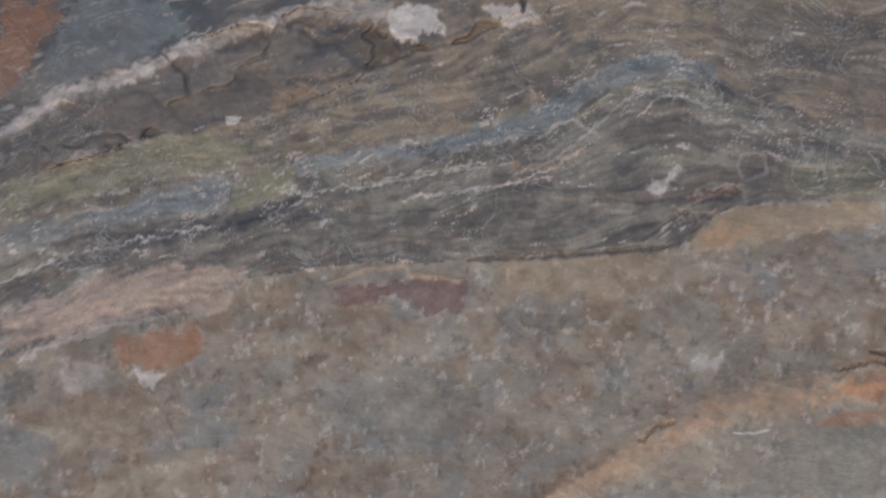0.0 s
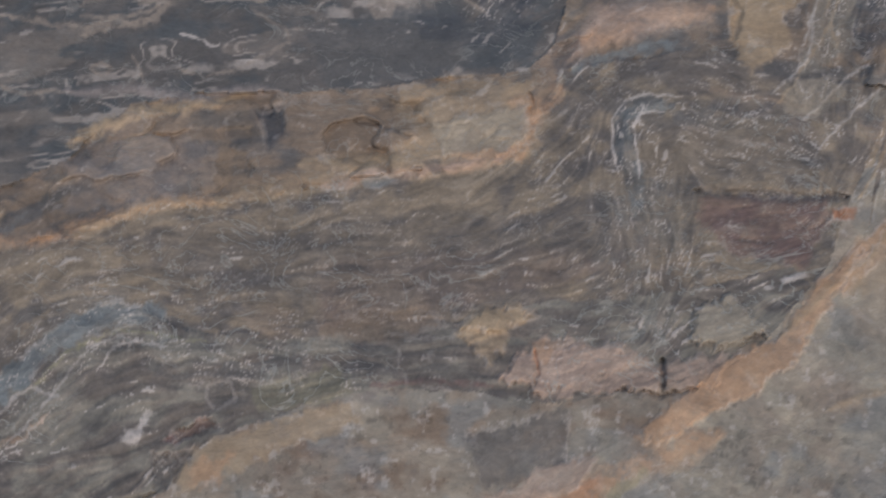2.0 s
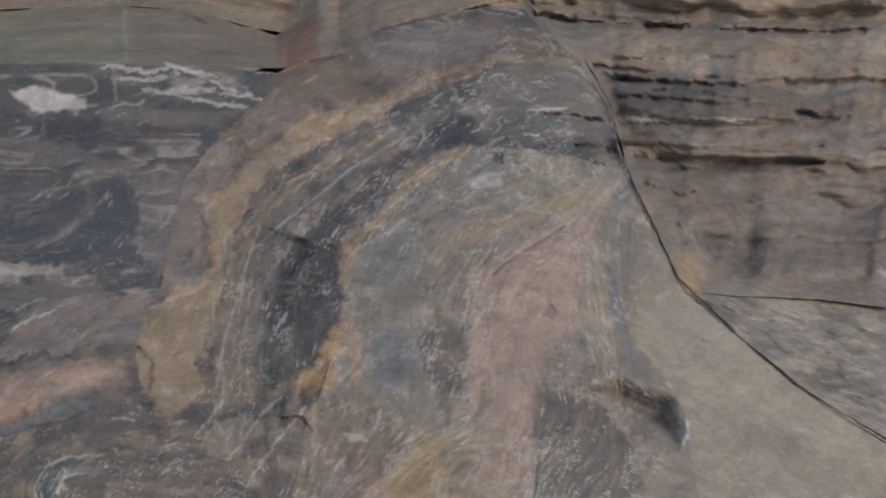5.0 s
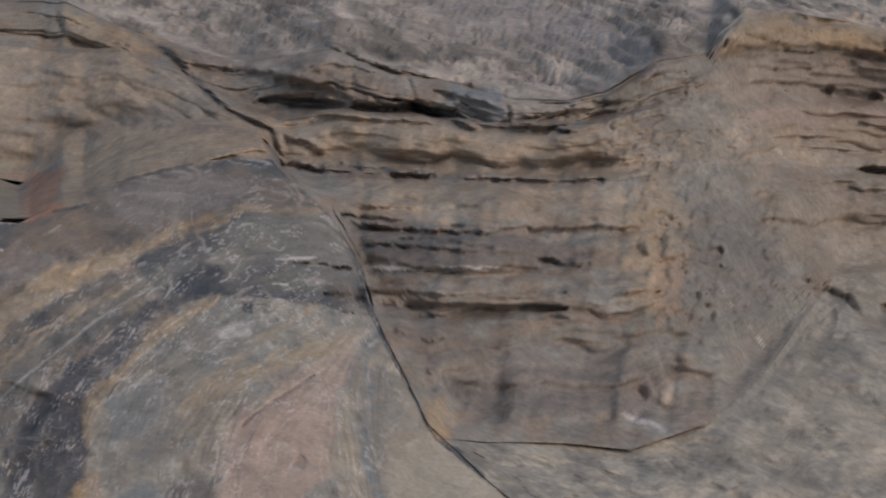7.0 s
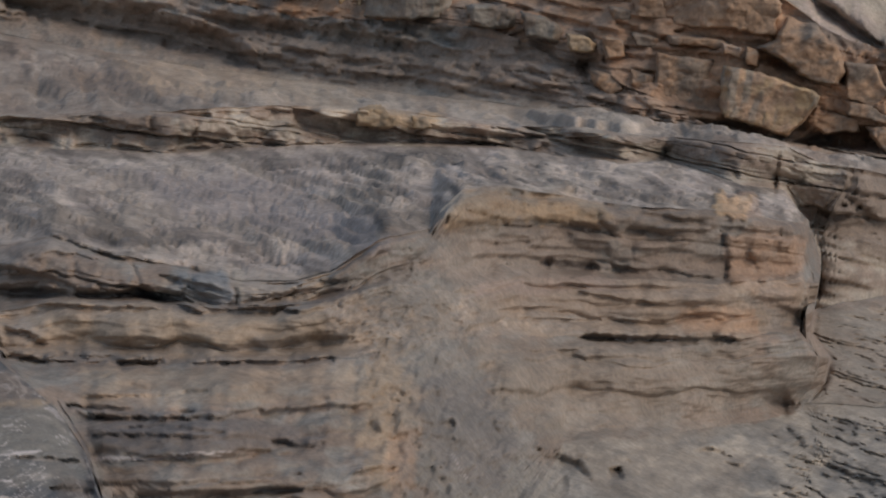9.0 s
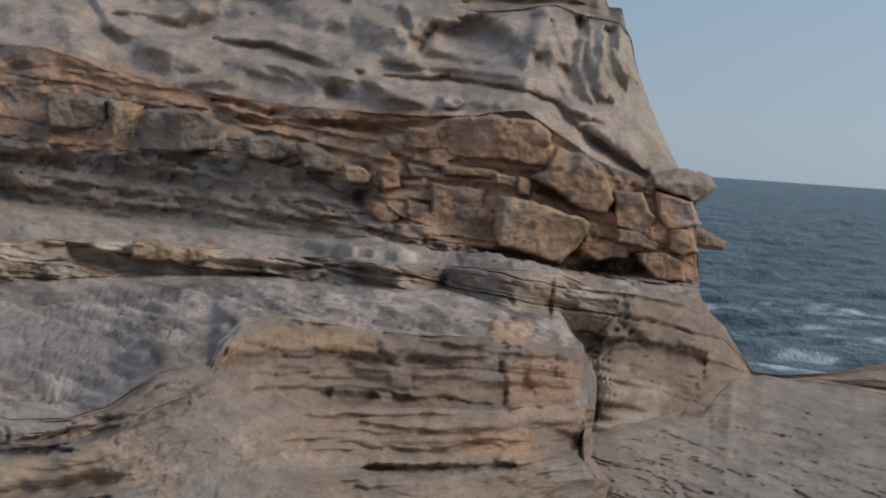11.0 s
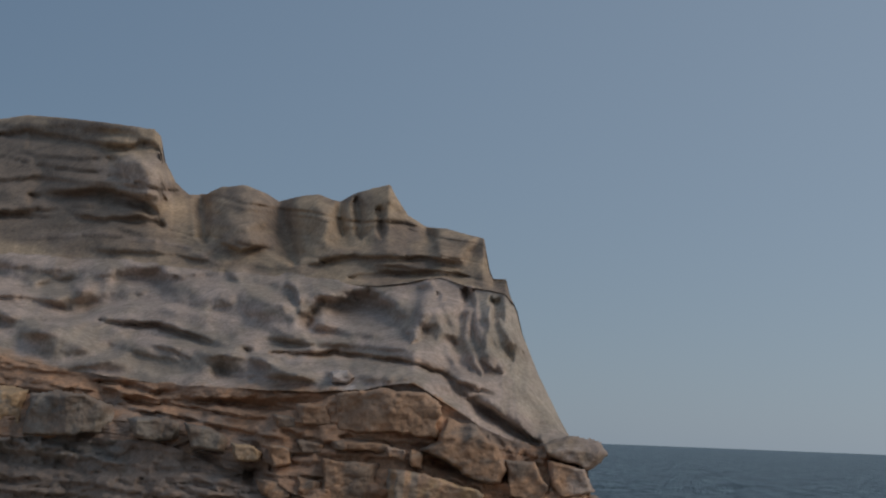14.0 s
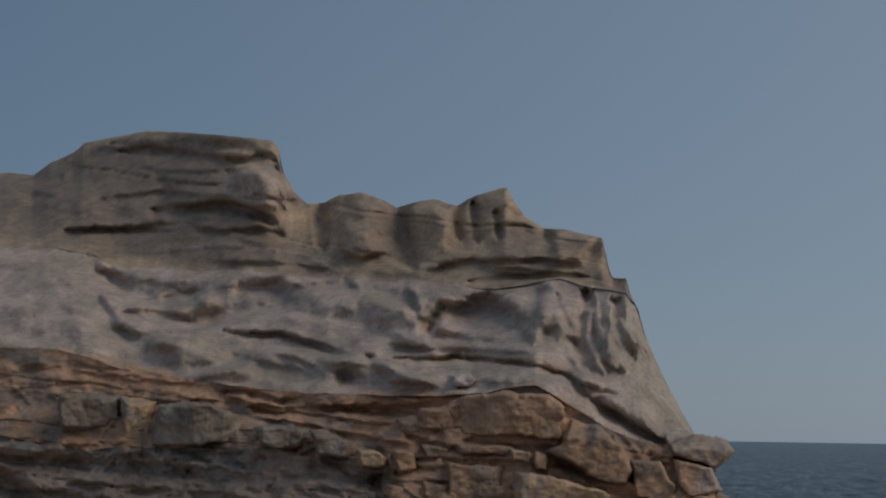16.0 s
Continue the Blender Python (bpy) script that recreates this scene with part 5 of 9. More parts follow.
lip([(-0.82, -12.19), (0.58, -12.43), (1.93, -12.37)], 0.24, 0.05)
lip([(-0.52, -13.23), (0.66, -13.29), (1.62, -13.08)], 0.24, 0.05)
lip([(0.08, -14.31), (0.75, -14.14), (1.78, -14.56)], 0.22, 0.12)
lip([(1, -14.59), (1.79, -14.69), (2.52, -14.21)], 0.2, 0.07)
lip([(3.16, -12.99), (3.91, -13.66), (5.4, -14.16), (6.72, -14.5)], 0.4, 0.14)
lip([(2.17, -9.16), (3.14, -9.25), (3.5, -9.11)], 0.2, 0.06)
bulge([(-2.8, -15.26), (-2.31, -15.15), (-2.17, -15.62), (-2.7, -15.71)], 0.12, -0.2, None, 0, 0.05)
patch([(-21.08, -3.03), (-19.76, -2.95), (-19.13, -3.57), (-20.67, -3.73)], "brown", 0.6, 0.08, 0.15, 0.15)
patch([(-18.73, -10.21), (-18.26, -9.8), (-16.72, -9.52), (-16.4, -9.9), (-16.46, -10.58), (-17.04, -10.8)], "bluegrey", 0.5, 0.05, 0.2, 0.15)
patch([(-4.89, -8.88), (-2.92, -8.8), (-2.88, -9.19), (-6.8, -9.63), (-8.18, -9.84), (-7.82, -9.42), (-6.45, -9.11)], "pinkish", 0.55, 0, 0.3, 0.3)
patch([(-0.88, -9.58), (1.61, -9.32), (1.99, -10.15), (-0.6, -10.52)], "rust", 0.55, 0, 0.3, 0.3)
patch([(-6.7, -6.09), (-5.15, -5.86), (-3.94, -6.25), (-3.31, -6.68), (-4.07, -6.95), (-5.25, -6.95), (-6.44, -6.95)], "yellow", 0.3, 0.04, 0.15, 0.15)
patch([(-2.95, -6.36), (0.13, -6.12), (0.28, -6.68), (-1.54, -6.89), (-3, -6.87)], "shale_or_shade", 0.75, 0, 0.15, 0.15)
patch([(0.79, -6.89), (3.44, -6.71), (3.54, -7.66), (3.34, -9.32), (2.19, -9.35), (0.95, -8.52), (0.63, -8.16)], "rust", 0.25, 0, 0.2, 0.2)
patch([(0.08, -5.6), (1.21, -5.39), (1.68, -6.22), (0.55, -6.42)], "rust", 0.35, 0.05, 0.15, 0.15)
patch([(-9.82, -11.83), (-8.26, -11.32), (-7.07, -13.56), (-5.14, -14.95), (-3.2, -16.34), (-9.02, -16.85), (-9.61, -14.54)], "grey", 0.6, 0, 0.5, 0.6)
patch([(-11.59, -12.34), (-10.59, -12.27), (-9.3, -13.35), (-9.61, -14.54), (-10.36, -15.37), (-9.86, -16.49), (-11.07, -16.57), (-11.62, -14.67)], "sand", 0.6, 0, 0.4, 0.5)
# lips and hollows of the cliff
lip([(-10.69, 1.62), (-9.32, 0.96), (-7.58, 0.82), (-5.64, 0.93), (-4.28, 1), (-2.34, 1.23)], 0.35, 0.35)
lip([(-9.49, 0.54), (-7.75, 0.35), (-5.79, -0.05), (-4.51, -0.28), (-3.72, -0.34)], 0.25, 0.30)
lip([(-15.72, 1.26), (-14.62, 1.42), (-13.68, 1.13)], 0.2, 0.15)
lip([(-15.76, 2.01), (-13.9, 1.81), (-12.02, 1.62), (-10.69, 1.58)], 0.22, 0.18)
lip([(-15.23, 2.33), (-14.66, 2.08), (-13.17, 2.04), (-12.03, 1.77)], 0.2, 0.12)
lip([(-10.92, -1.17), (-9.38, -1.41), (-7.25, -1.57)], 0.25, 0.2)
lip([(-15.58, -1.29), (-13.73, -1.39), (-12.03, -1.65)], 0.2, 0.15)
lip([(-15.52, -2.33), (-13.66, -2.49), (-11.79, -2.45), (-9.89, -2.55)], 0.25, 0.2)
lip([(-12.22, -1.6), (-10.69, -1.91), (-9.35, -2.04)], 0.2, 0.12)
lip([(-4.44, 0.25), (-3.04, -0.26), (-1.86, -0.4), (-0.29, -0.41)], 0.25, 0.25)
lip([(-4.17, -1.01), (-3.19, -1.15), (-2.41, -1.11)], 0.2, 0.2)
lip([(-4.7, -2.11), (-3.32, -2.33), (-2.31, -2.96)], 0.25, 0.2)
lip([(-3.69, -2.74), (-2.09, -3.44), (-0.13, -3.53), (0.86, -3.57)], 0.25, 0.2)
lip([(-7.98, -2.46), (-6.61, -2.78), (-5.24, -2.91), (-3.66, -3.22)], 0.22, 0.15)
lip([(2.56, 1.17), (3.56, 0.73), (4.77, -0.08), (5.13, -0.26)], 0.35, 0.5)
lip([(-4.37, 2.6), (-2.42, 2.71), (-0.45, 2.6), (0.93, 2.38), (1.94, 1.92), (3.53, 1.42)], 0.2, 0.25)
lip([(-10.22, 3.4), (-8.3, 3.43), (-7.32, 3.19), (-6.23, 2.83)], 0.2, 0.3)
lip([(-8.65, 2.71), (-7.67, 2.51), (-6.88, 2.17)], 0.2, 0.15)
lip([(-12.14, 3.84), (-10.84, 4.33), (-9.74, 5.04), (-8.4, 5.22), (-7.75, 4.66)], 0.8, 0.6)
lip([(-3.34, 3.54), (-2.71, 4.49), (-1.16, 4.83), (-0.45, 4.46), (0.36, 3.99)], 0.75, 0.6)
lip([(-6.5, 2.37), (-5.15, 2.56), (-4.3, 2.06)], 0.6, 0.45)
lip([(-12.74, 4.37), (-11.82, 4.76), (-11.06, 4.81)], 0.4, 0.3)
lip([(-14.03, 4.03), (-12.53, 4.04), (-11, 3.76)], 0.3, 0.25)
lip([(-14.53, 4.75), (-13.81, 3.57), (-13.04, 3.05)], 0.5, 0.35)
lip([(-7.62, 5.04), (-6.08, 5.33), (-5.56, 4.78)], 0.35, 0.2)
lip([(-4.11, 5.06), (-3.6, 4.7), (-3.46, 3.83)], 0.35, 0.35)
lip([(-5.18, 3.14), (-3.21, 2.96), (-1.25, 2.87), (0.52, 2.87)], 0.35, 0.25)
lip([(-6.27, 1.72), (-4.33, 1.78), (-2.56, 1.72)], 0.3, 0.2)
lip([(-12.36, 7.67), (-10.47, 7.9), (-9.6, 7.73), (-8.42, 7.24)], 0.35, 0.45)
lip([(-11.56, 6.96), (-10.41, 6.89), (-9.08, 7.02), (-8.1, 6.84)], 0.25, 0.25)
lip([(-16.02, 6.69), (-14.18, 6.82), (-11.57, 7.17)], 0.3, 0.3)
lip([(-10.92, 5.78), (-9.01, 5.82), (-7.46, 5.77), (-6.48, 5.6)], 0.3, 0.25)
lip([(-15.13, 9.34), (-13.05, 9.67), (-10.32, 9.32), (-8.53, 9.62)], 0.35, 0.4)
lip([(-17.87, 7.77), (-16.77, 7.92), (-15.83, 7.78)], 0.3, 0.3)
bulge([(0.4, 5.17), (1.14, 5.2), (1.04, 4.81), (0.51, 4.78)], 0.4, -0.35, None, 0, 0.1)
bulge([(0.78, 4.64), (1.56, 4.64), (1.47, 4.13), (0.69, 4.13)], 0.4, -0.35, None, 0, 0.1)
bulge([(0.56, 3.85), (1.4, 3.89), (1.38, 3.15), (0.66, 3.15)], 0.4, -0.35, None, 0, 0.1)
bulge([(-5.17, -1.35), (-4.65, -1.32), (-4.6, -2.1), (-5.14, -1.97)], 0.2, -0.4, None, 0, 0.1)
bulge([(-3.67, 4.21), (-2.89, 4.15), (-3, 3.31), (-3.48, 3.44)], 0.4, -0.7, None, 0, 0.1)
bulge([(-12.31, 3.48), (-11.65, 3.43), (-11.35, 3.16), (-12.2, 3.1)], 0.3, -0.5, None, 0, 0.1)
bulge([(1.97, 5.09), (2.55, 5.12), (2.69, 4.34), (2.11, 4.32)], 0.2, -0.5, None, 0, 0.1)
bulge([(3.06, 4.75), (3.54, 4.87), (3.69, 4), (3.2, 3.98)], 0.2, -0.5, None, 0, 0.1)
bulge([(-10.22, 9.17), (-8.47, 9.33), (-7.84, 8.04), (-8.91, 7.62), (-10.1, 8.4)], 0.5, 0.8, None, 0, 0.1)
stroke([(1.49, 4.87), (1.46, 3.5), (2.01, 2.36), (2.74, 1.61)], 0.25, None, 0, 0.2, 0.15)
stroke([(2.38, 4.72), (2.35, 3.35), (2.9, 2.21)], 0.2, None, 0, 0.2, 0.15)
stroke([(3.08, 4.36), (3.14, 3.19), (3.58, 2.24)], 0.2, None, 0, 0.2, 0.15)

lip([(4.86, -9.21), (5.45, -9.23), (6.13, -9.29)], 0.14, 0.10)
lip([(7.51, -8.56), (8.84, -8.51), (10.17, -8.61), (11.58, -8.72)], 0.2, 0.16)
lip([(5.12, -9.95), (5.9, -9.99), (6.78, -10.09)], 0.14, 0.10)
lip([(7.32, -10.68), (8.09, -10.79), (9.16, -10.97)], 0.16, 0.12)
lip([(9.85, -9.26), (10.42, -9.31), (11.27, -9.42)], 0.14, 0.10)
lip([(10.52, -10.32), (11.1, -10.53), (12.06, -10.88)], 0.16, 0.14)
lip([(5.79, -10.89), (6.27, -10.91), (6.99, -10.95)], 0.12, 0.08)
lip([(8.59, -9.97), (9.17, -10.06), (9.94, -10.2)], 0.14, 0.10)
lip([(6.83, -9.59), (7.61, -9.66), (8.56, -9.63)], 0.12, 0.08)
lip([(8.16, -11.54), (9.12, -11.58), (10.27, -11.71)], 0.14, 0.10)
lip([(5.1, -11.88), (5.89, -11.98), (6.86, -11.99)], 0.14, 0.08)
lip([(9.12, -7.43), (10.26, -7.54), (11.76, -7.71)], 0.16, 0.12)
lip([(2.69, -4.24), (4.25, -4.31), (5.8, -4.47), (7.17, -4.77)], 0.16, 0.14)
lip([(4.31, -4.99), (5.86, -5.14), (7.24, -5.5), (8.04, -6)], 0.16, 0.12)
lip([(4.95, -5.71), (6.32, -5.97), (7.51, -6.44)], 0.16, 0.10)
patch([(4.54, -4.28), (7.12, -4.25), (7.8, -4.96), (8.63, -6.17), (7.76, -8.18), (6.63, -8.36), (6.34, -7.32), (4.42, -6.34), (3.73, -5.04)], "shale_or_shade", 0.7, 0, 0.3, 0.2)
# recess in dark shaly rock; the overhang's shade is in its tone too
bulge([(-24.68, -0.66), (-20.07, -0.5), (-16.8, -1.4), (-15.77, -2.63), (-17.12, -2.53), (-20.94, -2.04), (-24.65, -1.29)], 0.6, -1.5, "shale_or_shade", 0.5, 0.2)
lip([(-18.31, -0.86), (-15.59, -0.95), (-13.75, -0.93), (-11.87, -1.15), (-9.96, -1.32)], 0.7, 0.9)

patch([(3.33, -4.91), (4.32, -5.12), (5.7, -5.45), (7.26, -5.79), (7.64, -6.81), (7.58, -8.32), (6.72, -8.29), (6.34, -7.32), (5.43, -6.87), (3.85, -6.43), (3.59, -6.12)], "shale_or_shade", 0.8, 0, 0.15, 0.12)
patch([(-9.43, -0.6), (-5.73, -0.99), (-2.23, -0.81), (-2.29, -3.35), (-4.84, -3.09), (-7.97, -2.66), (-8.4, -1.71)], "brown", 0.6, 0, 0.4, 0.4)
patch([(-15.57, -1.38), (-11.85, -1.39), (-8.4, -1.71), (-8.16, -2.66), (-11.79, -2.6), (-15.5, -2.61)], "shale_or_shade", 0.6, 0, 0.4, 0.3)
patch([(-15.81, 2.86), (-14.69, 2.56), (-12.04, 1.96), (-10.69, 1.56), (-7.79, 1.2), (-4.31, 1.59), (-1.95, 1.36), (-2.27, -0.03), (-4.24, 0.26), (-8.14, 0.54), (-10.66, 1.04), (-15.73, 1.5)], "rust", 0.6, 0, 0.3, 0.3)
patch([(-4.3, 1.24), (-1.95, 1.36), (0.69, -0.46), (-0.24, -1.29), (-2.41, -1.01), (-4.19, -0.71)], "rust", 0.5, 0, 0.3, 0.3)
lip([(-15.55, -1.76), (-14.07, -1.83), (-12.58, -1.91)], 0.16, 0.16)
lip([(-12.75, -2.2), (-11.05, -2.22), (-9.33, -2.33)], 0.16, 0.16)
lip([(-10.89, -1.6), (-9.55, -1.76), (-8.2, -1.99)], 0.16, 0.16)
lip([(-3.37, -1.45), (-2.38, -1.69), (-2.35, -2.18)], 0.2, 0.2)
lip([(-7.1, -0.86), (-5.73, -1.09), (-4.34, -1.5)], 0.2, 0.2)
lip([(-6.63, -2.4), (-5.27, -2.33), (-4.08, -2.76)], 0.18, 0.18)

patch([(-5.01, 0.03), (-1.94, 1.17), (1.62, 0.57), (3.62, -0.3), (6.56, -0.92), (6.89, -3.61), (4.76, -3.55), (1.79, -2.74), (-0.53, -3.26), (-3.29, -3.01)], "rust", 0.45, 0.55, 0.4, 0.3)
# finer lines of the great fold
stroke([(-32.06, -14.66), (-31.47, -14.55), (-30.93, -14.39)], 0.09, "deep", 0.8, -0.05, 0.05)
stroke([(-29.89, -13.63), (-29.01, -13.34), (-28.12, -13.08), (-27.23, -12.86)], 0.09, "deep", 0.8, -0.05, 0.05)
stroke([(-36.51, -13.04), (-36.02, -13.26), (-35.63, -13.45)], 0.09, "deep", 0.8, -0.05, 0.05)
stroke([(-37.11, -14.76), (-36.13, -15.13), (-34.35, -15.78)], 0.10, "white", 0.7, 0, 0.15)
stroke([(-36.93, -15.81), (-35.35, -16.18), (-34.15, -16.26)], 0.09, "white", 0.6, 0, 0.15)
stroke([(-43.04, -21.45), (-41.86, -21.7), (-40.07, -21.8)], 0.16, "slab", 0.8, 0, 0.15)
stroke([(-42.76, -23.63), (-41.94, -23.29), (-41.12, -23.1)], 0.08, "white", 0.6, 0, 0.15)
stroke([(-41.83, -20.98), (-40.62, -20.45), (-39.7, -19.8), (-39.68, -19.32), (-39.97, -18.94)], 0.14, "slab", 0.7, 0, 0.15)
stroke([(-41.15, -19), (-40.36, -18.89), (-39.56, -18.6)], 0.10, "slab", 0.7, 0, 0.1)
stroke([(-39.93, -17.79), (-38.74, -17.71), (-37.76, -18.2), (-38.36, -18.35)], 0.10, "slab", 0.7, 0, 0.15)
patch([(-41.54, -16.71), (-39.89, -16.69), (-37.93, -16.76), (-36.35, -17.25), (-37.95, -17.43), (-39.92, -17.64), (-41.47, -17.38)], "deep", 0.6, 0, 0.2, 0.2)
patch([(-39.97, -18.94), (-38.97, -18.57), (-38.18, -18.97), (-38.01, -20.32), (-39.44, -21.06), (-40.84, -21.01), (-39.7, -19.9)], "pool", 0.8, 0, 0.2, 0.2)
stroke([(-35.05, -22.28), (-34.33, -20.73), (-32.9, -19.35), (-30.88, -17.94), (-28.87, -16.9)], 0.10, "sand", 0.7, 0.004, 0.1)
stroke([(-34.53, -23.45), (-34.12, -21.31), (-32.48, -19.93), (-30.46, -18.32), (-28.45, -17.08)], 0.07, "white", 0.5, 0.004, 0.1)
stroke([(-35.38, -25.95), (-34.95, -24.22), (-34.43, -22.28), (-33.92, -20.92)], 0.08, "white", 0.5, 0.004, 0.15)
stroke([(-36.03, -28.05), (-34.95, -26.15), (-34.32, -24.42), (-34.11, -22.67)], 0.10, "sand", 0.6, 0.004, 0.15)
stroke([(-34.95, -28.45), (-33.87, -27.12), (-32.81, -26.16)], 0.09, "white", 0.5, 0.004, 0.15)
stroke([(-34.08, -29.04), (-32.79, -27.51), (-31.94, -26.54)], 0.09, "white", 0.5, 0.004, 0.15)
stroke([(-32.1, -29.23), (-31.8, -27.7), (-31.51, -26.15)], 0.12, "sand", 0.8, 0.004, 0.1)
stroke([(-30.77, -22.04), (-30.38, -20.86), (-29.17, -19.65), (-27.77, -18.42), (-26.18, -17.41)], 0.22, "sand", 0.85, 0.006, 0.12)
stroke([(-29.69, -22.6), (-28.91, -21.01), (-27.51, -19.58), (-25.92, -18.33), (-24.74, -17.48)], 0.12, "grey", 0.6, 0.004, 0.15)
stroke([(-27.02, -20.93), (-25.63, -19.69), (-24.06, -18.42), (-22.49, -17.44)], 0.25, "sand", 0.6, 0.004, 0.15)
patch([(-29.96, -21.04), (-28.73, -20.22), (-27.9, -20.19), (-28.06, -21.18), (-28.65, -22.18), (-29.7, -22.41)], "bluegrey", 0.5, 0, 0.2, 0.2)
patch([(-29.64, -24.16), (-28.16, -23.72), (-27.67, -24.88), (-28.06, -25.87), (-29.36, -25.71)], "bluegrey", 0.6, 0, 0.2, 0.2)
patch([(-30.18, -27.29), (-28.66, -27.05), (-28.42, -27.43), (-29.5, -27.85), (-30.16, -27.67)], "grey", 0.6, 0, 0.1, 0.15)
patch([(-30.29, -27.13), (-29.41, -27.27), (-29.29, -27.5), (-30.06, -27.55)], "white", 0.6, 0, 0.1, 0.1)
patch([(-31.5, -26.53), (-30.21, -26.12), (-28.46, -26.46), (-27.97, -27.61), (-28.57, -28.98), (-30.55, -29.41), (-31.67, -28.66)], "brown", 0.5, 0, 0.3, 0.3)
patch([(-25.72, -21.65), (-22.5, -19.88), (-21.95, -21.41), (-22.95, -24.61), (-23.03, -28.88), (-25.24, -29.03), (-25.76, -24.4)], "pinkish", 0.5, 0, 0.4, 0.3)
patch([(-23.2, -25.6), (-21.14, -25.64), (-19.76, -26.49), (-19.25, -27.21), (-19.7, -29.02), (-22.77, -29.29), (-23.16, -27.35)], "lamgrey", 0.6, 0, 0.25, 0.25)
stroke([(-21.45, -21.17), (-21.01, -22.51), (-20.55, -24.03), (-20.75, -25.22)], 0.12, "sand", 0.7, 0.004, 0.1)
stroke([(-20.68, -19.35), (-20.35, -20.69), (-20.51, -22.27), (-19.94, -23.78), (-18.89, -24.65)], 0.22, "bluegrey", 0.7, 0, 0.1)
stroke([(-19.59, -21.99), (-19, -21.7), (-18.06, -21.69)], 0.06, "sand", 0.8, 0.004, 0.05)
stroke([(-25.76, -14.23), (-24.35, -14.35), (-22.55, -14.24)], 0.22, "sand", 0.7, 0.006, 0.12)
patch([(-26.13, -14.83), (-22.53, -14.43), (-21.67, -15.14), (-21.12, -16.85), (-24.14, -17.25), (-25.81, -16.76), (-26.28, -15.62)], "grey", 0.5, 0, 0.3, 0.25)
stroke([(-23.93, -15.99), (-23.43, -15.9), (-22.82, -15.86)], 0.07, "white", 0.95, 0.004, 0.04)
stroke([(-24.27, -16.83), (-23.66, -16.85)], 0.06, "white", 0.8, 0, 0.04)
patch([(-22.35, -16.74), (-20.92, -16.83), (-20.65, -17.49), (-21.86, -17.65)], "dark", 0.6, -0.03, 0.15, 0.12)
patch([(-25.35, -17.52), (-24.94, -17.54), (-24.96, -17.89), (-25.23, -17.86)], "deep", 0.9, -0.03, 0.06, 0.05)
patch([(4.45, -12.6), (16, -12), (16, -6.9), (8.2, -6.75), (7.5, -8.3), (4.5, -9.25)], "beige", 0.6, 0, 0.2, 0.1)

# rings and stains of the wet platform, edges of the ledge beside it
stroke([(-62.47, -24.58), (-61.26, -24.62), (-59.85, -24.79), (-59.16, -25.07), (-59.94, -25.54), (-61.41, -25.7), (-62.66, -25.84)], 0.13, "slab", 0.75, 0, 0.15)
stroke([(-62.58, -25.28), (-61.56, -25.33), (-60.58, -25.63)], 0.10, "slab", 0.6, 0, 0.15)
stroke([(-57.43, -24.49), (-56.95, -24.85), (-55.72, -25.1), (-54.61, -24.41), (-53.74, -24.03)], 0.14, "slab", 0.8, 0, 0.15)
stroke([(-57.32, -24.41), (-55.85, -24.21), (-54.14, -23.78)], 0.09, "olive", 0.7, 0, 0.1)
stroke([(-56.16, -25.34), (-55.46, -25.82), (-54.95, -26.05), (-54.78, -26.67)], 0.09, "slab", 0.6, 0, 0.15)
stroke([(-53.46, -22.9), (-52.64, -23.21), (-51.08, -23.35)], 0.10, "slab", 0.7, 0, 0.15)
stroke([(-49.92, -23.18), (-49.09, -23.58), (-48.68, -24.54), (-47.83, -25.25), (-47.36, -25.52)], 0.12, "slab", 0.6, 0, 0.12)
stroke([(-60.67, -27.8), (-59.23, -28.13), (-57.43, -28.43)], 0.20, "lilac", 0.9, 0.004, 0.15)
stroke([(-58.97, -26.04), (-58.36, -26.24), (-57.45, -26.62)], 0.07, "white", 0.6, 0, 0.12)
stroke([(-60.82, -26.6), (-60.48, -27.2), (-60.4, -27.69)], 0.07, "slab", 0.7, 0, 0.12)
stroke([(-59.2, -27.04), (-58.92, -27.35), (-58.51, -27.48)], 0.06, "slab", 0.6, 0, 0.1)
patch([(-51.8, -25.16), (-51.14, -24.85), (-50.73, -25.28), (-50.86, -25.76), (-51.51, -25.88)], "slab", 0.6, 0, 0.15, 0.2)
patch([(-60.62, -26.71), (-59.08, -26.95), (-59.13, -27.71), (-60.25, -27.8)], "dark", 0.6, 0, 0.2, 0.2)
patch([(-54.28, -25.73), (-52.16, -26.01), (-50, -25.88), (-47.84, -26.29), (-48.07, -27.36), (-51.39, -28.13), (-54.23, -27.9), (-54.78, -26.67)], "dark", 0.55, 0, 0.3, 0.3)
patch([(-49.99, -25.65), (-47.4, -25.58), (-45.13, -25.89), (-46.97, -26.72), (-49.76, -26.5)], "deep", 0.6, 0, 0.2, 0.2)
patch([(-62.12, -22.33), (-57.55, -22.69), (-56.65, -23.88), (-58.21, -24.92), (-61.22, -24.38), (-62.43, -24.35)], "pool", 0.6, 0, 0.4, 0.4)
stroke([(-63.24, -29.35), (-61.9, -28.93), (-59.94, -28.64), (-57.76, -28.44), (-56.44, -28.27)], 0.22, "sand", 0.8, 0.01, 0.15)
stroke([(-63.8, -32.53), (-62.43, -32.21), (-61.04, -31.8), (-59.26, -31.75), (-57.05, -32.06)], 0.28, "sand", 0.6, 0.01, 0.15)
stroke([(-53.83, -31.54), (-51.31, -31.14), (-49.25, -31), (-47.88, -30.74), (-45.95, -30.27)], 0.30, "pinkish", 0.8, 0.01, 0.2)
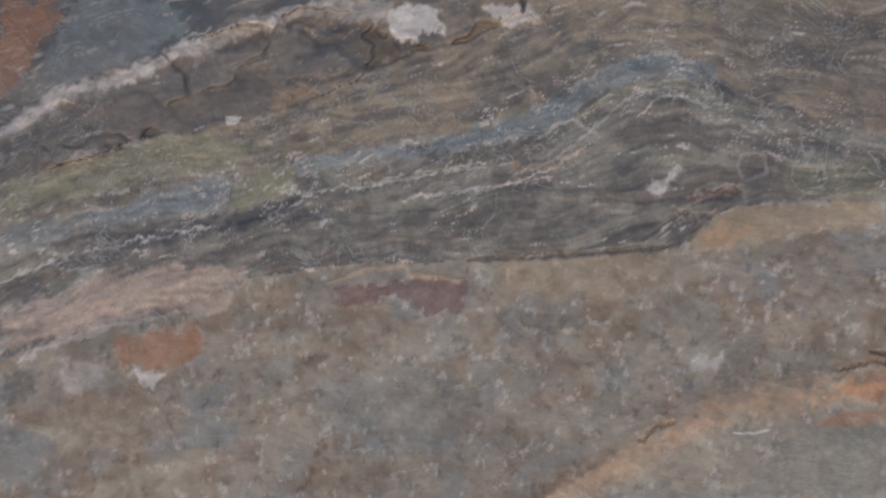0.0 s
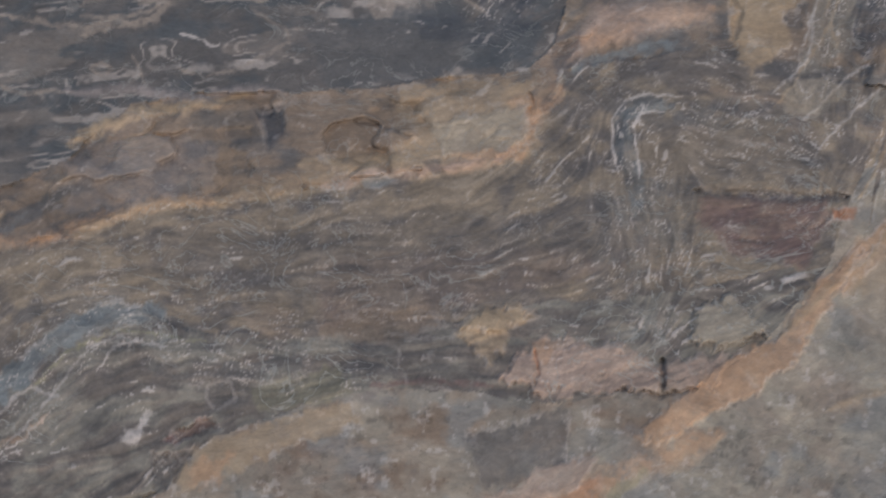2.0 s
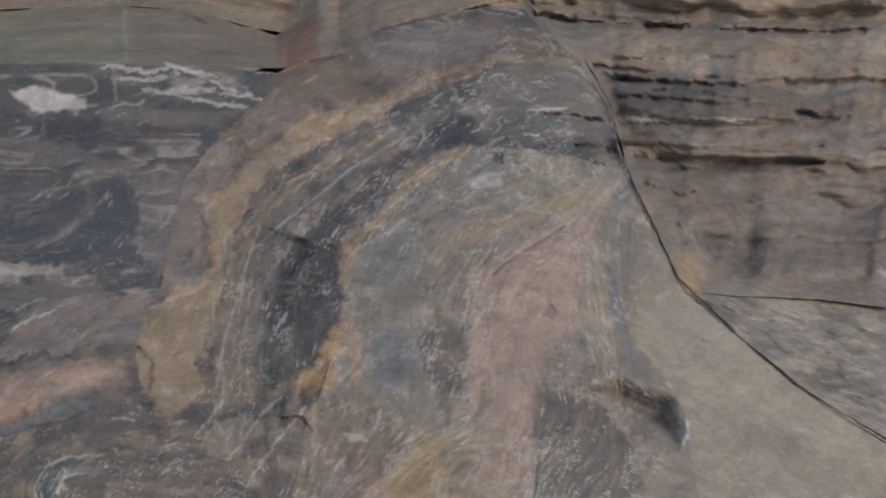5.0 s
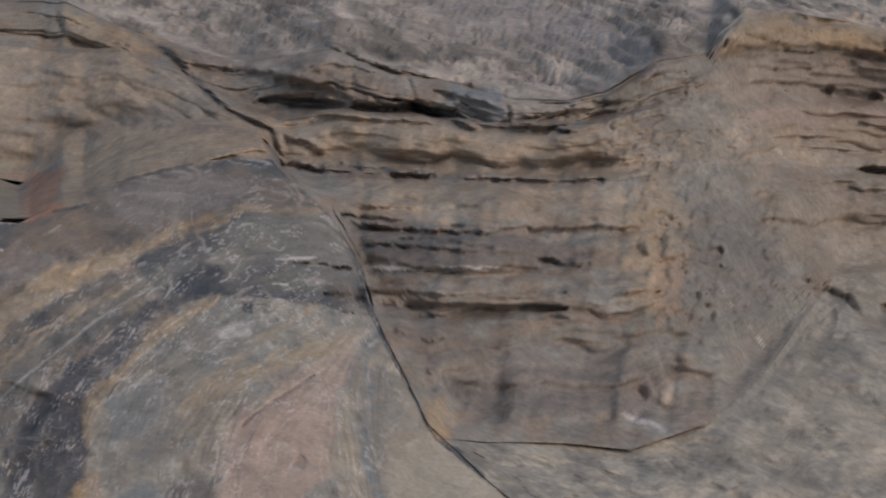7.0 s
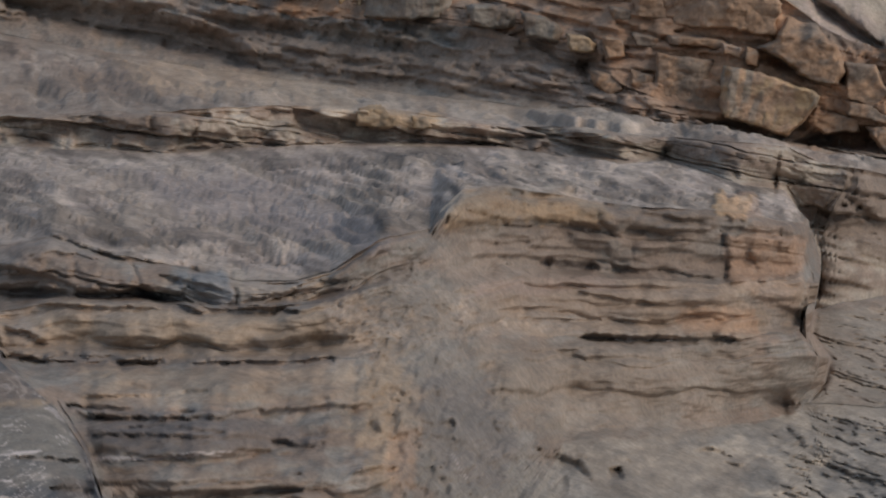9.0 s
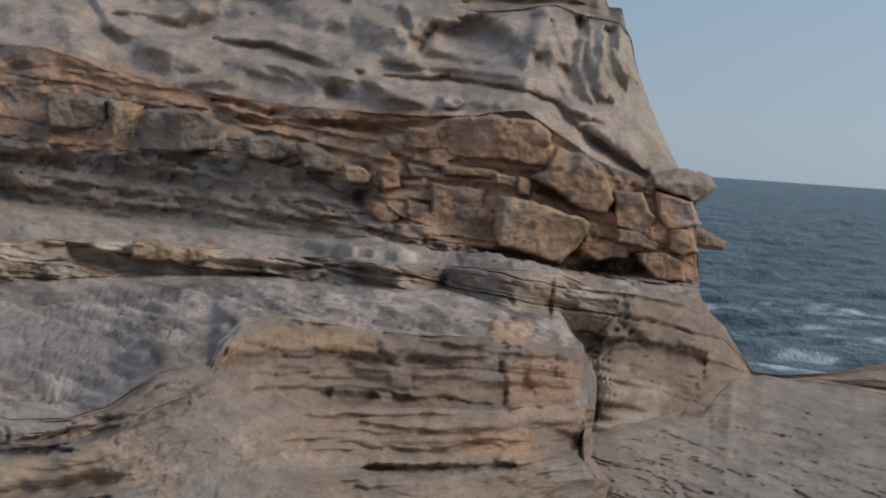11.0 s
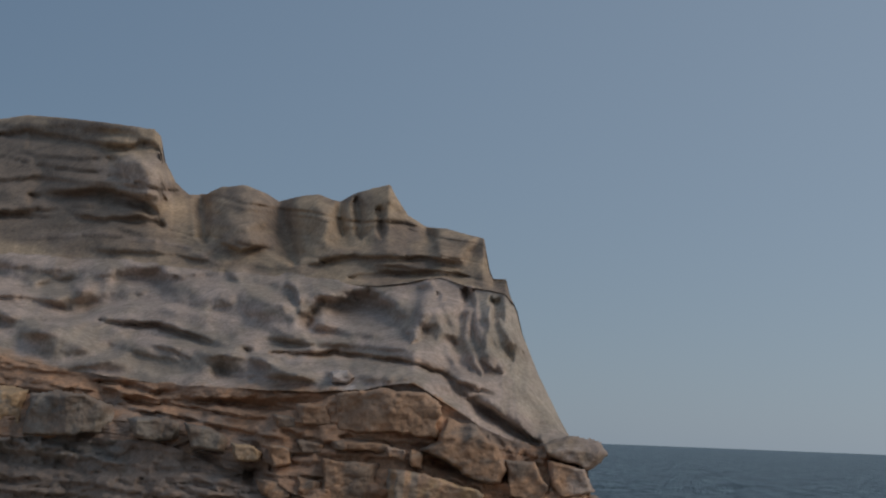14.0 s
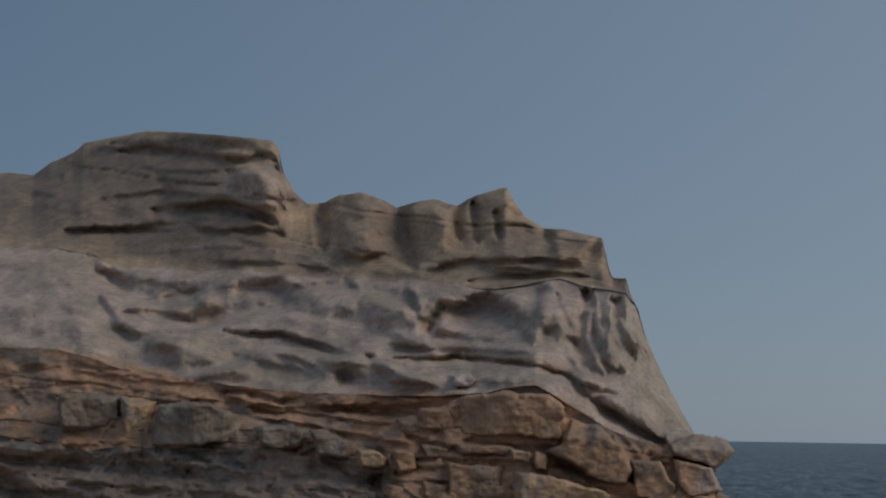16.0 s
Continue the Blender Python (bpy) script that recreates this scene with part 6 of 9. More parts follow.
stroke([(-47.88, -30.54), (-46.86, -30.39), (-45.84, -30.23)], 0.12, "orange", 0.7, 0.008, 0.1)
# the block edge's shadow once more, put into the colour
patch([(-56.07, -28.95), (-55.18, -28.78), (-55.11, -29.56), (-55.81, -29.94)], "deep", 0.7, -0.02, 0.15, 0.12)
patch([(-49.7, -30.66), (-49.02, -30.57), (-48.8, -31.06), (-49.26, -31.15)], "deep", 0.5, -0.02, 0.12, 0.1)
stroke([(-52.34, -29.31), (-51.01, -29.55), (-50.13, -29.86)], 0.08, "deep", 0.6, -0.03, 0.1)
patch([(-54.18, -36.03), (-51.29, -35.78), (-49.37, -35.64), (-48.91, -36.43), (-51.35, -36.95), (-54, -36.82)], "brown", 0.45, 0, 0.4, 0.3)
patch([(-47.94, -36.44), (-46.97, -35.77), (-45.53, -35.66), (-44.56, -35.94), (-46.48, -36.64), (-47.46, -36.87)], "sand", 0.6, 0.01, 0.15, 0.15)
patch([(-50.62, -36.87), (-47.46, -36.74), (-46.72, -37.81), (-47.47, -38.58), (-50.44, -38.43)], "lamgrey", 0.6, 0, 0.4, 0.3)
patch([(-49.42, -37.35), (-48.68, -37.31), (-48.57, -37.79), (-49.19, -37.88)], "dark", 0.6, 0, 0.15, 0.15)
patch([(-58.95, -38.04), (-57.99, -38.05), (-57.82, -38.64), (-58.71, -38.93), (-59.14, -38.5)], "dark", 0.7, -0.01, 0.2, 0.15)
stroke([(-51.92, -38.47), (-49.44, -38.26), (-46.47, -38.38)], 0.14, "maroon", 0.5, 0, 0.15)
stroke([(-32.06, -37.88), (-29.89, -36.81), (-27.45, -35.78)], 0.22, "sand", 0.7, 0.006, 0.15)
patch([(-32.91, -35.63), (-31.47, -34.49), (-30, -35.06), (-29.97, -36.4), (-32, -36.87)], "grey", 0.5, 0, 0.3, 0.3)
patch([(-31.16, -33.68), (-29.54, -32.68), (-28.46, -33.68), (-29.4, -34.59)], "pinkgrey", 0.5, 0, 0.3, 0.3)
patch([(-31.74, -26.8), (-30.03, -26.41), (-29.16, -26.88), (-29.09, -28.2), (-31.16, -28.47)], "brown", 0.45, 0, 0.3, 0.3)
patch([(-30.48, -27.42), (-29.65, -27.42), (-29.49, -27.68), (-30.12, -27.72)], "white", 0.6, 0, 0.1, 0.1)
stroke([(-31.58, -28.51), (-32, -29.91), (-32.42, -30.74)], 0.10, "sand", 0.8, 0.006, 0.08)
patch([(-35.84, -27.2), (-34.18, -26.76), (-33.46, -27.37), (-34.42, -28.23), (-35.62, -28.15)], "beige", 0.45, 0, 0.25, 0.2)
stroke([(-35.06, -24.83), (-35.08, -26.36), (-36.23, -27.62)], 0.08, "white", 0.5, 0.004, 0.15)
stroke([(-34.65, -23.08), (-34.64, -24.79), (-34.08, -25.89)], 0.10, "sand", 0.6, 0.004, 0.15)
stroke([(-38.76, -23.36), (-39.78, -23.79), (-40.84, -23.74), (-40.69, -24.41)], 0.08, "olive", 0.7, 0.004, 0.12)
# the laminae at the feet
stroke([(-92.24, -41.11), (-89.08, -40.62), (-85.53, -40.57), (-82.47, -40.55), (-79.89, -40.4)], 0.10, "deep", 0.6, 0, 0.15)
stroke([(-91.69, -39.47), (-89.23, -39.42), (-86.25, -39.4), (-83.5, -39.36)], 0.14, "bluegrey", 0.6, 0, 0.15)
stroke([(-78.76, -39.61), (-76.22, -39.58), (-73.67, -39.39), (-70.13, -38.76)], 0.07, "olive", 0.7, 0, 0.12)
stroke([(-75.85, -41.16), (-71.68, -41), (-67.54, -40.78), (-63.97, -40.54)], 0.08, "lamgrey", 0.6, 0, 0.15)
stroke([(-67.86, -39.12), (-66.16, -38.2), (-64.77, -37.08), (-63.64, -36.25), (-61.99, -36.05)], 0.07, "white", 0.4, 0, 0.12)
stroke([(-66.73, -36.76), (-65.35, -35.75), (-63.5, -35.28), (-61.13, -35.42)], 0.22, "bluegrey", 0.6, 0, 0.12)
stroke([(-61.12, -35.51), (-59.11, -36.31), (-56.74, -36.45), (-53.55, -36.14)], 0.10, "deep", 0.45, 0, 0.15)
stroke([(-75.38, -35.33), (-72.51, -35.04), (-69.66, -35.16), (-67.3, -34.84)], 0.14, "ochre", 0.6, 0, 0.15)
patch([(-92.15, -42.31), (-88.76, -42.14), (-84.86, -42.13), (-81.8, -42.58), (-82.49, -43.39), (-86.41, -43.09), (-90.39, -43.23)], "pinkish", 0.5, 0, 0.3, 0.3)
patch([(-61.72, -40.2), (-59.95, -40.25), (-60.8, -41.3), (-61.79, -41.57)], "dark", 0.7, -0.02, 0.15, 0.15)
patch([(-60.8, -39.55), (-58.88, -39.18), (-58.55, -39.63), (-60.5, -39.91)], "dark", 0.6, -0.02, 0.12, 0.12)

# the red and pale edge of the slab at the feet
patch([(-53.36, -45.66), (-51.59, -44.63), (-49.04, -43.87), (-46.99, -43.51), (-45.97, -43.18), (-46.58, -44.16), (-48.28, -44.95), (-50.89, -45.61)], "red", 0.5, 0.01, 0.25, 0.2)
patch([(-53.79, -46.73), (-52.48, -46.06), (-49.37, -45.63), (-50.01, -45.91), (-52.39, -46.63)], "red", 0.55, 0, 0.15, 0.15)
patch([(-45.76, -43.19), (-43.66, -42.29), (-41.56, -41.16), (-41.19, -42.41), (-43.21, -43), (-45.09, -43.75), (-46.54, -44.34)], "red", 0.4, 0, 0.25, 0.2)
patch([(-48.21, -42.73), (-47, -42.27), (-45.08, -41.73), (-44.45, -41.21), (-41.74, -40.57), (-42.32, -41.64), (-43.71, -42.11), (-46.39, -42.69), (-47.76, -43.61), (-49.83, -43.88)], "pinkish", 0.6, 0.01, 0.2, 0.2)
stroke([(-51.96, -43.96), (-50.37, -43.86), (-48.9, -43.2), (-47.95, -42.47)], 0.09, "deep", 0.7, -0.04, 0.08)
stroke([(-53.7, -47.38), (-52.39, -46.63), (-50.4, -46.84), (-48.64, -47.19)], 0.08, "olive", 0.7, 0, 0.12)
stroke([(-49.74, -47.31), (-47.76, -46.12), (-45.73, -45.47), (-43.51, -44.75), (-41.05, -43.35)], 0.10, "olive", 0.6, 0, 0.15)
stroke([(-43.5, -45.71), (-43.45, -44.93), (-42.83, -44.34), (-41.37, -43.99)], 0.07, "white", 0.5, 0, 0.12)
stroke([(-57.69, -47.56), (-56.55, -47.42), (-55.86, -47.24)], 0.06, "white", 0.8, 0, 0.05)
stroke([(-48.96, -33.26), (-47.38, -33.18), (-45.24, -32.73)], 0.06, "deep", 0.4, 0, 0.1)
patch([(-52.17, -31.33), (-51.3, -31.14), (-50.72, -31.32), (-51.46, -31.61), (-52.03, -31.57)], "bluegrey", 0.7, 0, 0.1, 0.1)
patch([(-53.92, -36.38), (-52.06, -35.86), (-49.23, -35.8), (-48.66, -36.32), (-51.46, -36.78), (-53.88, -36.77)], "brown", 0.5, 0, 0.35, 0.3)
patch([(-48.37, -36.64), (-47.54, -36), (-46.15, -35.92), (-46.7, -36.67), (-47.59, -36.97)], "sand", 0.65, 0.01, 0.15, 0.12)
stroke([(-79.97, -34.99), (-77.18, -34.81), (-73.93, -34.71)], 0.12, "dark", 0.5, 0, 0.2)
stroke([(-68.58, -32.72), (-68.52, -33.31), (-68.64, -33.78)], 0.10, "deep", 0.7, -0.04, 0.06)
stroke([(-81.52, -40.72), (-78.52, -40.63), (-75.5, -40.56), (-71.43, -40.5)], 0.07, "deep", 0.5, 0, 0.12)
stroke([(-76.31, -39.68), (-73.79, -39.49), (-71.24, -39.15), (-68.71, -38.94)], 0.06, "white", 0.45, 0, 0.1)
stroke([(-73.13, -40.05), (-70.57, -39.79), (-67.76, -39.49)], 0.05, "white", 0.45, 0, 0.1)
# the slab beside the great fold
fold([(-25.39, -34.96), (-23.89, -32.84), (-21.62, -30.59), (-20.08, -27.95)], 1.8, "grey", 0.6)
patch([(-27.5, -27.83), (-26.85, -27.48), (-26.45, -28.89), (-27.47, -29.82), (-28.82, -29.75), (-28.49, -28.71)], "yellow", 0.5, 0, 0.3, 0.25)
patch([(-27.23, -29.99), (-24, -29.42), (-23.2, -30.05), (-24.13, -31.37), (-26.58, -31.47)], "ochre", 0.6, 0, 0.3, 0.3)
patch([(-29.23, -32.13), (-28.08, -32.17), (-27.19, -32.86), (-26.38, -33.77), (-27.7, -33.39), (-28.91, -32.87)], "bluegrey", 0.55, 0, 0.3, 0.3)
patch([(-31.52, -32.12), (-29.7, -31.97), (-28.57, -33.77), (-29.78, -35.42), (-31.7, -35.22)], "pinkgrey", 0.5, 0, 0.35, 0.3)
patch([(-26.27, -28.91), (-25.3, -28.03), (-23.19, -27.76), (-22.93, -29.04), (-24.68, -29.31)], "pinkish", 0.5, 0, 0.3, 0.3)
patch([(-23.19, -27.76), (-21.25, -26.72), (-19.89, -27.29), (-19.24, -30.6), (-21.71, -30.07), (-23.07, -30.8)], "grey", 0.5, 0, 0.3, 0.3)
patch([(-24.73, -31.84), (-22.68, -30.79), (-21.36, -31.75), (-23.42, -33.01)], "olive", 0.5, 0, 0.3, 0.3)
patch([(-27.16, -30.53), (-25.81, -30.57), (-25.84, -31.16), (-26.97, -31.09)], "pinkgrey", 0.6, 0, 0.15, 0.15)
patch([(-24.74, -34.68), (-23.83, -33.22), (-21.89, -32.75), (-21.21, -33.98), (-22.45, -34.59)], "lamgrey", 0.5, 0, 0.3, 0.3)
patch([(-31.36, -28.94), (-30.07, -28.46), (-29.55, -29.19), (-30.58, -30.06), (-31.27, -29.92)], "lilac", 0.4, 0, 0.2, 0.2)
stroke([(-24.25, -34.81), (-23.58, -33.38), (-23.25, -32.37)], 0.07, "white", 0.5, 0.004, 0.12)
stroke([(-22.56, -34.04), (-21.88, -32.79), (-21.41, -31.52)], 0.07, "white", 0.45, 0.004, 0.12)
stroke([(-21.16, -34.2), (-20.55, -32.77), (-20.31, -31.54)], 0.08, "sand", 0.6, 0.004, 0.12)
stroke([(-20.91, -30.91), (-20.15, -29.25), (-19.75, -27.99)], 0.08, "sand", 0.6, 0.004, 0.12)
stroke([(-25.96, -32.72), (-24.74, -31.8), (-23.3, -31.03)], 0.10, "sand", 0.6, 0.004, 0.12)
stroke([(-34.51, -35.74), (-32.99, -33.96), (-31.48, -32.5), (-30.31, -30.47), (-29.28, -29.17)], 0.20, "sand", 0.7, 0.006, 0.15)
stroke([(-23.03, -30.03), (-22.87, -29.04), (-22.82, -28.06)], 0.06, "deep", 0.5, -0.02, 0.08)
patch([(-29.49, -28.7), (-28.95, -28.56), (-28.81, -28.89), (-29.35, -28.98)], "brown", 0.7, -0.01, 0.1, 0.08)
# the joint between the fold and the ledges, the brink of the slab above it
lip([(-29.42, -5.27), (-28.11, -5.57), (-26.93, -5.92)], 0.3, 0.16)
lip([(-25.26, -5.84), (-24.11, -5.83), (-22.86, -5.73)], 0.2, 0.10)
lip([(-23.01, -8.54), (-21.82, -8.85), (-20.22, -9.26), (-18.24, -9.32), (-16.54, -9.73)], 0.25, 0.10)
lip([(-27.62, -9.39), (-26.08, -9.51), (-24.52, -9.63), (-22.74, -10), (-21.34, -10.38), (-19.76, -10.32)], 0.35, 0.14)
lip([(-24.07, -10.84), (-22.1, -10.93), (-20.12, -10.91), (-18.12, -10.98)], 0.25, 0.10)
lip([(-27.88, -13.2), (-26.35, -12.61), (-24.99, -12.28), (-24.44, -12.32)], 0.3, 0.12)
lip([(-23.98, -12.78), (-22.01, -12.63), (-20.01, -12.67), (-18.2, -12.69)], 0.3, 0.12)
lip([(-30.67, -7.77), (-29.54, -8.22), (-28.4, -8.66)], 0.25, 0.08)
lip([(-11.83, -16.18), (-10.84, -15.91), (-10, -15.88)], 0.2, 0.10)
lip([(-31.8, -5.86), (-30.32, -6.44), (-28.83, -6.74), (-27.13, -6.84)], 0.18, 0.03)
lip([(-26.56, -6.91), (-25.01, -7.21), (-23.26, -7.49)], 0.18, 0.03)
lip([(-26.14, -7.84), (-24.59, -8.14), (-23.02, -8.34)], 0.18, 0.03)
lip([(-20.36, -7.01), (-18.39, -7.07), (-16.73, -7.15)], 0.18, 0.025)
lip([(-22.67, -7.55), (-21.09, -7.93), (-19.5, -8.12)], 0.16, 0.025)
stroke([(-27.76, -9.74), (-26.77, -10.5), (-25.98, -11.05), (-24.63, -11.57), (-24.27, -12.48), (-24.05, -13.1)], 0.14, "deep", 0.6, -0.12, 0.08)
# hollow darkened in colour as well as sunk, for the shade within
bulge([(-11.53, -19.23), (-10.52, -19.03), (-9.29, -19.77), (-9.53, -20.22), (-10.61, -20.14)], 0.7, -0.22, "dark", 0.35, 0.1)
stroke([(-11.22, -20.2), (-10.28, -20.37), (-9.53, -20.6)], 0.12, "white", 0.7, 0, 0.12)
bulge([(-5.33, -15.08), (-4.77, -14.88), (-3.76, -15.07), (-3.24, -15.77), (-4.28, -15.59)], 0.25, -0.25, None, 0, 0.1)
stroke([(-8.37, -15.3), (-8.09, -15.66), (-7.76, -16.07)], 0.05, "white", 0.8, 0, 0.05)
stroke([(-7.1, -16.61), (-6.8, -16.96), (-6.45, -17.35)], 0.05, "white", 0.7, 0, 0.05)
patch([(-12.68, -17.98), (-9.89, -17.31), (-9.36, -18.42), (-11.33, -19.21), (-12.98, -19.17)], "lamgrey", 0.5, 0, 0.3, 0.3)
patch([(-9.93, -13.02), (-7.4, -12.56), (-5.94, -14.92), (-6.54, -16.55), (-8.61, -16.01), (-9.57, -14.55)], "lamgrey", 0.5, 0, 0.35, 0.4)
patch([(-10.57, -14.65), (-9.57, -14.55), (-9.57, -16.5), (-10.29, -17.36), (-10.65, -15.83)], "orange", 0.4, 0, 0.3, 0.3)

patch([(-8.06, -11.3), (1.91, -10.35), (2.11, -12.25), (0.54, -13.97), (-4.34, -14.87), (-6.87, -13.55)], "ochre", 0.55, 0, 0.5, 0.5)
patch([(-4.34, -14.87), (0.56, -14.16), (2.55, -14.5), (1.71, -15.78), (-3.2, -16.34)], "ochre", 0.5, 0, 0.5, 0.5)
patch([(-8.38, -7.4), (0.39, -6.83), (0.84, -9.3), (-2.8, -10.06), (-7.56, -10.08)], "brown", 0.35, 0, 0.5, 0.5)
patch([(-20.91, -2.55), (-16.73, -2.54), (-12.44, -3.01), (-12.78, -3.81), (-16.28, -3.67), (-19.92, -3.63)], "sand", 0.5, 0, 0.3, 0.3)
patch([(-24.6, -2.89), (-21.8, -3.75), (-20.42, -5.09), (-24.5, -5.51)], "shale_or_shade", 0.4, 0, 0.3, 0.3)

# the high block again: dark rock colour plus the shade of its left side
patch([(-18.64, 8.39), (-16.8, 8.68), (-15.14, 9.49), (-13.06, 10.02), (-10.54, 9.93), (-10.3, 8.39), (-8.89, 7.08), (-7.1, 5.85), (-10.21, 5.68), (-14.06, 6.13), (-18.54, 6.32)], "shale_or_shade", 0.85, 0, 0.6, 0.4)

patch([(-9.4, -0.98), (-6.5, -1.22), (-4.15, -1.49), (-3.29, -3.01), (-6.41, -2.87), (-7.98, -2.46)], "brown", 0.5, 0, 0.4, 0.4)
patch([(-15.49, -2.8), (-11.78, -2.68), (-7.97, -2.69), (-3.66, -3.26), (-2.06, -3.92), (-5.97, -3.73), (-9.84, -3.51), (-15.45, -3.55)], "beige", 0.35, 0, 0.4, 0.4)


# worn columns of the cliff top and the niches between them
# brown inside the niches puts their shade into the colour
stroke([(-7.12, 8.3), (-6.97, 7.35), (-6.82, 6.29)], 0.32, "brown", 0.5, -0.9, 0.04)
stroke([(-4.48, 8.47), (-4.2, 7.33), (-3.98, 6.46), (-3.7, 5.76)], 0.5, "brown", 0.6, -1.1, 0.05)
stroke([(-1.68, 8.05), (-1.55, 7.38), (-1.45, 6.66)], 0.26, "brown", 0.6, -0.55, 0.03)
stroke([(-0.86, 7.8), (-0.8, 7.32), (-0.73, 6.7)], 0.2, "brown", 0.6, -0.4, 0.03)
stroke([(-2.14, 8.22), (-2.26, 7.44), (-2.07, 6.77)], 0.22, None, 0, -0.5, 0.05)
stroke([(0.03, 8.14), (0.65, 7.49), (1.09, 6.63)], 0.3, None, 0, -0.5, 0.08)
bulge([(-6.59, 7.76), (-6.34, 6.03), (-4.59, 6.23), (-4.9, 8.25), (-5.88, 8.38)], 0.5, 0.5, "tan", 0.5, 0.06)
bulge([(-3.26, 7.77), (-3.03, 6.42), (-2.06, 6.57), (-2.33, 8.02)], 0.45, 0.4, "tan", 0.5, 0.06)
bulge([(0.86, 7.21), (1.02, 6.04), (2.21, 5.81), (2.74, 7), (2.05, 7.16)], 0.4, 0.5, "sand", 0.4, 0.08)
lip([(-3.58, 5.61), (-1.84, 6.1), (0.13, 6.1), (2.1, 6.06)], 0.3, 0.25)
lip([(-6.35, 6.32), (-5.75, 6.07), (-4.59, 6.23)], 0.2, 0.2)
stroke([(-1.79, 5.28), (0.16, 5.51), (2.32, 5.52)], 0.16, "brown", 0.5, -0.3, 0.1)
patch([(-1.85, 6.29), (2.46, 6.7), (2.12, 5.61), (-1.8, 5.32)], "brown", 0.4, 0, 0.3, 0.2)
# brown left and pale right put the block's shaded and lit sides into colour
patch([(-14.87, 8.83), (-10.18, 9.23), (-10.3, 7.88), (-13.06, 6.53), (-15.25, 6.07)], "brown", 0.5, 0, 0.4, 0.3)
patch([(-9.97, 8.86), (-8.27, 9.37), (-7.97, 7.47), (-9.73, 7.93)], "pale", 0.4, 0, 0.3, 0.3)
# swells of the pale bench
lip([(-11.21, 3.98), (-9.52, 4.32), (-7.62, 4.63)], 0.86, 0.50)
lip([(-3.01, 4.47), (-2.88, 3.59), (-1.69, 3.27), (0.27, 3.42)], 0.63, 0.44)
lip([(-15.13, 4.1), (-14.18, 3.59), (-12.85, 3.01), (-11.51, 2.62)], 0.69, 0.39)
lip([(-15.23, 5.7), (-13.53, 5.12), (-12.4, 4.96), (-10.9, 5.19)], 0.57, 0.33)
lip([(-5.64, 4.03), (-4.24, 3.33), (-2.85, 2.87)], 0.52, 0.28)
lip([(-10.2, 2.79), (-8.84, 2.39), (-7.09, 2.1)], 0.57, 0.28)
# brown stroke: the shadow of a hollow, painted as well as sunk
stroke([(-3.36, 4.45), (-3.23, 3.48)], 0.3, "brown", 0.3, -0.15, 0.06)
stroke([(1.27, 4.88), (1.51, 4.11), (1.83, 3.54)], 0.2, None, 0, -0.2, 0.06)
stroke([(2.24, 5.12), (2.48, 4.35), (2.62, 3.38)], 0.2, None, 0, -0.2, 0.06)
stroke([(3.14, 4.78), (3.49, 3.62), (3.93, 2.66)], 0.22, None, 0, -0.2, 0.06)
# warm beds under the bench
patch([(-15.02, 2.17), (-12.22, 1.9), (-8.96, 1.22), (-5.48, 1.01), (-1.58, 1.12), (-1.72, 0.03), (-5.43, 0.14), (-9.32, 0.71), (-12.16, 0.85), (-14.95, 1.08)], "rust", 0.35, 0, 0.3, 0.3)
# worn faces of the slab
patch([(-19.94, -6.42), (-16.46, -6.13), (-13.66, -6.92), (-11.84, -7.58), (-10.98, -8.5), (-12.77, -8.43), (-16.36, -7.88), (-19.13, -7.25)], "lilac", 0.6, 0, 0.5, 0.5)
patch([(-27.07, -8.37), (-23.7, -8.43), (-20.79, -9.18), (-23.28, -9.57), (-27.04, -9.59)], "slab", 0.5, 0, 0.4, 0.4)
patch([(-17.47, -9.21), (-16.28, -9.34), (-16.2, -10.6), (-13.65, -10.06), (-13.48, -9.66), (-15.48, -9.39)], "slab", 0.6, 0, 0.3, 0.3)
lip([(-23.7, -8.34), (-22.35, -8.67), (-20.6, -9.17), (-18.83, -9.41)], 0.14, 0.06)
lip([(-17.68, -8.89), (-16.29, -9.04), (-14.69, -9.38), (-13.49, -9.46)], 0.14, 0.06)
lip([(-13.89, -6.39), (-12.48, -6.85), (-10.68, -7.15), (-9.66, -7.53)], 0.14, 0.06)
lip([(-10.59, -5.73), (-8.6, -6.02), (-6.64, -6.02)], 0.12, 0.05)
lip([(-7.87, -5.38), (-5.49, -5.77), (-3.31, -6.33)], 0.12, 0.06)
lip([(-23.39, -6.31), (-20.91, -6.38), (-18.21, -6.19)], 0.12, 0.05)
stroke([(-11.23, -7.74), (-10.23, -7.86), (-9.55, -7.71)], 0.2, "brown", 0.6, -0.06, 0.15)

# weathered beds of the high block
lip([(-15.2, 7.69), (-12.58, 8.12), (-10.09, 8.05), (-8.15, 8.03)], 0.22, 0.2)
lip([(-15.89, 6.7), (-13.85, 6.9), (-11.57, 6.82)], 0.2, 0.2)
lip([(-13.57, 8.92), (-11.09, 8.87), (-8.77, 9.17)], 0.2, 0.15)
stroke([(-12.87, 6.09), (-10.02, 6.4), (-7.49, 6.11), (-6.3, 5.57)], 0.1, "pale", 0.4, 0.1, 0.15)
stroke([(-15.68, 6.23), (-13.25, 6.26), (-10.6, 6.57)], 0.1, "brown", 0.5, -0.1, 0.15)
stroke([(-12.61, 8.79), (-12.39, 8.03), (-12.73, 7.24)], 0.25, None, 0, -0.25, 0.2)
stroke([(-10.13, 9.11), (-9.91, 8.35), (-9.29, 7.6)], 0.25, None, 0, -0.25, 0.2)
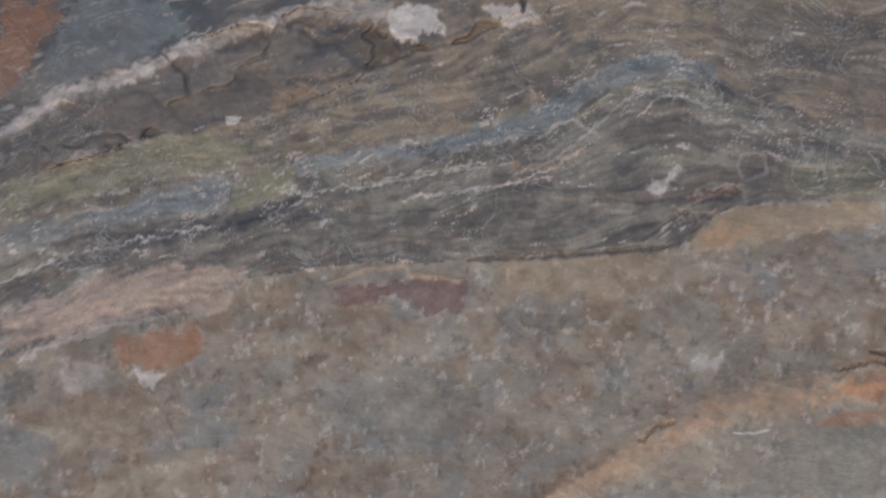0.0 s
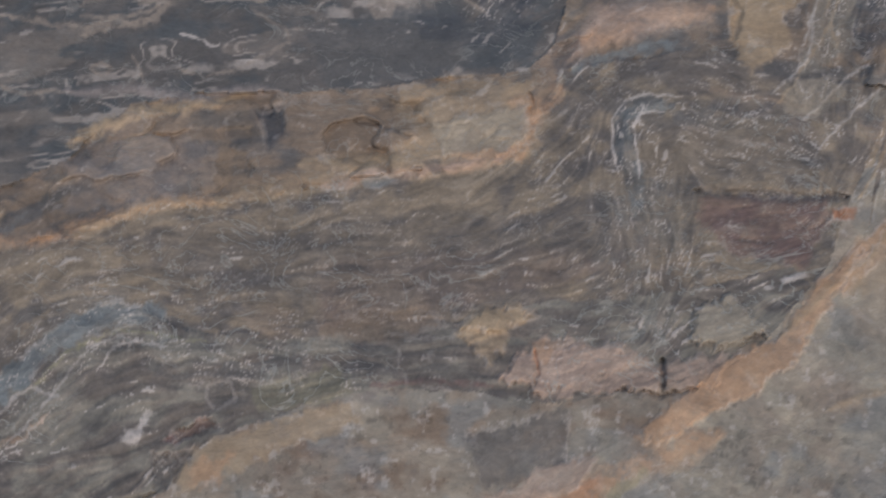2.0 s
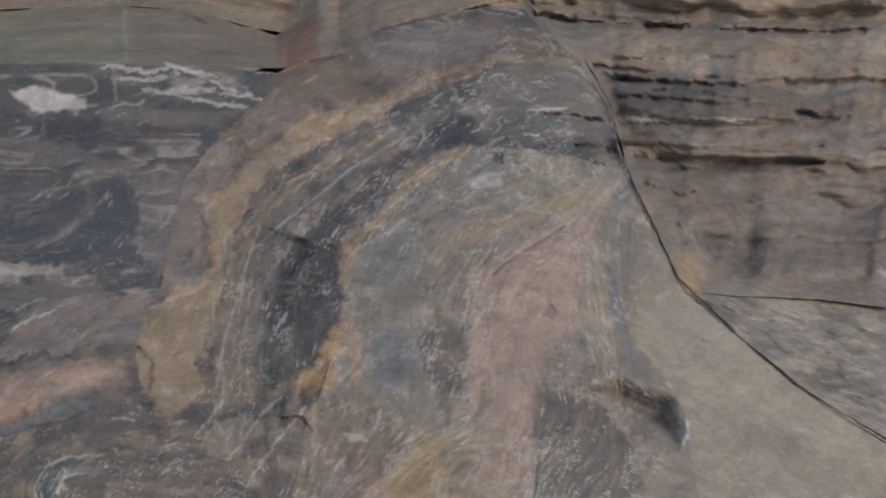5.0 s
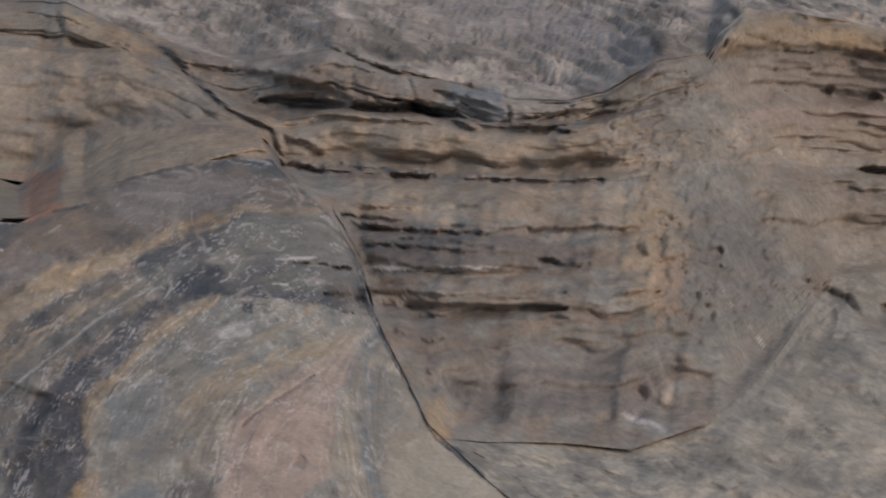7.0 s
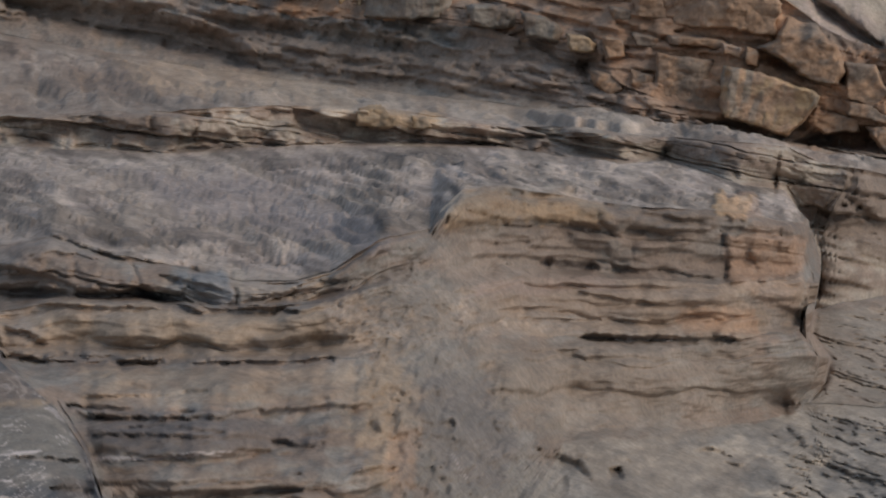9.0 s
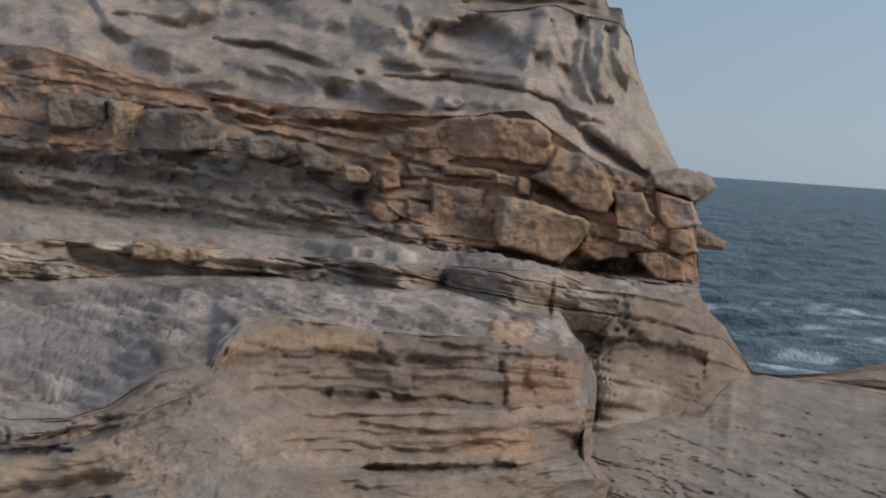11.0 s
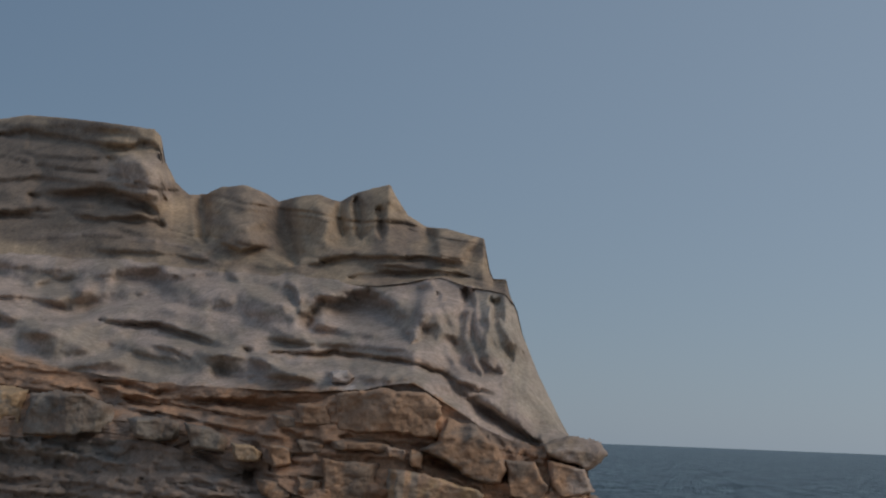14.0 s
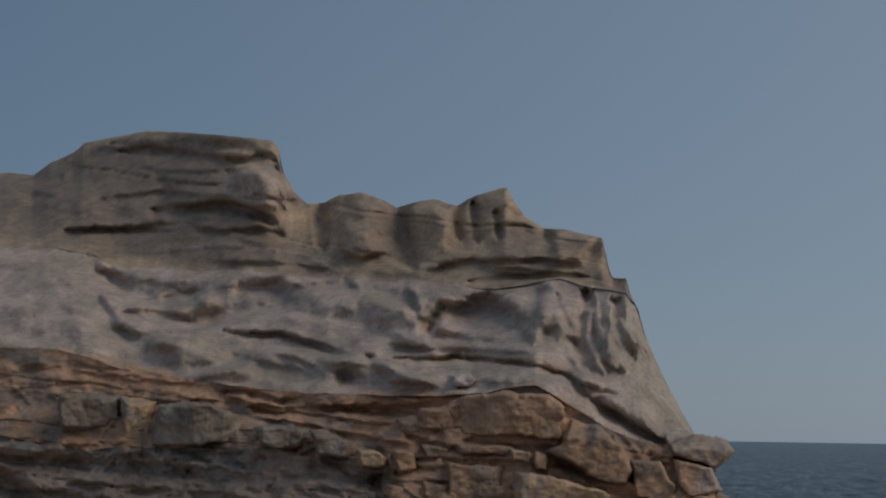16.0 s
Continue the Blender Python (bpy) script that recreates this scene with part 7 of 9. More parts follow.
# pale patch: the block's sunlit face, put into the colour
patch([(-10.89, 8.88), (-8.77, 8.98), (-8.32, 7.64), (-9.67, 7.39)], "pale", 0.35, 0, 0.3, 0.3)

# grey and brown layers of the ledges beside the crack
patch([(-22.27, -14.02), (-21.11, -14.68), (-16.38, -14.47), (-16.47, -15.33), (-21.14, -15.49)], "lamgrey", 0.55, 0, 0.25, 0.25)
patch([(-17.95, -19.98), (-15.79, -19.27), (-11.33, -18.54), (-10.91, -20.2), (-16.38, -21.12)], "lamgrey", 0.55, 0, 0.4, 0.4)
patch([(-20.2, -17.95), (-17.55, -18.1), (-15.59, -19.25), (-18.39, -19.64)], "brown", 0.5, 0, 0.3, 0.3)
patch([(-20.57, -16.22), (-14.82, -15.98), (-13.14, -16.85), (-20.05, -17.45)], "shale_or_shade", 0.4, 0, 0.3, 0.3)
stroke([(-20.8, -15.95), (-18.98, -16.02), (-17.42, -15.74), (-16.41, -15.88)], 0.05, "white", 0.55, 0.02, 0.05)
stroke([(-20.74, -17.6), (-18.61, -17.61), (-15.64, -17.32), (-13.48, -17.2)], 0.14, "dark", 0.5, -0.05, 0.1)
lip([(-20.73, -14.53), (-18.94, -14.51), (-16.96, -14.56), (-14.64, -14.38)], 0.16, 0.06)

FINE = 0.075
EDGES = [FLOOR_FROM] + [b[2] for b in BEDS]
NAMES = [b[0] for b in BEDS]


def columns(bed):
    a, b = bed[4]
    # unseen beds added on the left; they also hold off sky light
    left = np.arange(-100, a, 1.5) if a > -100 else np.zeros(0)
    right = np.arange(b + 1.0, 16.01, 1.0) if b < 15 and NAMES.index(bed[0]) >= FLOOR else np.zeros(0)
    fine = np.arange(a, b + FINE * 0.5, FINE)
    if a < 3 < b and NAMES.index(bed[0]) >= FLOOR:
        fine = np.unique(np.concatenate([fine, np.arange(4.0, 4.8, FINE * 0.4), np.array([4.318, 4.322])]).round(4))
    if bed[0] in ("cliff_foot", "cliff_rust_beds", "cliff_pale_bench", "cliff_top"):
        fine = np.concatenate([np.arange(a, 2.5, FINE), np.arange(2.5, b + 0.01, FINE * 0.5)])
    return np.concatenate([left, fine, right])


def edges_at(az):
    """All edges at these bearings, in rising order, with a little natural unevenness."""
    rows = []
    for k, e in enumerate(EDGES):
        v = curve(e, az)
        if 0 < k < len(EDGES) - 1:
            v = v + (0.10 if k != 7 else 0.03) * fbm(az * 0.9, az * 0 + k * 3.1, az * 0, 4, 5 + k)
        if k == len(EDGES) - 1:
            v = v + 0.05 * fbm(az * 3.0, az * 0, az * 0, 3, 77)
        rows.append(v if k == 0 else np.maximum(rows[-1] + 0.002, v))
    top = curve(SKYLINE, az)
    return np.array([np.minimum(r, top + 0.0001 * k) for k, r in enumerate(rows)])


FLOOR = 6  # the first beds make up the floor, one gently rising sheet; above them, how far off each upper edge stands
WIDE = np.arange(-110, 26, 0.05)


def softened(values, sigma):
    """Evened out along the bearings."""
    w = np.exp(-0.5 * (np.arange(-240, 241) * 0.05 / sigma) ** 2)
    return np.convolve(np.pad(values, 240, "edge"), w / w.sum(), "valid")


RISE = softened(curve([(-100, 5), (-45, 6), (-24, 9), (-12, 5), (-2, 1), (3, 0)], WIDE), 3.0)


def plan():
    """Heights of the floor's edges, bearing by bearing."""
    ed = edges_at(WIDE)
    rise = RISE
    start = -62.0
    far = EYE / np.sin(np.radians(-start))
    heights = [far * np.sin(np.radians(rise - start)) / np.sin(np.radians(rise - e)) * np.sin(np.radians(e)) for e in ed[:FLOOR + 1]]
    return heights


HEIGHTS = plan()


def reaches():
    """Plan distances of the edges above the floor: at a height ("z"), at a distance ("r") or set back from the one below ("+")."""
    ed = edges_at(WIDE)
    flat = HEIGHTS[FLOOR] / np.tan(np.radians(ed[FLOOR]))
    corner = int(np.searchsorted(WIDE, 4.32))  # the ledges end here in a corner
    out, modes = [], []
    for k in range(FLOOR + 1, len(EDGES)):
        mode, points = BEDS[k - 1][3]
        v = curve(points, WIDE)
        if mode == "z":
            flat = np.maximum(softened(v, 1.0) / np.tan(np.radians(np.minimum(ed[k], -1.5))), flat + 0.01 if k == FLOOR + 1 else 2.0)
        else:
            here = np.maximum(v if mode == "r" else flat + v, flat + 0.01)
            if k == FLOOR + 2:  # past the end of the ledges the slope runs on, level
                here[corner:] = 1.6 / np.tan(np.radians(-ed[k][corner:]))
            wide = 1.0 if k > FLOOR + 1 else 0.3
            flat = np.concatenate([softened(here[:corner], wide), here[corner:] if k == FLOOR + 2 else softened(here[corner:], wide * 0.5)]) if k < FLOOR + 4 else softened(here, 0.7)
        if k == FLOOR + 5:
            flat = np.where(np.abs(WIDE - 4) < 2, softened(flat, 0.8), flat)
        out.append(flat)
        modes.append(mode)
    for k in range(len(out) - 2, -1, -1):  # no edge stands behind the next one above it
        if modes[k] != "z":
            low = np.minimum(out[k], out[k + 1] - 0.02)
            low = np.concatenate([softened(low[:corner], 0.6), softened(low[corner:], 0.3)]) if k < 3 else softened(low, 0.5)
            out[k] = np.minimum(low, out[k + 1] - 0.005)
    for k in range(1, len(out)):
        out[k] = np.maximum(out[k], out[k - 1] + 0.005)
    return out


REACH = reaches()


def ranges_at(az, ed):
    """How far each edge stands from the eye."""
    r = [np.interp(az, WIDE, HEIGHTS[k]) / np.sin(np.radians(ed[k])) for k in range(FLOOR + 1)]
    for k in range(FLOOR + 1, len(EDGES)):
        r.append(np.interp(az, WIDE, REACH[k - FLOOR - 1]) / np.cos(np.radians(ed[k])))
    return np.array(r)


MEAN = np.array([0.0] + [max(0.4, float(np.mean(np.diff(edges_at(np.linspace(*b[4], 60)), axis=0)[k]))) for k, b in enumerate(BEDS)])
LEVEL = np.cumsum(MEAN)


def strata(az, across, size, seed):
    """Rounded sub-beds that stand out unevenly along their length: -1 to 1."""
    out = 0
    for part, thick in enumerate((size[0], size[0] * 2.3)):
        v = across * thick + 0.35 * fbm(az * 0.5, across * 0.6, az * 0, 3, seed + 7 * part)
        b = np.floor(v)
        t = v - b
        rounded = 1 - np.abs(2 * t - 1) ** 3.0
        run_ = 0.5 * lattice(b.astype(np.int64), b.astype(np.int64) * 0, b.astype(np.int64) * 0, seed) + 0.9 * fbm(az * size[1] * 1.5, b * 7.7, b * 0.0, 3, seed + 2)
        out = out + (0.85 * run_ * step(0.0, 0.5, rounded) + 0.7 * (rounded - 1)) * (1.0 if part == 0 else 0.3)
    return np.clip(out, -1.1, 1.1)


def blocky(az, across, size, seed):
    """Beds broken into rounded blocks that stand out unevenly: -1 to 1."""
    v = across + 0.25 * fbm(az * 0.25, across * 0.3, az * 0, 2, seed)
    u = az + 0.5 * fbm(az * 0.4, across * 0.5, az * 0, 3, seed + 1)
    out = 0
    for part, (thick, long) in enumerate((size, (size[0] * 2.1, size[1] * 2.4))):
        q = v * thick
        b = np.floor(q)
        t = q - b
        shelf = 0.6 * lattice(b.astype(np.int64), b.astype(np.int64) * 0 + 5, b.astype(np.int64) * 0, seed) + 0.5 * grain(az * 0.3, b * 7.7, b * 0.0, seed + 2)
        edge, proud = cells(u * long + 3.7 * b, q * 0 + b * 3.0 + 0.5 * t, seed + 3 + part)
        rounded = 1 - np.abs(2 * t - 1) ** 4
        block = (shelf + 0.55 * proud) * step(-0.05, 0.3, rounded) * (0.55 + 0.45 * step(0.0, 0.2, edge)) - 0.35 * (1 - step(0.0, 0.45, rounded))
        out = out + block * (1.0 if part == 0 else 0.35)
    return np.clip(out, -1.1, 1.1)


def run(j):
    """The line along which the laminae of a floor bed run, level past its ends."""
    pts = [p for p in EDGES[j] if not (p[1] < -43.5 and p[0] > -45)]
    level = softened(curve(pts, WIDE), 2.5)
    return lambda az: np.interp(az, WIDE, level)


RUNS = [run(j) for j in range(FLOOR + 1)]


GRID = 0.05
GRID_AZ, GRID_EL = np.arange(-96, -4, GRID), np.arange(-57, -11, GRID)


def grid_at(field, az, el, step_=GRID):
    """A field over the floor's bearings and height angles, read in between."""
    u = np.clip((az + 96) / step_, 0, field.shape[1] - 1.001)
    v = np.clip((el + 57) / step_, 0, field.shape[0] - 1.001)
    i, j = u.astype(np.int64), v.astype(np.int64)
    a, b = u - i, v - j
    return (field[j, i] * (1 - a) + field[j, i + 1] * a) * (1 - b) + (field[j + 1, i] * (1 - a) + field[j + 1, i + 1] * a) * b


def bedding():
    """The way that the laminae run over the floor, drawn along by its contacts and folds."""
    az, el = np.meshgrid(np.arange(-96, -3.4, 0.25), np.arange(-57, -10.4, 0.25))
    c2, s2, fold_ = np.full(az.shape, 0.03), np.zeros(az.shape), np.zeros(az.shape)
    lines = [([p for p in EDGES[j] if not (p[1] < -43.5 and p[0] > -45) and p[0] > -96], 2.2, 0.5) for j in range(2, FLOOR + 1)] + FOLDS
    for pts, width, strength in lines:
        for (ax, ay), (bx, by) in zip(pts, pts[1:]):
            cosine = math.cos(math.radians(ay))
            ex, ey = (bx - ax) * cosine, by - ay
            t = np.clip(((az - ax) * cosine * ex + (el - ay) * ey) / (ex * ex + ey * ey + 1e-9), 0, 1)
            q = np.hypot((az - ax) * cosine - t * ex, el - ay - t * ey)
            w = strength * np.exp(-(q / width) ** 2) * min(1.0, math.hypot(ex, ey))
            turn = 2 * math.atan2(ey, ex)
            c2, s2 = c2 + w * math.cos(turn), s2 + w * math.sin(turn)
            if strength >= 1:
                fold_ = np.maximum(fold_, np.exp(-(q / width) ** 4))
    angle = 0.5 * np.arctan2(s2, c2)
    return np.cos(2 * angle), np.sin(2 * angle), fold_


def smeared(noise, run_u, run_v, steps, pace=1.0):
    """Noise drawn out along the bedding."""
    rows, cols = noise.shape
    jj, ii = np.meshgrid(np.arange(rows), np.arange(cols), indexing="ij")
    total, weight = noise.astype(np.float32).copy(), 1.0
    for sign in (1.0, -1.0):
        u, v = ii.astype(np.float32), jj.astype(np.float32)
        pu, pv = (sign * run_u).astype(np.float32), (sign * run_v).astype(np.float32)
        for n in range(steps):
            u, v = u + pu * pace, v + pv * pace
            i, j = np.clip(np.rint(u), 0, cols - 1).astype(np.int32), np.clip(np.rint(v), 0, rows - 1).astype(np.int32)
            total += noise[j, i]
            nu, nv = run_u[j, i], run_v[j, i]
            flip = np.where(nu * pu + nv * pv < 0, -1.0, 1.0).astype(np.float32)
            pu, pv = nu * flip, nv * flip
    total = total - total.mean()
    return total / total.std()


def laminae():
    c2, s2, fold_ = bedding()
    ga, ge = np.meshgrid(GRID_AZ, GRID_EL)
    wob = 1.5 * fbm(ga * 0.9, ge * 1.1, ga * 0, 3, 301, 0.6)
    a2 = np.arctan2(grid_at(s2, ga, ge, 0.25), grid_at(c2, ga, ge, 0.25)) + wob
    run_u, run_v = (np.cos(a2 / 2) / np.cos(np.radians(ge))).astype(np.float32), np.sin(a2 / 2).astype(np.float32)
    rng = np.random.default_rng(7)
    white = rng.standard_normal(ga.shape).astype(np.float32)
    soft_ = white + np.roll(white, 1, 0) + np.roll(white, 1, 1) + np.roll(white, (1, 1), (0, 1))
    fine_ = smeared(soft_, run_u, run_v, 9)
    coarse = fbm(ga * 2.2, ge * 3.0, ga * 0, 3, 302, 0.7).astype(np.float32)
    broad = smeared(coarse, run_u, run_v, 9, 2.0)
    short = smeared(soft_, run_u, run_v, 5)
    return fine_, broad, short, grid_at(fold_, ga, ge, 0.25)


LAMINAE = laminae()


FAULT = [(-13.51, -10.51), (-10.84, -8.96), (-9.36, -7.48), (-8.53, -8), (-7.24, -11.63), (-4.74, -14.91), (-3.39, -16.51), (-10.22, -17.09), (-11.7, -13.52), (-12.21, -11.99)]  # where the ledges are crushed and drawn down


def dressed(az, el, d, k, f, ed, fine):
    """Colour, bedding and relief at places of bed k (f: how far up its face)."""
    n = len(BEDS)
    x, y, z = d * np.sin(np.radians(az)) * np.cos(np.radians(el)), d * np.cos(np.radians(az)) * np.cos(np.radians(el)), d * np.sin(np.radians(el))
    # which bed's colour: the contacts wander
    wander = WANDER[k]
    e2 = el + wander * fbm(az * 1.3, el * 2.6, az * 0, 4, 11)
    which = np.zeros(az.shape, int)
    frac = np.zeros(az.shape)
    for j in range(n):
        lo, hi = ed[j], ed[j + 1]
        hit = e2 >= lo
        which = np.where(hit, j, which)
        frac = np.where(hit, np.clip((e2 - lo) / (hi - lo + 1e-6), 0, 1), frac)
    c1 = np.array([C[b[5][0]] for b in BEDS])[which]
    c2 = np.array([C[b[5][1]] for b in BEDS])[which]
    across = np.zeros(az.shape)
    for j in range(FLOOR):
        here = which == j
        if here.any():
            hi = RUNS[j + 1](az[here])
            lo = RUNS[j](az[here]) if j > 1 else hi - 8.0
            across[here] = LEVEL[j] + np.clip((el[here] - lo) / np.maximum(hi - lo, 0.8), -2, 3) * MEAN[j + 1]
    top = np.choose(np.minimum(which + 1, n), ed) if n < 31 else across
    across = np.where(which >= FLOOR, LEVEL[which] + 6 - (top - el), across)
    across = np.where(which >= 11, 40 + el + 0.10 * az, across)
    across = np.where(which == 0, 0.55 * el + 0.28 * az, across)
    across = np.where(which == 6, 0.8 * el - 0.05 * az, across)
    across = across + 0.16 * fbm(az * 0.7, el * 1.1, az * 0, 3, 19)
    spread = fbm(az * 0.35, across * 2.2, az * 0, 4, 23) * 0.75 + fbm(az * 1.6, el * 2.2, az * 0, 4, 29) * 0.6
    if k >= FLOOR:
        spread = 0.45 * fbm(az * 0.6, across * 1.5, az * 0, 4, 23) + 0.85 * fbm(az * 1.2, el * 2.0, az * 0, 5, 29, 0.62)
    m = step(-0.28, 0.42, spread)[..., None]
    tone = c1 * (1 - m) + c2 * m
    vein = np.array([b[7] for b in BEDS])[which]
    flow_u, flow_v = az * 0.55, across * 1.0
    # relief
    amps = np.array([b[6] for b in BEDS])
    s = SCALE[k]
    if k < FLOOR:
        clear = np.min([np.abs(el - ed[j]) for j in range(1, FLOOR)], axis=0)
        window = np.clip(clear / 0.5, 0, 1)
        lift = 0.034 * fbm(x * 2.6, y * 2.6, z * 3.5, 6, 3, 0.52)
        fine_, broad, short, folded = (grid_at(q, az, el) for q in LAMINAE)
        broken = step(-0.3, 0.3, fbm(az * 0.5, el * 0.8, az * 0, 3, 43))
        sheets = np.maximum(np.array([0.05, 0.0, 0.9, 0.8, 0.3, 0.12] + [0.0] * (n - 6))[which], 0.7 * folded)
    else:
        below, above = amps[max(FLOOR, k - 1)], amps[min(n - 1, k + 1)]
        t0 = np.clip(0.5 - f, 0, 0.5)[..., None]
        t1 = np.clip(f - 0.5, 0, 0.5)[..., None]
        if k == FLOOR:  # its upper edge leaps up where the ledges end
            t0, t1 = (np.clip(0.5 - q, 0, 0.5)[..., None] for q in (el - ed[k], ed[k + 1] - el))
        amp = amps[k] * (1 - t0 - t1) + below * t0 + above * t1
        window = np.minimum(1, 8 * f if k == 13 else 8 * (1 - f) if k == 14 else 8 * f * (1 - f))
        if k == FLOOR:
            window = 1 - 2 * np.maximum(t0, t1)[..., 0]
        drawn, upward, octaves = (0.45, 2.0, 7) if k in (7, 8, 9) else (1.0, 1.5, 3) if k in (10, 12) else (1.0, 1.5, 7)
        lift = amp[..., 0] * fbm(x * s * drawn, y * s * drawn, z * s * upward, octaves, 3, 0.56)
        lam = fbm(az * 0.5, across * 4.0, az * 0, 4, 41)
        lift = lift + window * 0.5 * amp[..., 1] * np.clip(lam * 2.2, -1, 1)
        if amps[k][2] > 0:
            calm = ((step(-23, -20, az) * 0.85 + 0.15) * (1 - 0.93 * step(4.3, 4.6, az)) if k == 7 else 1.0) * (1 - 0.8 * step(-0.8, 0.8, inside(FAULT, az, el)) if k < 10 else 1.0)
            if k == 10:
                lift = lift + window * 0.4 * amp[..., 2] * strata(az, across, JOINT[k], 60 + k)
            elif k >= 9:
                lift = lift + window * calm * amp[..., 2] * blocky(az, across, JOINT[k], 60 + (k if k < 13 else 13))
            else:
                lift = lift + window * calm * amp[..., 2] * (0.75 * strata(az, across, JOINT[k], 60 + k) + 0.08 * blocky(az, across, (1.6, 0.7), 80 + k))
        if k in (7, 8, 9, 11):  # a worn lip over a recess
            uneven = (0.6 + 0.8 * fbm(az * 0.6, az * 0 + k, az * 0, 3, 140)) * (1 - step(4.3, 4.5, az))
            lift = lift + calm * uneven * (0.09 * step(0.45, 0.8, f) * step(1.0, 0.9, f) - 0.09 * step(0.0, 0.12, f) * step(0.5, 0.2, f))
        chunk = np.abs(fbm(x * s * 1.8 * drawn, y * s * 1.8 * drawn, z * s * 3.2, min(octaves, 5), 145, 0.55))
        if k < 15:
            lift = lift + window * amp[..., 0] * (2.6 * chunk - 0.9) * (0.5 if k in (10, 12) else 1.0)
    if k < FLOOR:
        swirl = fbm(az * 0.22 + 0.9 * fbm(az * 0.4, el * 0.9, az * 0, 2, 71), el * 0.9, az * 0, 4, 72, 0.36)
        ring = 0
        for level, wide in ((-0.14, 0.045), (0.16, 0.06)):
            ring = np.maximum(ring, 1 - step(wide * 0.5, wide * 1.3, np.abs(swirl - level)))
        ring = ring * step(-0.25, 0.15, fbm(az * 1.1, el * 1.6, az * 0, 4, 73)) * (el > -36)
        ring = (ring * (which == 5) * 0.55)[..., None]
        tone = tone * (1 - ring) + 0.5 * (np.array(C["slab"]) + np.array(C["white"])) * ring
        low = (which < 2) * 1.0
        for colour, seed, often in (("bluegrey", 111, 0.5), ("beige", 112, 0.45), ("maroon", 113, 0.12), ("grey", 114, 0.5)):
            blot = step(0.05, 0.45, fbm(az * 0.5, el * 0.8, az * 0, 5, seed, 0.55)) * low * often
            tone = tone * (1 - blot[..., None]) + np.array(C[colour]) * blot[..., None]
        spot = step(0.30, 0.5, fbm(az * 2.2, el * 3.0, az * 0, 4, 115, 0.6)) * low * 0.3
        tone = tone * (1 - spot[..., None]) + np.array(C["white"]) * spot[..., None]
        dim = step(0.30, 0.5, fbm(az * 2.0, el * 2.6, az * 0, 4, 116, 0.6)) * low * 0.22
        tone = tone * (1 - dim[..., None])
        pale = (step(0.12, 0.34, fbm(az * 0.35 + 1.2 * swirl, el * 1.2, az * 0, 5, 74)) * (which == 5) * 0.34)[..., None]
        tone = tone * (1 - pale) + np.array(C["slab"]) * pale
    if k in (6, 7, 10, 12):
        tone = tone * (1 + 0.22 * fbm(az * 3.0 + el * 2.0, el * 8.0, az * 0, 4, 150, 0.65) * (step(4.3, 4.6, az) if k == 7 else 1.0))[..., None]
        ends = step(4.3, 4.6, az) if k == 7 else 1.0
        flake = ends * step(0.22, 0.34, fbm(az * 0.8, (el + 0.22 * az) * 3.4, az * 0, 4, 78)) * (np.abs(which - k) == 0)
        lift = lift - (0.006 if k == 6 else 0.014) * flake * window
        tone = tone * (1 - (0.2 if k == 6 else 0.34) * flake[..., None])
        sheet = 3.4 * fbm(az * 0.4, (el + 0.22 * az) * 2.3, az * 0, 5, 151, 0.58)  # thin sheets broken off the top
        left = sheet - np.floor(sheet)
        worn = step(1.5, 4.5, az) if k == 6 else step(4.3, 4.6, az) if k == 7 else 1.0
        lift = lift + (0.045 if k == 10 else 0.032) * worn * window * (np.floor(sheet) + step(0.0, 0.12, left))
        blotch = fbm(az * 1.1, (el + 0.22 * az) * 4.0, az * 0, 5, 153, 0.6)
        tone = tone * (1 + (0.3 * np.clip(blotch * 4, -1, 0.8) if k == 10 else 0.2 * np.clip(blotch * 2, -1, 1)) * worn)[..., None]
        # the shadow along each sheet's edge, multiplied into the tone
        brink = (1 - step(0.0, 0.16, left)) * step(-0.2, 0.2, fbm(az * 0.9, el * 2.0, az * 0, 3, 152))
        tone = tone * (1 - (0.55 if k == 10 else 0.4) * brink * window * worn)[..., None]
        pale = (step(0.15, 0.4, fbm(az * 0.5, el * 1.8, az * 0, 4, 79)) * 0.4)[..., None]
        tone = tone * (1 + 0.35 * pale)
    if k >= 15:
        calm = 1 - 0.85 * step(1.5, 4.5, az)
        v = el * 0.75 + 0.09 * az + 1.3 * fbm(az * 0.15, el * 0.3, az * 0, 3, 81, 0.4)
        t = v - np.floor(v)
        crest = 1.2 * t ** 1.3 * step(1.0, 0.66, t)
        much = np.clip(0.5 + 1.1 * fbm(az * 0.22, np.floor(v) * 4.4, az * 0, 2, 82), 0.05, 1.0)
        lift = lift + window * calm * (0.45 if k == 15 else 0.0) * (much * crest - 0.2)
        fl = fbm(az * 0.5, el * 0.8, az * 0, 3, 84, 0.4)
        lift = lift + window * calm * (0.12 if k == 15 else 0.10) * (0.5 - 2.0 * np.sqrt(fl * fl + 0.004))
        lift = lift + window * 0.12 * (0.5 - np.abs(fbm(x * 0.9, y * 0.9, z * 1.5, 4, 85, 0.45)))
        lift = lift + window * (1 - calm) * 0.10 * fbm(az * 1.6 + 0.2 * el, el * 0.5, az * 0, 3, 86)
        pit = np.clip(fbm(az * 1.1, el * 1.9, az * 0, 3, 83) - 0.3, 0, 1)
        lift = lift - window * 0.04 * pit
    if 7 <= k < 15:
        v = across * JOINT[k][0] + 0.3 * fbm(az * 0.5, across * 0.6, az * 0, 3, 160)
        layer = grain(az * 0.08, np.floor(v) * 5.3, v * 0, 161) * 0.7 + grain(az * 0.3, v * 1.2, v * 0, 162) * 0.5
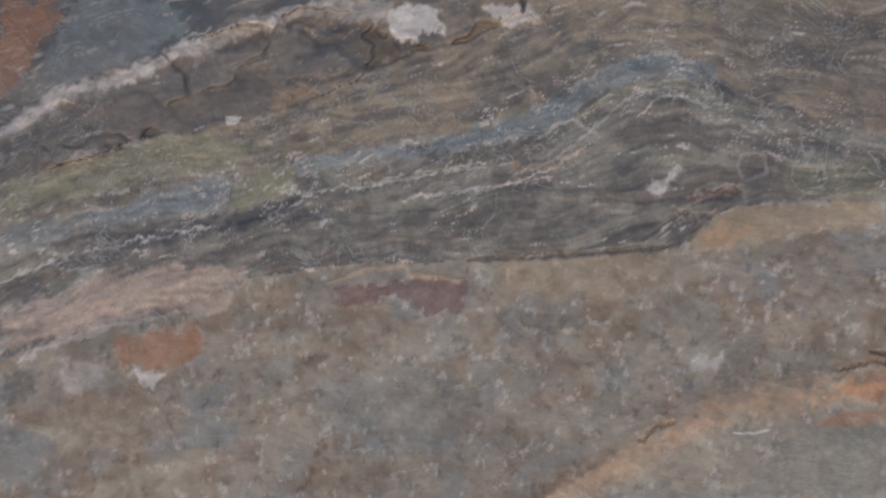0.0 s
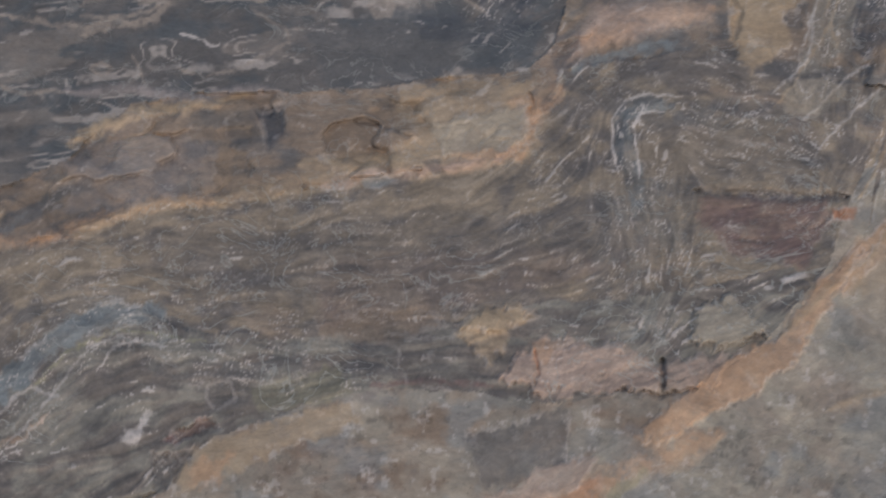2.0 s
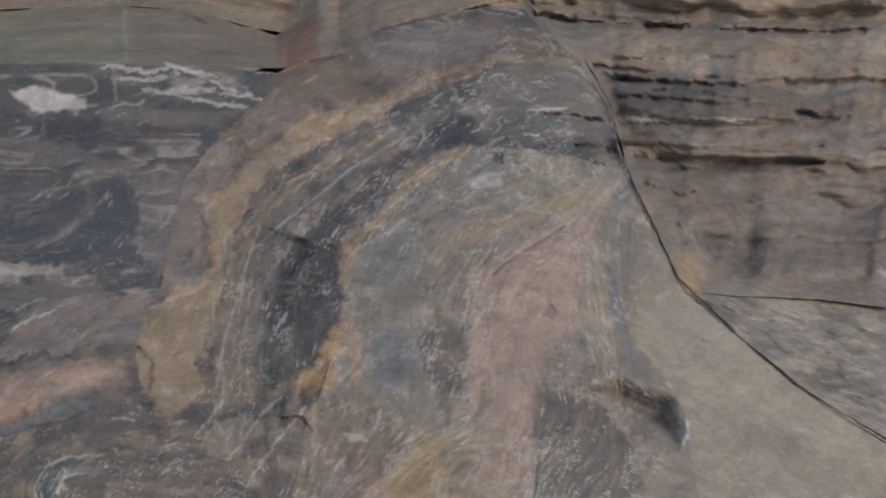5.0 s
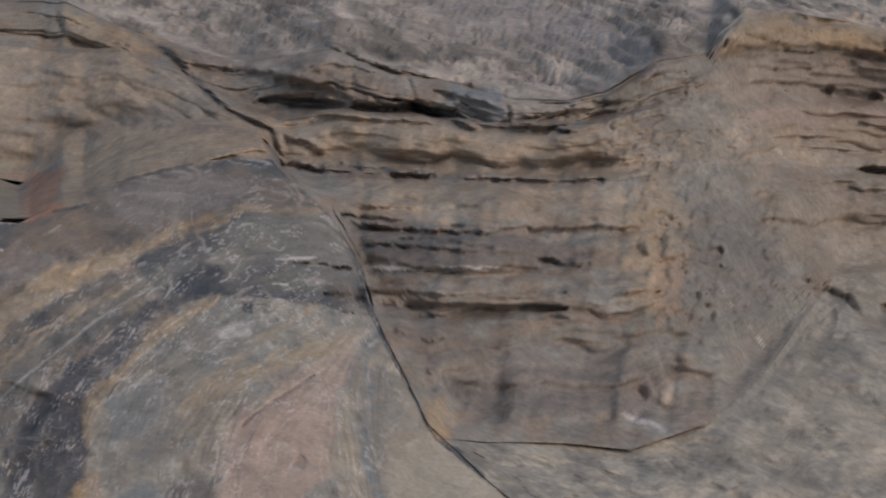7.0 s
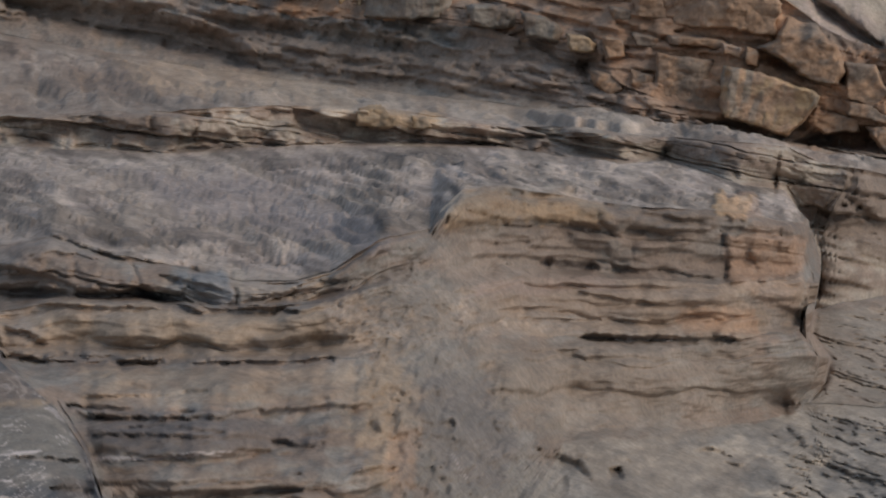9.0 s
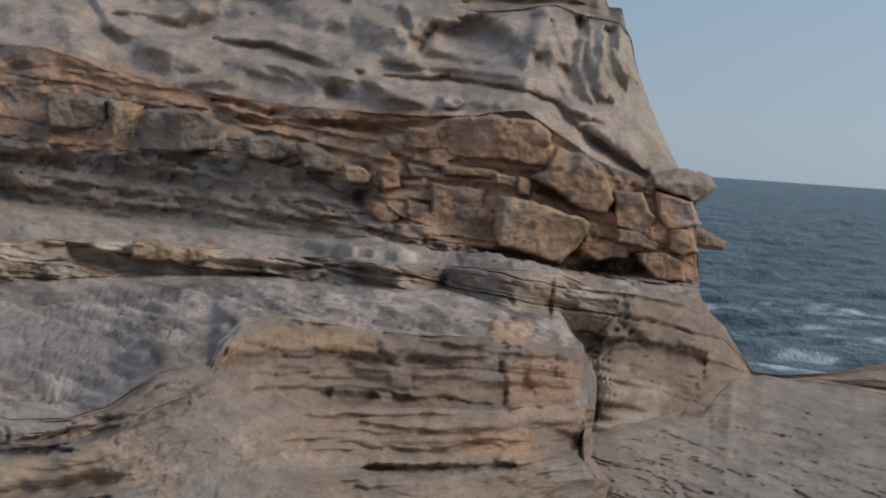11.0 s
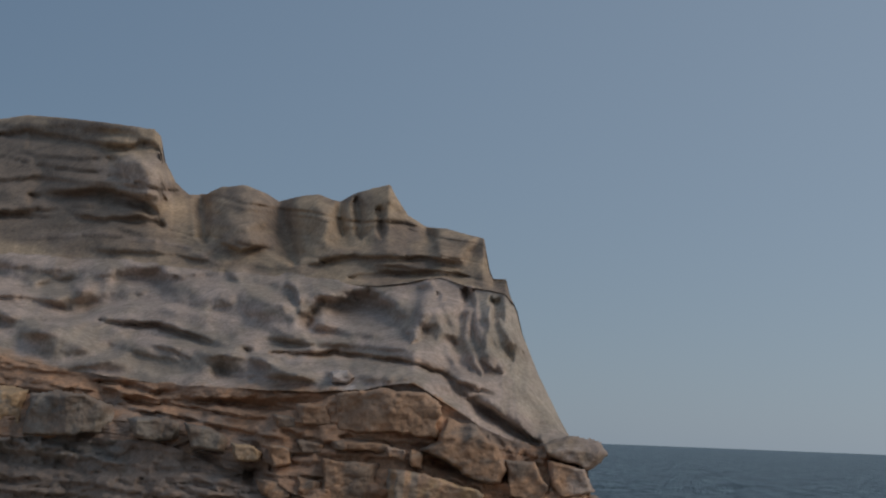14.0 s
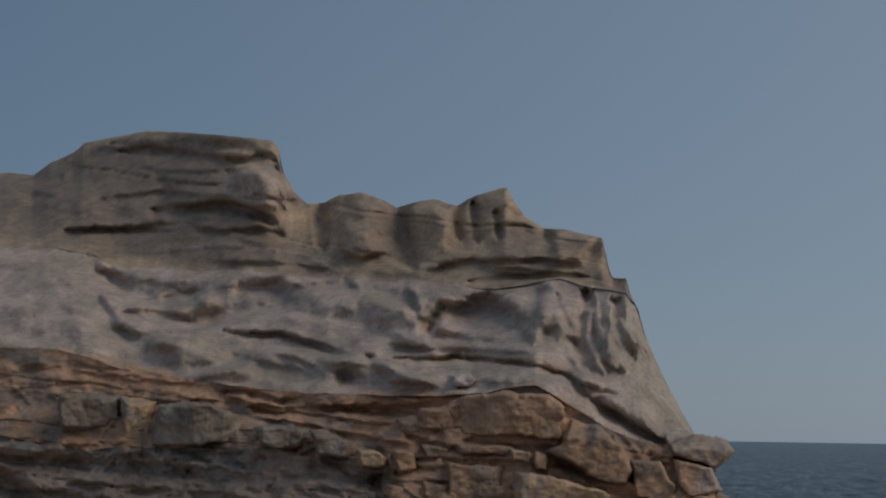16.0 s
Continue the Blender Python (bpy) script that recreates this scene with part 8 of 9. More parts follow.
        tone = tone * (1 + 0.32 * layer * (0.2 + 0.8 * step(-23, -20, az)) * (1 - 0.8 * step(-0.8, 0.8, inside(FAULT, az, el))))[..., None]
    if 6 <= k < 10:  # crushed rock, laced with fine pale cracks
        crushed = step(-0.6, 0.6, inside(FAULT, az, el))
        knit = fbm(az * 2.4 + 0.8 * el, el * 2.0 - 0.9 * az, az * 0, 5, 171, 0.62)
        crack = (1 - step(0.015, 0.05, np.abs(knit))) * step(-0.1, 0.3, fbm(az * 0.9, el * 0.9, az * 0, 3, 172))
        tone = tone * (1 + crushed * (0.32 * np.clip(fbm(az * 3.0, el * 3.2, az * 0, 5, 173, 0.65) * 2.2, -1, 1) + 0.28 * crack))[..., None]
        lift = lift + crushed * 0.02 * np.clip(knit * 3, -1, 1)
    # single features: (kind, outline or line, width, colour or None, strength, relief in metres, edge wander)
    wx = az + 0.0
    wy = el + 0.0
    n1, n2 = fbm(az * 1.8, el * 1.8, az * 0, 5, 91, 0.6), fbm(az * 1.8, el * 1.8, az * 0 + 9.5, 5, 92, 0.6)
    rim = np.zeros(az.shape)
    n3 = fbm(az * 3.2, el * 4.5, az * 0, 4, 93)
    for kind, pts, width, colour, strength, relief, rough in MARKS:
        xs = [p[0] for p in pts]
        ys = [p[1] for p in pts]
        pad = width * 2 + rough + 0.3
        box = (az > min(xs) - pad) & (az < max(xs) + pad) & (el > min(ys) - pad) & (el < max(ys) + pad)
        if not box.any():
            continue
        ax, ay = wx[box] + rough * n1[box], wy[box] + rough * n2[box]
        cosine = math.cos(math.radians(sum(ys) / len(ys)))
        sp = [(p * cosine, q) for p, q in pts]
        if kind == "patch":
            q = inside(sp, ax * cosine, ay)
            w = step(-width * 0.5, width * 0.5, q)
            if k < FLOOR and width < 0.5:
                rim[box] = np.maximum(rim[box], strength * (1 - step(0.03, 0.09, np.abs(q))))
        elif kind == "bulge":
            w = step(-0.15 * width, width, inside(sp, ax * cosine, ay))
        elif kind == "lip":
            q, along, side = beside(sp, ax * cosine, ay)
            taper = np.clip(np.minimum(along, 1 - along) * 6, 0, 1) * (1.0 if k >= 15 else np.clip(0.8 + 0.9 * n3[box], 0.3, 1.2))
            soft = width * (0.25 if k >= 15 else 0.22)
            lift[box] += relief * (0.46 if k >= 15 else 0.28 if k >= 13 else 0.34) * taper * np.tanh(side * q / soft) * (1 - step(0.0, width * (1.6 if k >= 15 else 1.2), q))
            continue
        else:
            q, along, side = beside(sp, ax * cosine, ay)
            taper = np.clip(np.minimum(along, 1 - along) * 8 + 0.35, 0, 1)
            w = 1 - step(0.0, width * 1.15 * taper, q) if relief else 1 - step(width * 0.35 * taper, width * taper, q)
        # some sunken marks carry a dark colour: their shade, put into the tone
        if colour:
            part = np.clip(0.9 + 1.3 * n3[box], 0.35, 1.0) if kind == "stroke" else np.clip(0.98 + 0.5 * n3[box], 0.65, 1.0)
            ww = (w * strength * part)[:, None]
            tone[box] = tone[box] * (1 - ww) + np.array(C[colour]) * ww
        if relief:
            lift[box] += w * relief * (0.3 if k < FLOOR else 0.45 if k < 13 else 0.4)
    if k < FLOOR:
        # a patchwork of broken, sheared pieces about the folds
        bend1, bend2 = fbm(az * 0.7, el * 0.9, az * 0, 5, 131, 0.6), fbm(az * 0.7, el * 0.9, az * 0 + 5.5, 5, 132, 0.6)
        edge, piece = cells(az * 0.55 + 0.9 * bend1, el * 0.85 + 0.9 * bend2, 133)
        kinds = np.array([C[q] for q in ("grey", "bluegrey", "pinkish", "sand", "lilac", "dark", "beige", "brown")])
        share = np.clip(0.8 * folded + 0.6 * (which == 4) + 0.25 * (which == 0), 0, 0.8) * 0.2 * step(0.0, 0.08, edge)
        share = share * step(-0.3, 0.2, fbm(az * 0.35, el * 0.5, az * 0, 2, 134))
        chosen = kinds[np.clip(((piece + 1) * 4).astype(np.int64), 0, 7)]
        tone = tone * (1 - share[..., None]) + chosen * share[..., None]
        seam = (1 - step(0.02, 0.07, edge)) * step(-0.1, 0.25, bend1 + bend2) * np.clip(folded + 0.7 * (which == 4) + 0.4 * (which == 0), 0, 1)
        rim = np.maximum(rim, 0.8 * seam)
        lift = lift + 0.006 * share * piece
        # laminae, pale contacts and mineral flecks along the bedding
        dark, light = np.array(C["deep"]), np.array(C["pinkgrey"])
        band = (np.clip(0.5 * broad + 0.2 * fine_, -1.2, 1.2) * sheets * (0.45 + 0.55 * broken))[..., None]
        tone = np.where(band > 0, tone + (light - tone) * band * 0.36, tone + (tone - dark) * band * 0.42)
        tone = tone * (1 + 0.07 * np.clip(fine_, -2, 2) * sheets + 0.10 * fbm(az * 1.8, el * 2.4, az * 0, 3, 120, 0.5))[..., None]
        thin = step(-0.1, 0.3, fbm(az * 1.4, el * 2.0, az * 0, 4, 95))
        wrinkle = (1 - step(0.03, 0.12, np.abs((broad * 0.7 + 0.8 * n3) % 1.0 - 0.5))) * np.maximum(folded, 0.4 * (which == 3)) * thin
        pale = np.maximum(rim * thin * 0.28 * (which != 5), wrinkle * 0.5)
        flecks = step(1.3, 1.8, short) * step(-0.15, 0.35, fbm(az * 0.7, el * 1.2, az * 0, 3, 96)) * np.maximum(vein, 0.8 * folded)
        pale = np.clip(np.maximum(pale, flecks * 0.55), 0, 0.85)[..., None]
        tone = tone * (1 - pale) + np.array(C["white"]) * pale
        lift = lift + sheets * (0.0018 * np.clip(broad, -2, 2) + 0.0006 * np.clip(fine_, -2, 2)) + 0.003 * pale[..., 0]
        bend = fbm(az * 0.5, el * 0.9, az * 0, 3, 99)
        edge, which_block = cells(az * 0.36 + 0.7 * bend, el * 0.7 + 0.5 * fbm(az * 0.6, el * 0.9, az * 0, 3, 100), 97)
        lump = (which == 4) * step(0.0, 0.5, fbm(az * 0.3, el * 0.4, az * 0, 2, 98) + 0.3)
        lift = lift + lump * 0.020 * (which_block * step(0.0, 0.25, edge))
        tone = tone * (1 + lump * (0.16 * which_block * step(0.0, 0.2, edge) - 0.25 * (1 - step(0.0, 0.04, edge)) * (n3 > 0)))[..., None]
    if k < FLOOR:
        tone = tone * np.array([0.935, 0.91, 0.90])
        tone = np.clip(tone + 0.18 * (tone - tone.mean((0, 1))), 0.01, 0.8)
    elif k < 15:
        tone = tone * np.array([1.0, 0.985, 1.01]) * (0.94 if k < 10 else 1.05 if k < 12 else 1.12 if k < 14 else 0.97)
    tone = tone * (1 + 0.10 * fbm(x * 3, y * 3, z * 3, 3, 55))[..., None]
    layered = np.array([b[13] for b in BEDS])[which]
    if k == 7:
        layered = layered * (0.2 + 0.8 * step(-23, -20, az))
    return tone, np.stack([flow_u, flow_v, vein], -1), lift, layered, which


def mesh_of(name, co, quads, tone, bed, mat, layered):
    me = bpy.data.meshes.new(name)
    me.vertices.add(len(co))
    me.vertices.foreach_set("co", np.ascontiguousarray(co, dtype=np.float32).ravel())
    me.loops.add(quads.size)
    me.loops.foreach_set("vertex_index", quads.astype(np.int32).ravel())
    me.polygons.add(len(quads))
    me.polygons.foreach_set("loop_start", np.arange(0, quads.size, 4, dtype=np.int32))
    me.polygons.foreach_set("loop_total", np.full(len(quads), 4, np.int32))
    me.update(calc_edges=True)
    a = me.attributes.new("tone", "FLOAT_COLOR", "POINT")
    a.data.foreach_set("color", np.concatenate([tone, np.ones((len(tone), 1))], 1).astype(np.float32).ravel())
    b = me.attributes.new("bed", "FLOAT_VECTOR", "POINT")
    b.data.foreach_set("vector", bed.astype(np.float32).ravel())
    c = me.attributes.new("layered", "FLOAT", "POINT")
    c.data.foreach_set("value", np.ascontiguousarray(layered, dtype=np.float32))
    me.polygons.foreach_set("use_smooth", np.ones(len(quads), bool))
    me.materials.append(mat)
    me.validate()
    return new(name, me)


NOSE = [(-12.9, 0.0), (-12.3, -0.5), (-11.57, 0.01), (-10.7, 0.09), (-9.93, -0.7), (-9.13, -0.6), (-7.95, -0.5), (-6.8, -0.6), (-6.11, -0.5), (-4.8, 0.0)]  # how far the end of the ledges stands out at each height angle


def build_bed(k):
    bed = BEDS[k]
    az = columns(bed)
    ed = edges_at(az)
    rg = ranges_at(az, ed)
    seen = (az >= bed[4][0]) & (az <= bed[4][1])
    tall = float(np.max((ed[k + 1] - ed[k])[seen])) if seen.any() else 1.0
    rows = int(np.clip(tall / FINE, 4, 420))
    f = np.linspace(0, 1, rows + 1)[:, None]
    el = ed[k] + (ed[k + 1] - ed[k]) * f
    gap = np.radians(np.maximum(ed[k + 1] - ed[k], 1e-4))
    part = gap * f
    d = rg[k] * rg[k + 1] * np.sin(gap) / (rg[k + 1] * np.sin(gap - part) + rg[k] * np.sin(part))
    azg = np.broadcast_to(az, el.shape)
    tone, flow, lift, layered, _ = dressed(azg.copy(), el, d, k, np.broadcast_to(f, el.shape), [np.broadcast_to(e, el.shape) for e in ed], FINE)
    rise = np.zeros(el.shape)
    if k in (10, 12):  # flat-lying rock is uneven upwards
        share = np.clip(8 * f * (1 - f), 0, 1)
        rise, lift = 0.3 * lift * share, lift * (1 - share)
    d = np.maximum(d - lift, 0.4)
    ce, se = np.cos(np.radians(el)), np.sin(np.radians(el))
    if 6 <= k <= 11:
        azg = azg + curve(NOSE, el) * np.exp(-((azg - 4.32) / 0.9) ** 2)
    co = np.stack([d * ce * np.sin(np.radians(azg)), d * ce * np.cos(np.radians(azg)), EYE + d * se + rise], -1)
    n, m = el.shape
    index = np.arange(n * m).reshape(n, m)
    keep = ((ed[k + 1] - ed[k]) > 0.012) | (rg[k + 1] - rg[k] > 0.08)
    cols = np.where(keep[:-1] | keep[1:])[0]
    quads = np.stack([index[:-1, cols], index[:-1, cols + 1], index[1:, cols + 1], index[1:, cols]], -1).reshape(-1, 4)
    co, tone, flow, layered = co.reshape(-1, 3), tone.reshape(-1, 3), flow.reshape(-1, 3), layered.reshape(-1)
    # the back of a skyline: a top that runs inland
    top = np.where(np.abs(ed[k + 1] - curve(SKYLINE, az)) < 0.02)[0]
    if len(top) > 1 and keep.any():
        base = index[-1]
        out = np.stack([np.sin(np.radians(az)), np.cos(np.radians(az)), az * 0], -1)
        ring1 = co[base] + out * 1.2 + np.array([0, 0, -0.15])
        ring2 = ring1 + out * 1.5 + np.array([0, 0, -3.0])
        start = len(co)
        co = np.concatenate([co, ring1, ring2])
        tone = np.concatenate([tone, tone[base], tone[base]])
        flow = np.concatenate([flow, flow[base], flow[base]])
        layered = np.concatenate([layered, layered[base], layered[base]])
        good = [c for c in range(m - 1) if (keep[c] or keep[c + 1]) and c in set(top.tolist())]
        good = np.array(good, int)
        extra = []
        for lower, upper in ((base, start + np.arange(m)), (start + np.arange(m), start + m + np.arange(m))):
            extra.append(np.stack([lower[good], lower[good + 1], upper[good + 1], upper[good]], -1))
        quads = np.concatenate([quads] + extra)
    used = np.zeros(len(co), bool)
    used[quads.ravel()] = True
    remap = np.cumsum(used) - 1
    ob = mesh_of(bed[0], co[used], remap[quads], tone[used], flow[used], bed[8], layered[used])
    return tagged(ob, bed[1], bed[9], kind="structure")


def shading(co, n, m):
    """Vertex normals of a sheet of n by m places, so that its pieces shade as one."""
    g = co.reshape(n, m, 3)
    nor = np.cross(np.gradient(g, axis=1), np.gradient(g, axis=0)).reshape(-1, 3)
    return nor / (np.linalg.norm(nor, axis=1)[:, None] + 1e-12)


def build_floor():
    """The floor is one sheet; each bed of it is an object."""
    az = np.concatenate([np.arange(-95, -88, 0.15), np.arange(-88, -4.99, 0.06)])
    ed = edges_at(az)
    n = 620
    f = np.linspace(0, 1, n + 1)[:, None]
    el = ed[0] + (ed[FLOOR] - ed[0]) * f
    azg = np.broadcast_to(az, el.shape).copy()
    rise = np.interp(az, WIDE, RISE)
    far = EYE / np.sin(np.radians(62.0))
    d = far * np.sin(np.radians(rise + 62.0)) / np.sin(np.radians(rise - el))
    tone, flow, lift, layered, which = dressed(azg, el, d, 0, f + 0 * el, [np.broadcast_to(e, el.shape) for e in ed], FINE)
    d = d - lift * np.clip((1 - f) * 40, 0.3, 1)
    ce = np.cos(np.radians(el))
    co = np.stack([d * ce * np.sin(np.radians(azg)), d * ce * np.cos(np.radians(azg)), EYE + d * np.sin(np.radians(el))], -1)
    rows, cols = el.shape
    co, tone, flow, layered = co.reshape(-1, 3), tone.reshape(-1, 3), flow.reshape(-1, 3), layered.reshape(-1)
    nor = shading(co, rows, cols)
    i = np.arange(rows * cols).reshape(rows, cols)
    quads = np.stack([i[:-1, :-1], i[:-1, 1:], i[1:, 1:], i[1:, :-1]], -1).reshape(-1, 4)
    own = np.sum([el >= ed[j] for j in range(1, FLOOR)], axis=0)
    own = own[:-1, :-1].copy()
    for k in range(FLOOR - 1, 0, -1):  # slivers where a bed pinches out go to the one below
        here = own == k
        runs, best = [], None
        for c in range(here.shape[1]):
            if here[:, c].any():
                if c and runs and runs[-1][1] == c - 1 and (here[:, c] & here[:, c - 1]).any():
                    runs[-1][1] = c
                else:
                    runs.append([c, c])
        best = max(runs, key=lambda q: q[1] - q[0])
        for a, b in runs:
            if [a, b] != best:
                own[:, a:b + 1][here[:, a:b + 1]] = k - 1
    owner = own.reshape(-1)
    for k in range(FLOOR):
        mine = quads[owner == k]
        used = np.zeros(len(co), bool)
        used[mine.ravel()] = True
        remap = np.cumsum(used) - 1
        ob = mesh_of(NAMES[k], co[used], remap[mine], tone[used], flow[used], BEDS[k][8], layered[used])
        ob.data.normals_split_custom_set_from_vertices(nor[used].tolist())
        tagged(ob, BEDS[k][1], BEDS[k][9], kind="structure")


build_floor()
for number in range(FLOOR, len(BEDS)):
    build_bed(number)


# ---- the sea ----
SEA = -4.4


def sea_material():
    mat = bpy.data.materials.new("sea_water")
    mat.use_nodes = True
    bsdf = mat.node_tree.nodes["Principled BSDF"]
    geo = node(mat, "NewGeometry")
    foam = node(mat, "Attribute")
    foam.attribute_name = "foam"
    wide = node(mat, "Mapping", Scale=(0.35, 0.13, 0.2))
    link(mat, geo.outputs["Position"], wide.inputs[0])
    ripple = node(mat, "TexNoise", Scale=1.0, Detail=7.0, Roughness=0.68)
    link(mat, wide.outputs[0], ripple.inputs["Vector"])
    # wavelets' light and dark sides put into the colour, besides the bump
    c = mixer(mat, "MIX", ramp(mat, ripple.outputs[0], ((0.45, 0.0), (0.56, 1.0))), (0.026, 0.052, 0.06, 1), (0.105, 0.155, 0.165, 1))
    c = mixer(mat, "MIX", foam.outputs["Fac"], c, (0.75, 0.77, 0.78, 1))
    link(mat, c, bsdf.inputs["Base Color"])
    bsdf.inputs["Roughness"].default_value = 0.32
    bsdf.inputs["IOR"].default_value = 1.33
    b = node(mat, "Bump", Strength=0.9, Distance=2.0)
    link(mat, ripple.outputs[0], b.inputs["Height"])
    link(mat, b.outputs[0], bsdf.inputs["Normal"])
    return mat


def build_sea():
    az = np.concatenate([np.arange(-180, 2, 4.0), np.arange(2, 24, 0.12), np.arange(24, 180.1, 4.0)])
    r = np.concatenate([np.array([6.0, 12.0]), np.geomspace(20, 900, 420), np.geomspace(1000, 4800, 30)])
    A, R = np.meshgrid(np.radians(az), r)
    x, y = R * np.sin(A), R * np.cos(A)
    swell = fbm(x * 0.13, y * 0.22, x * 0, 5, 301, 0.6)
    z = SEA + 0.5 * swell * np.clip(220 / R, 0.2, 1)
    froth = fbm(x * 0.45, y * 0.35, x * 0, 5, 333, 0.6)
    band = np.exp(-((R - 60 - 6 * grain(x * 0.06, y * 0.06, x * 0, 9)) / 6.0) ** 2) + 0.8 * np.exp(-((R - 76) / 3.5) ** 2)
    foam = np.clip(band * 0.8 + froth * 2.4 - 0.75, 0, 1) * (band > 0.05)
    me = bpy.data.meshes.new("sea")
    n, m = A.shape
    i = np.arange(n * m).reshape(n, m)
    q = np.stack([i[:-1, :-1], i[:-1, 1:], i[1:, 1:], i[1:, :-1]], -1).reshape(-1, 4)
    me.from_pydata(np.stack([x, y, z], -1).reshape(-1, 3).tolist(), [], q.tolist())
    a = me.attributes.new("foam", "FLOAT", "POINT")
    a.data.foreach_set("value", foam.astype(np.float32).ravel())
    me.polygons.foreach_set("use_smooth", np.ones(len(q), bool))
    me.materials.append(sea_material())
    return tagged(new("water", me), "blue-grey choppy sea with white surf", "sea", kind="structure")


build_sea()


# ---- rock underfoot and behind, out to the land side ----
def build_ground():
    az = np.arange(0, 361, 2.0)
    r = np.concatenate([np.array([0.02]), np.linspace(0.3, 14, 90), np.array([16.0, 20.0])])
    A, R = np.meshgrid(np.radians(az), r)
    x, y = R * np.sin(A), R * np.cos(A)
    z = -0.14 + 0.16 * fbm(x * 0.6, y * 0.6, x * 0, 5, 401, 0.5) - 0.35 * step(1.5, 3.0, R) * (1 - step(60, 80, np.abs((np.degrees(A) + 40 + 180) % 360 - 180)))
    z = z - 6 * step(12, 20, R)
    n, m = A.shape
    i = np.arange(n * m).reshape(n, m)
    q = np.stack([i[:-1, :-1], i[:-1, 1:], i[1:, 1:], i[1:, :-1]], -1).reshape(-1, 4)
    co = np.stack([x, y, z], -1).reshape(-1, 3)
    mix = step(-0.3, 0.4, fbm(co[:, 0] * 2, co[:, 1] * 2, co[:, 2] * 0, 3, 5))[:, None]
    tone = np.array(C["pinkgrey"]) * (1 - mix) + np.array(C["brown"]) * mix
    bed = np.stack([co[:, 0], co[:, 1], co[:, 0] * 0], -1)
    ob = mesh_of("ground", co + np.array([0.11, 0.07, 0]), q, tone, bed, ROCK_NEAR, co[:, 0] * 0 + 0.2)
    return tagged(ob, "uneven brown-grey rock platform underfoot", "ground", kind="structure")


build_ground()


# ---- single blocks and spurs of rock ----
def reach_at(bearing, height):
    """How far off the rock face stands at that bearing and height angle."""
    az = np.array([bearing])
    ed = edges_at(az)[:, 0]
    rg = ranges_at(az, edges_at(az))[:, 0]
    return float(np.interp(height, ed, rg))


def rock_piece(outline, proud, worn, facets, tones, label, seed=0, streaks=False):
    """A block that stands out of the rock face: its outline (bearing, height angle), a broken front with worn edges and facets, and a back set into the face."""
    xs, ys = np.array(outline).T
    cell = 0.045
    az, el = np.meshgrid(np.arange(xs.min() - 0.2, xs.max() + 0.2, cell), np.arange(ys.min() - 0.2, ys.max() + 0.2, cell))
    wander = [0.10 * fbm(az * 2.2, el * 2.2, az * 0 + 7.0 * side + seed, 4, 600 + seed, 0.55) for side in (0, 1)]
    deep = inside(outline, az + wander[0], el + wander[1])
    u, v = (az - xs.min()) / np.ptp(xs), (el - ys.min()) / np.ptp(ys)
    bend = 0.12 * fbm(az * 1.3, el * 1.3, az * 0 + seed, 3, 640 + seed)
    face = np.ones(az.shape)
    for away, share in ((u, facets[0]), (1 - u, facets[1]), (1 - v, facets[2]), (v, facets[3])):
        face = np.minimum(face, np.clip(0.35 + 0.65 * (away + bend) / share, 0, 1))
    edge = np.clip(deep / (0.5 * worn), 0, 1)
    edge = np.sqrt(1 - (1 - edge) ** 2)
    base = reach_at(float(xs.mean()), float(ys.mean()))
    crag = fbm(az * 1.6, el * 2.2, az * 0 + 3.0 * seed, 5, 660 + seed, 0.55)
    crack = np.clip(np.abs(fbm(az * 0.9, el * 0.9, az * 0 + seed, 3, 680 + seed)) * 14, 0, 1)
    front = base + 0.3 - (0.62 * proud + 0.3) * edge * (0.25 + 0.75 * face) - 0.045 * base / 12 * edge * crag + 0.012 * (1 - crack) * edge
    m = step(-0.3, 0.3, fbm(az * 1.4, el * 1.8, az * 0 + seed, 5, 700 + seed, 0.6))[..., None]
    tone = 0.75 * (np.array(C[tones[0]]) * (1 - m) + np.array(C[tones[1]]) * m) + 0.25 * np.array(C["brown"])
    if streaks:
        run_ = step(0.05, 0.35, fbm(az * 4.0, el * 0.7, az * 0, 4, 720 + seed))[..., None] * 0.65 * step(-0.6, 0.2, v - 0.3)[..., None]
        tone = tone * (1 - run_) + np.array(C["grey"]) * run_
    tone = tone * (0.90 + 0.24 * fbm(az * 3, el * 5, az * 0 + seed, 4, 740, 0.6))[..., None]
    rows, cols = az.shape
    i = np.arange(rows * cols).reshape(rows, cols)
    held = deep > -0.02
    good = held[:-1, :-1] & held[:-1, 1:] & held[1:, 1:] & held[1:, :-1]
    quads = np.stack([i[:-1, :-1], i[:-1, 1:], i[1:, 1:], i[1:, :-1]], -1)[good]
    back = base + 0.31 + 0.25 * np.clip(deep / 0.3, 0, 1)
    both = []
    for d in (front, back):
        ce = np.cos(np.radians(el))
        both.append(np.stack([d * ce * np.sin(np.radians(az)), d * ce * np.cos(np.radians(az)), EYE + d * np.sin(np.radians(el))], -1).reshape(-1, 3))
    co = np.concatenate(both)
    quads = np.concatenate([quads, quads[:, ::-1] + rows * cols])
    tone = np.concatenate([tone.reshape(-1, 3)] * 2)
    used = np.zeros(len(co), bool)
    used[quads.ravel()] = True
    at = co[used].mean(0)
    bed = np.stack([np.tile(az.ravel(), 2), np.tile(el.ravel(), 2), np.zeros(len(co))], -1)
    ob = mesh_of("rock_block", co[used] - at, (np.cumsum(used) - 1)[quads], tone[used], bed[used], ROCK_CLIFF, np.full(int(used.sum()), 0.35))
    ob.location = at
    return tagged(ob, label, "rock")


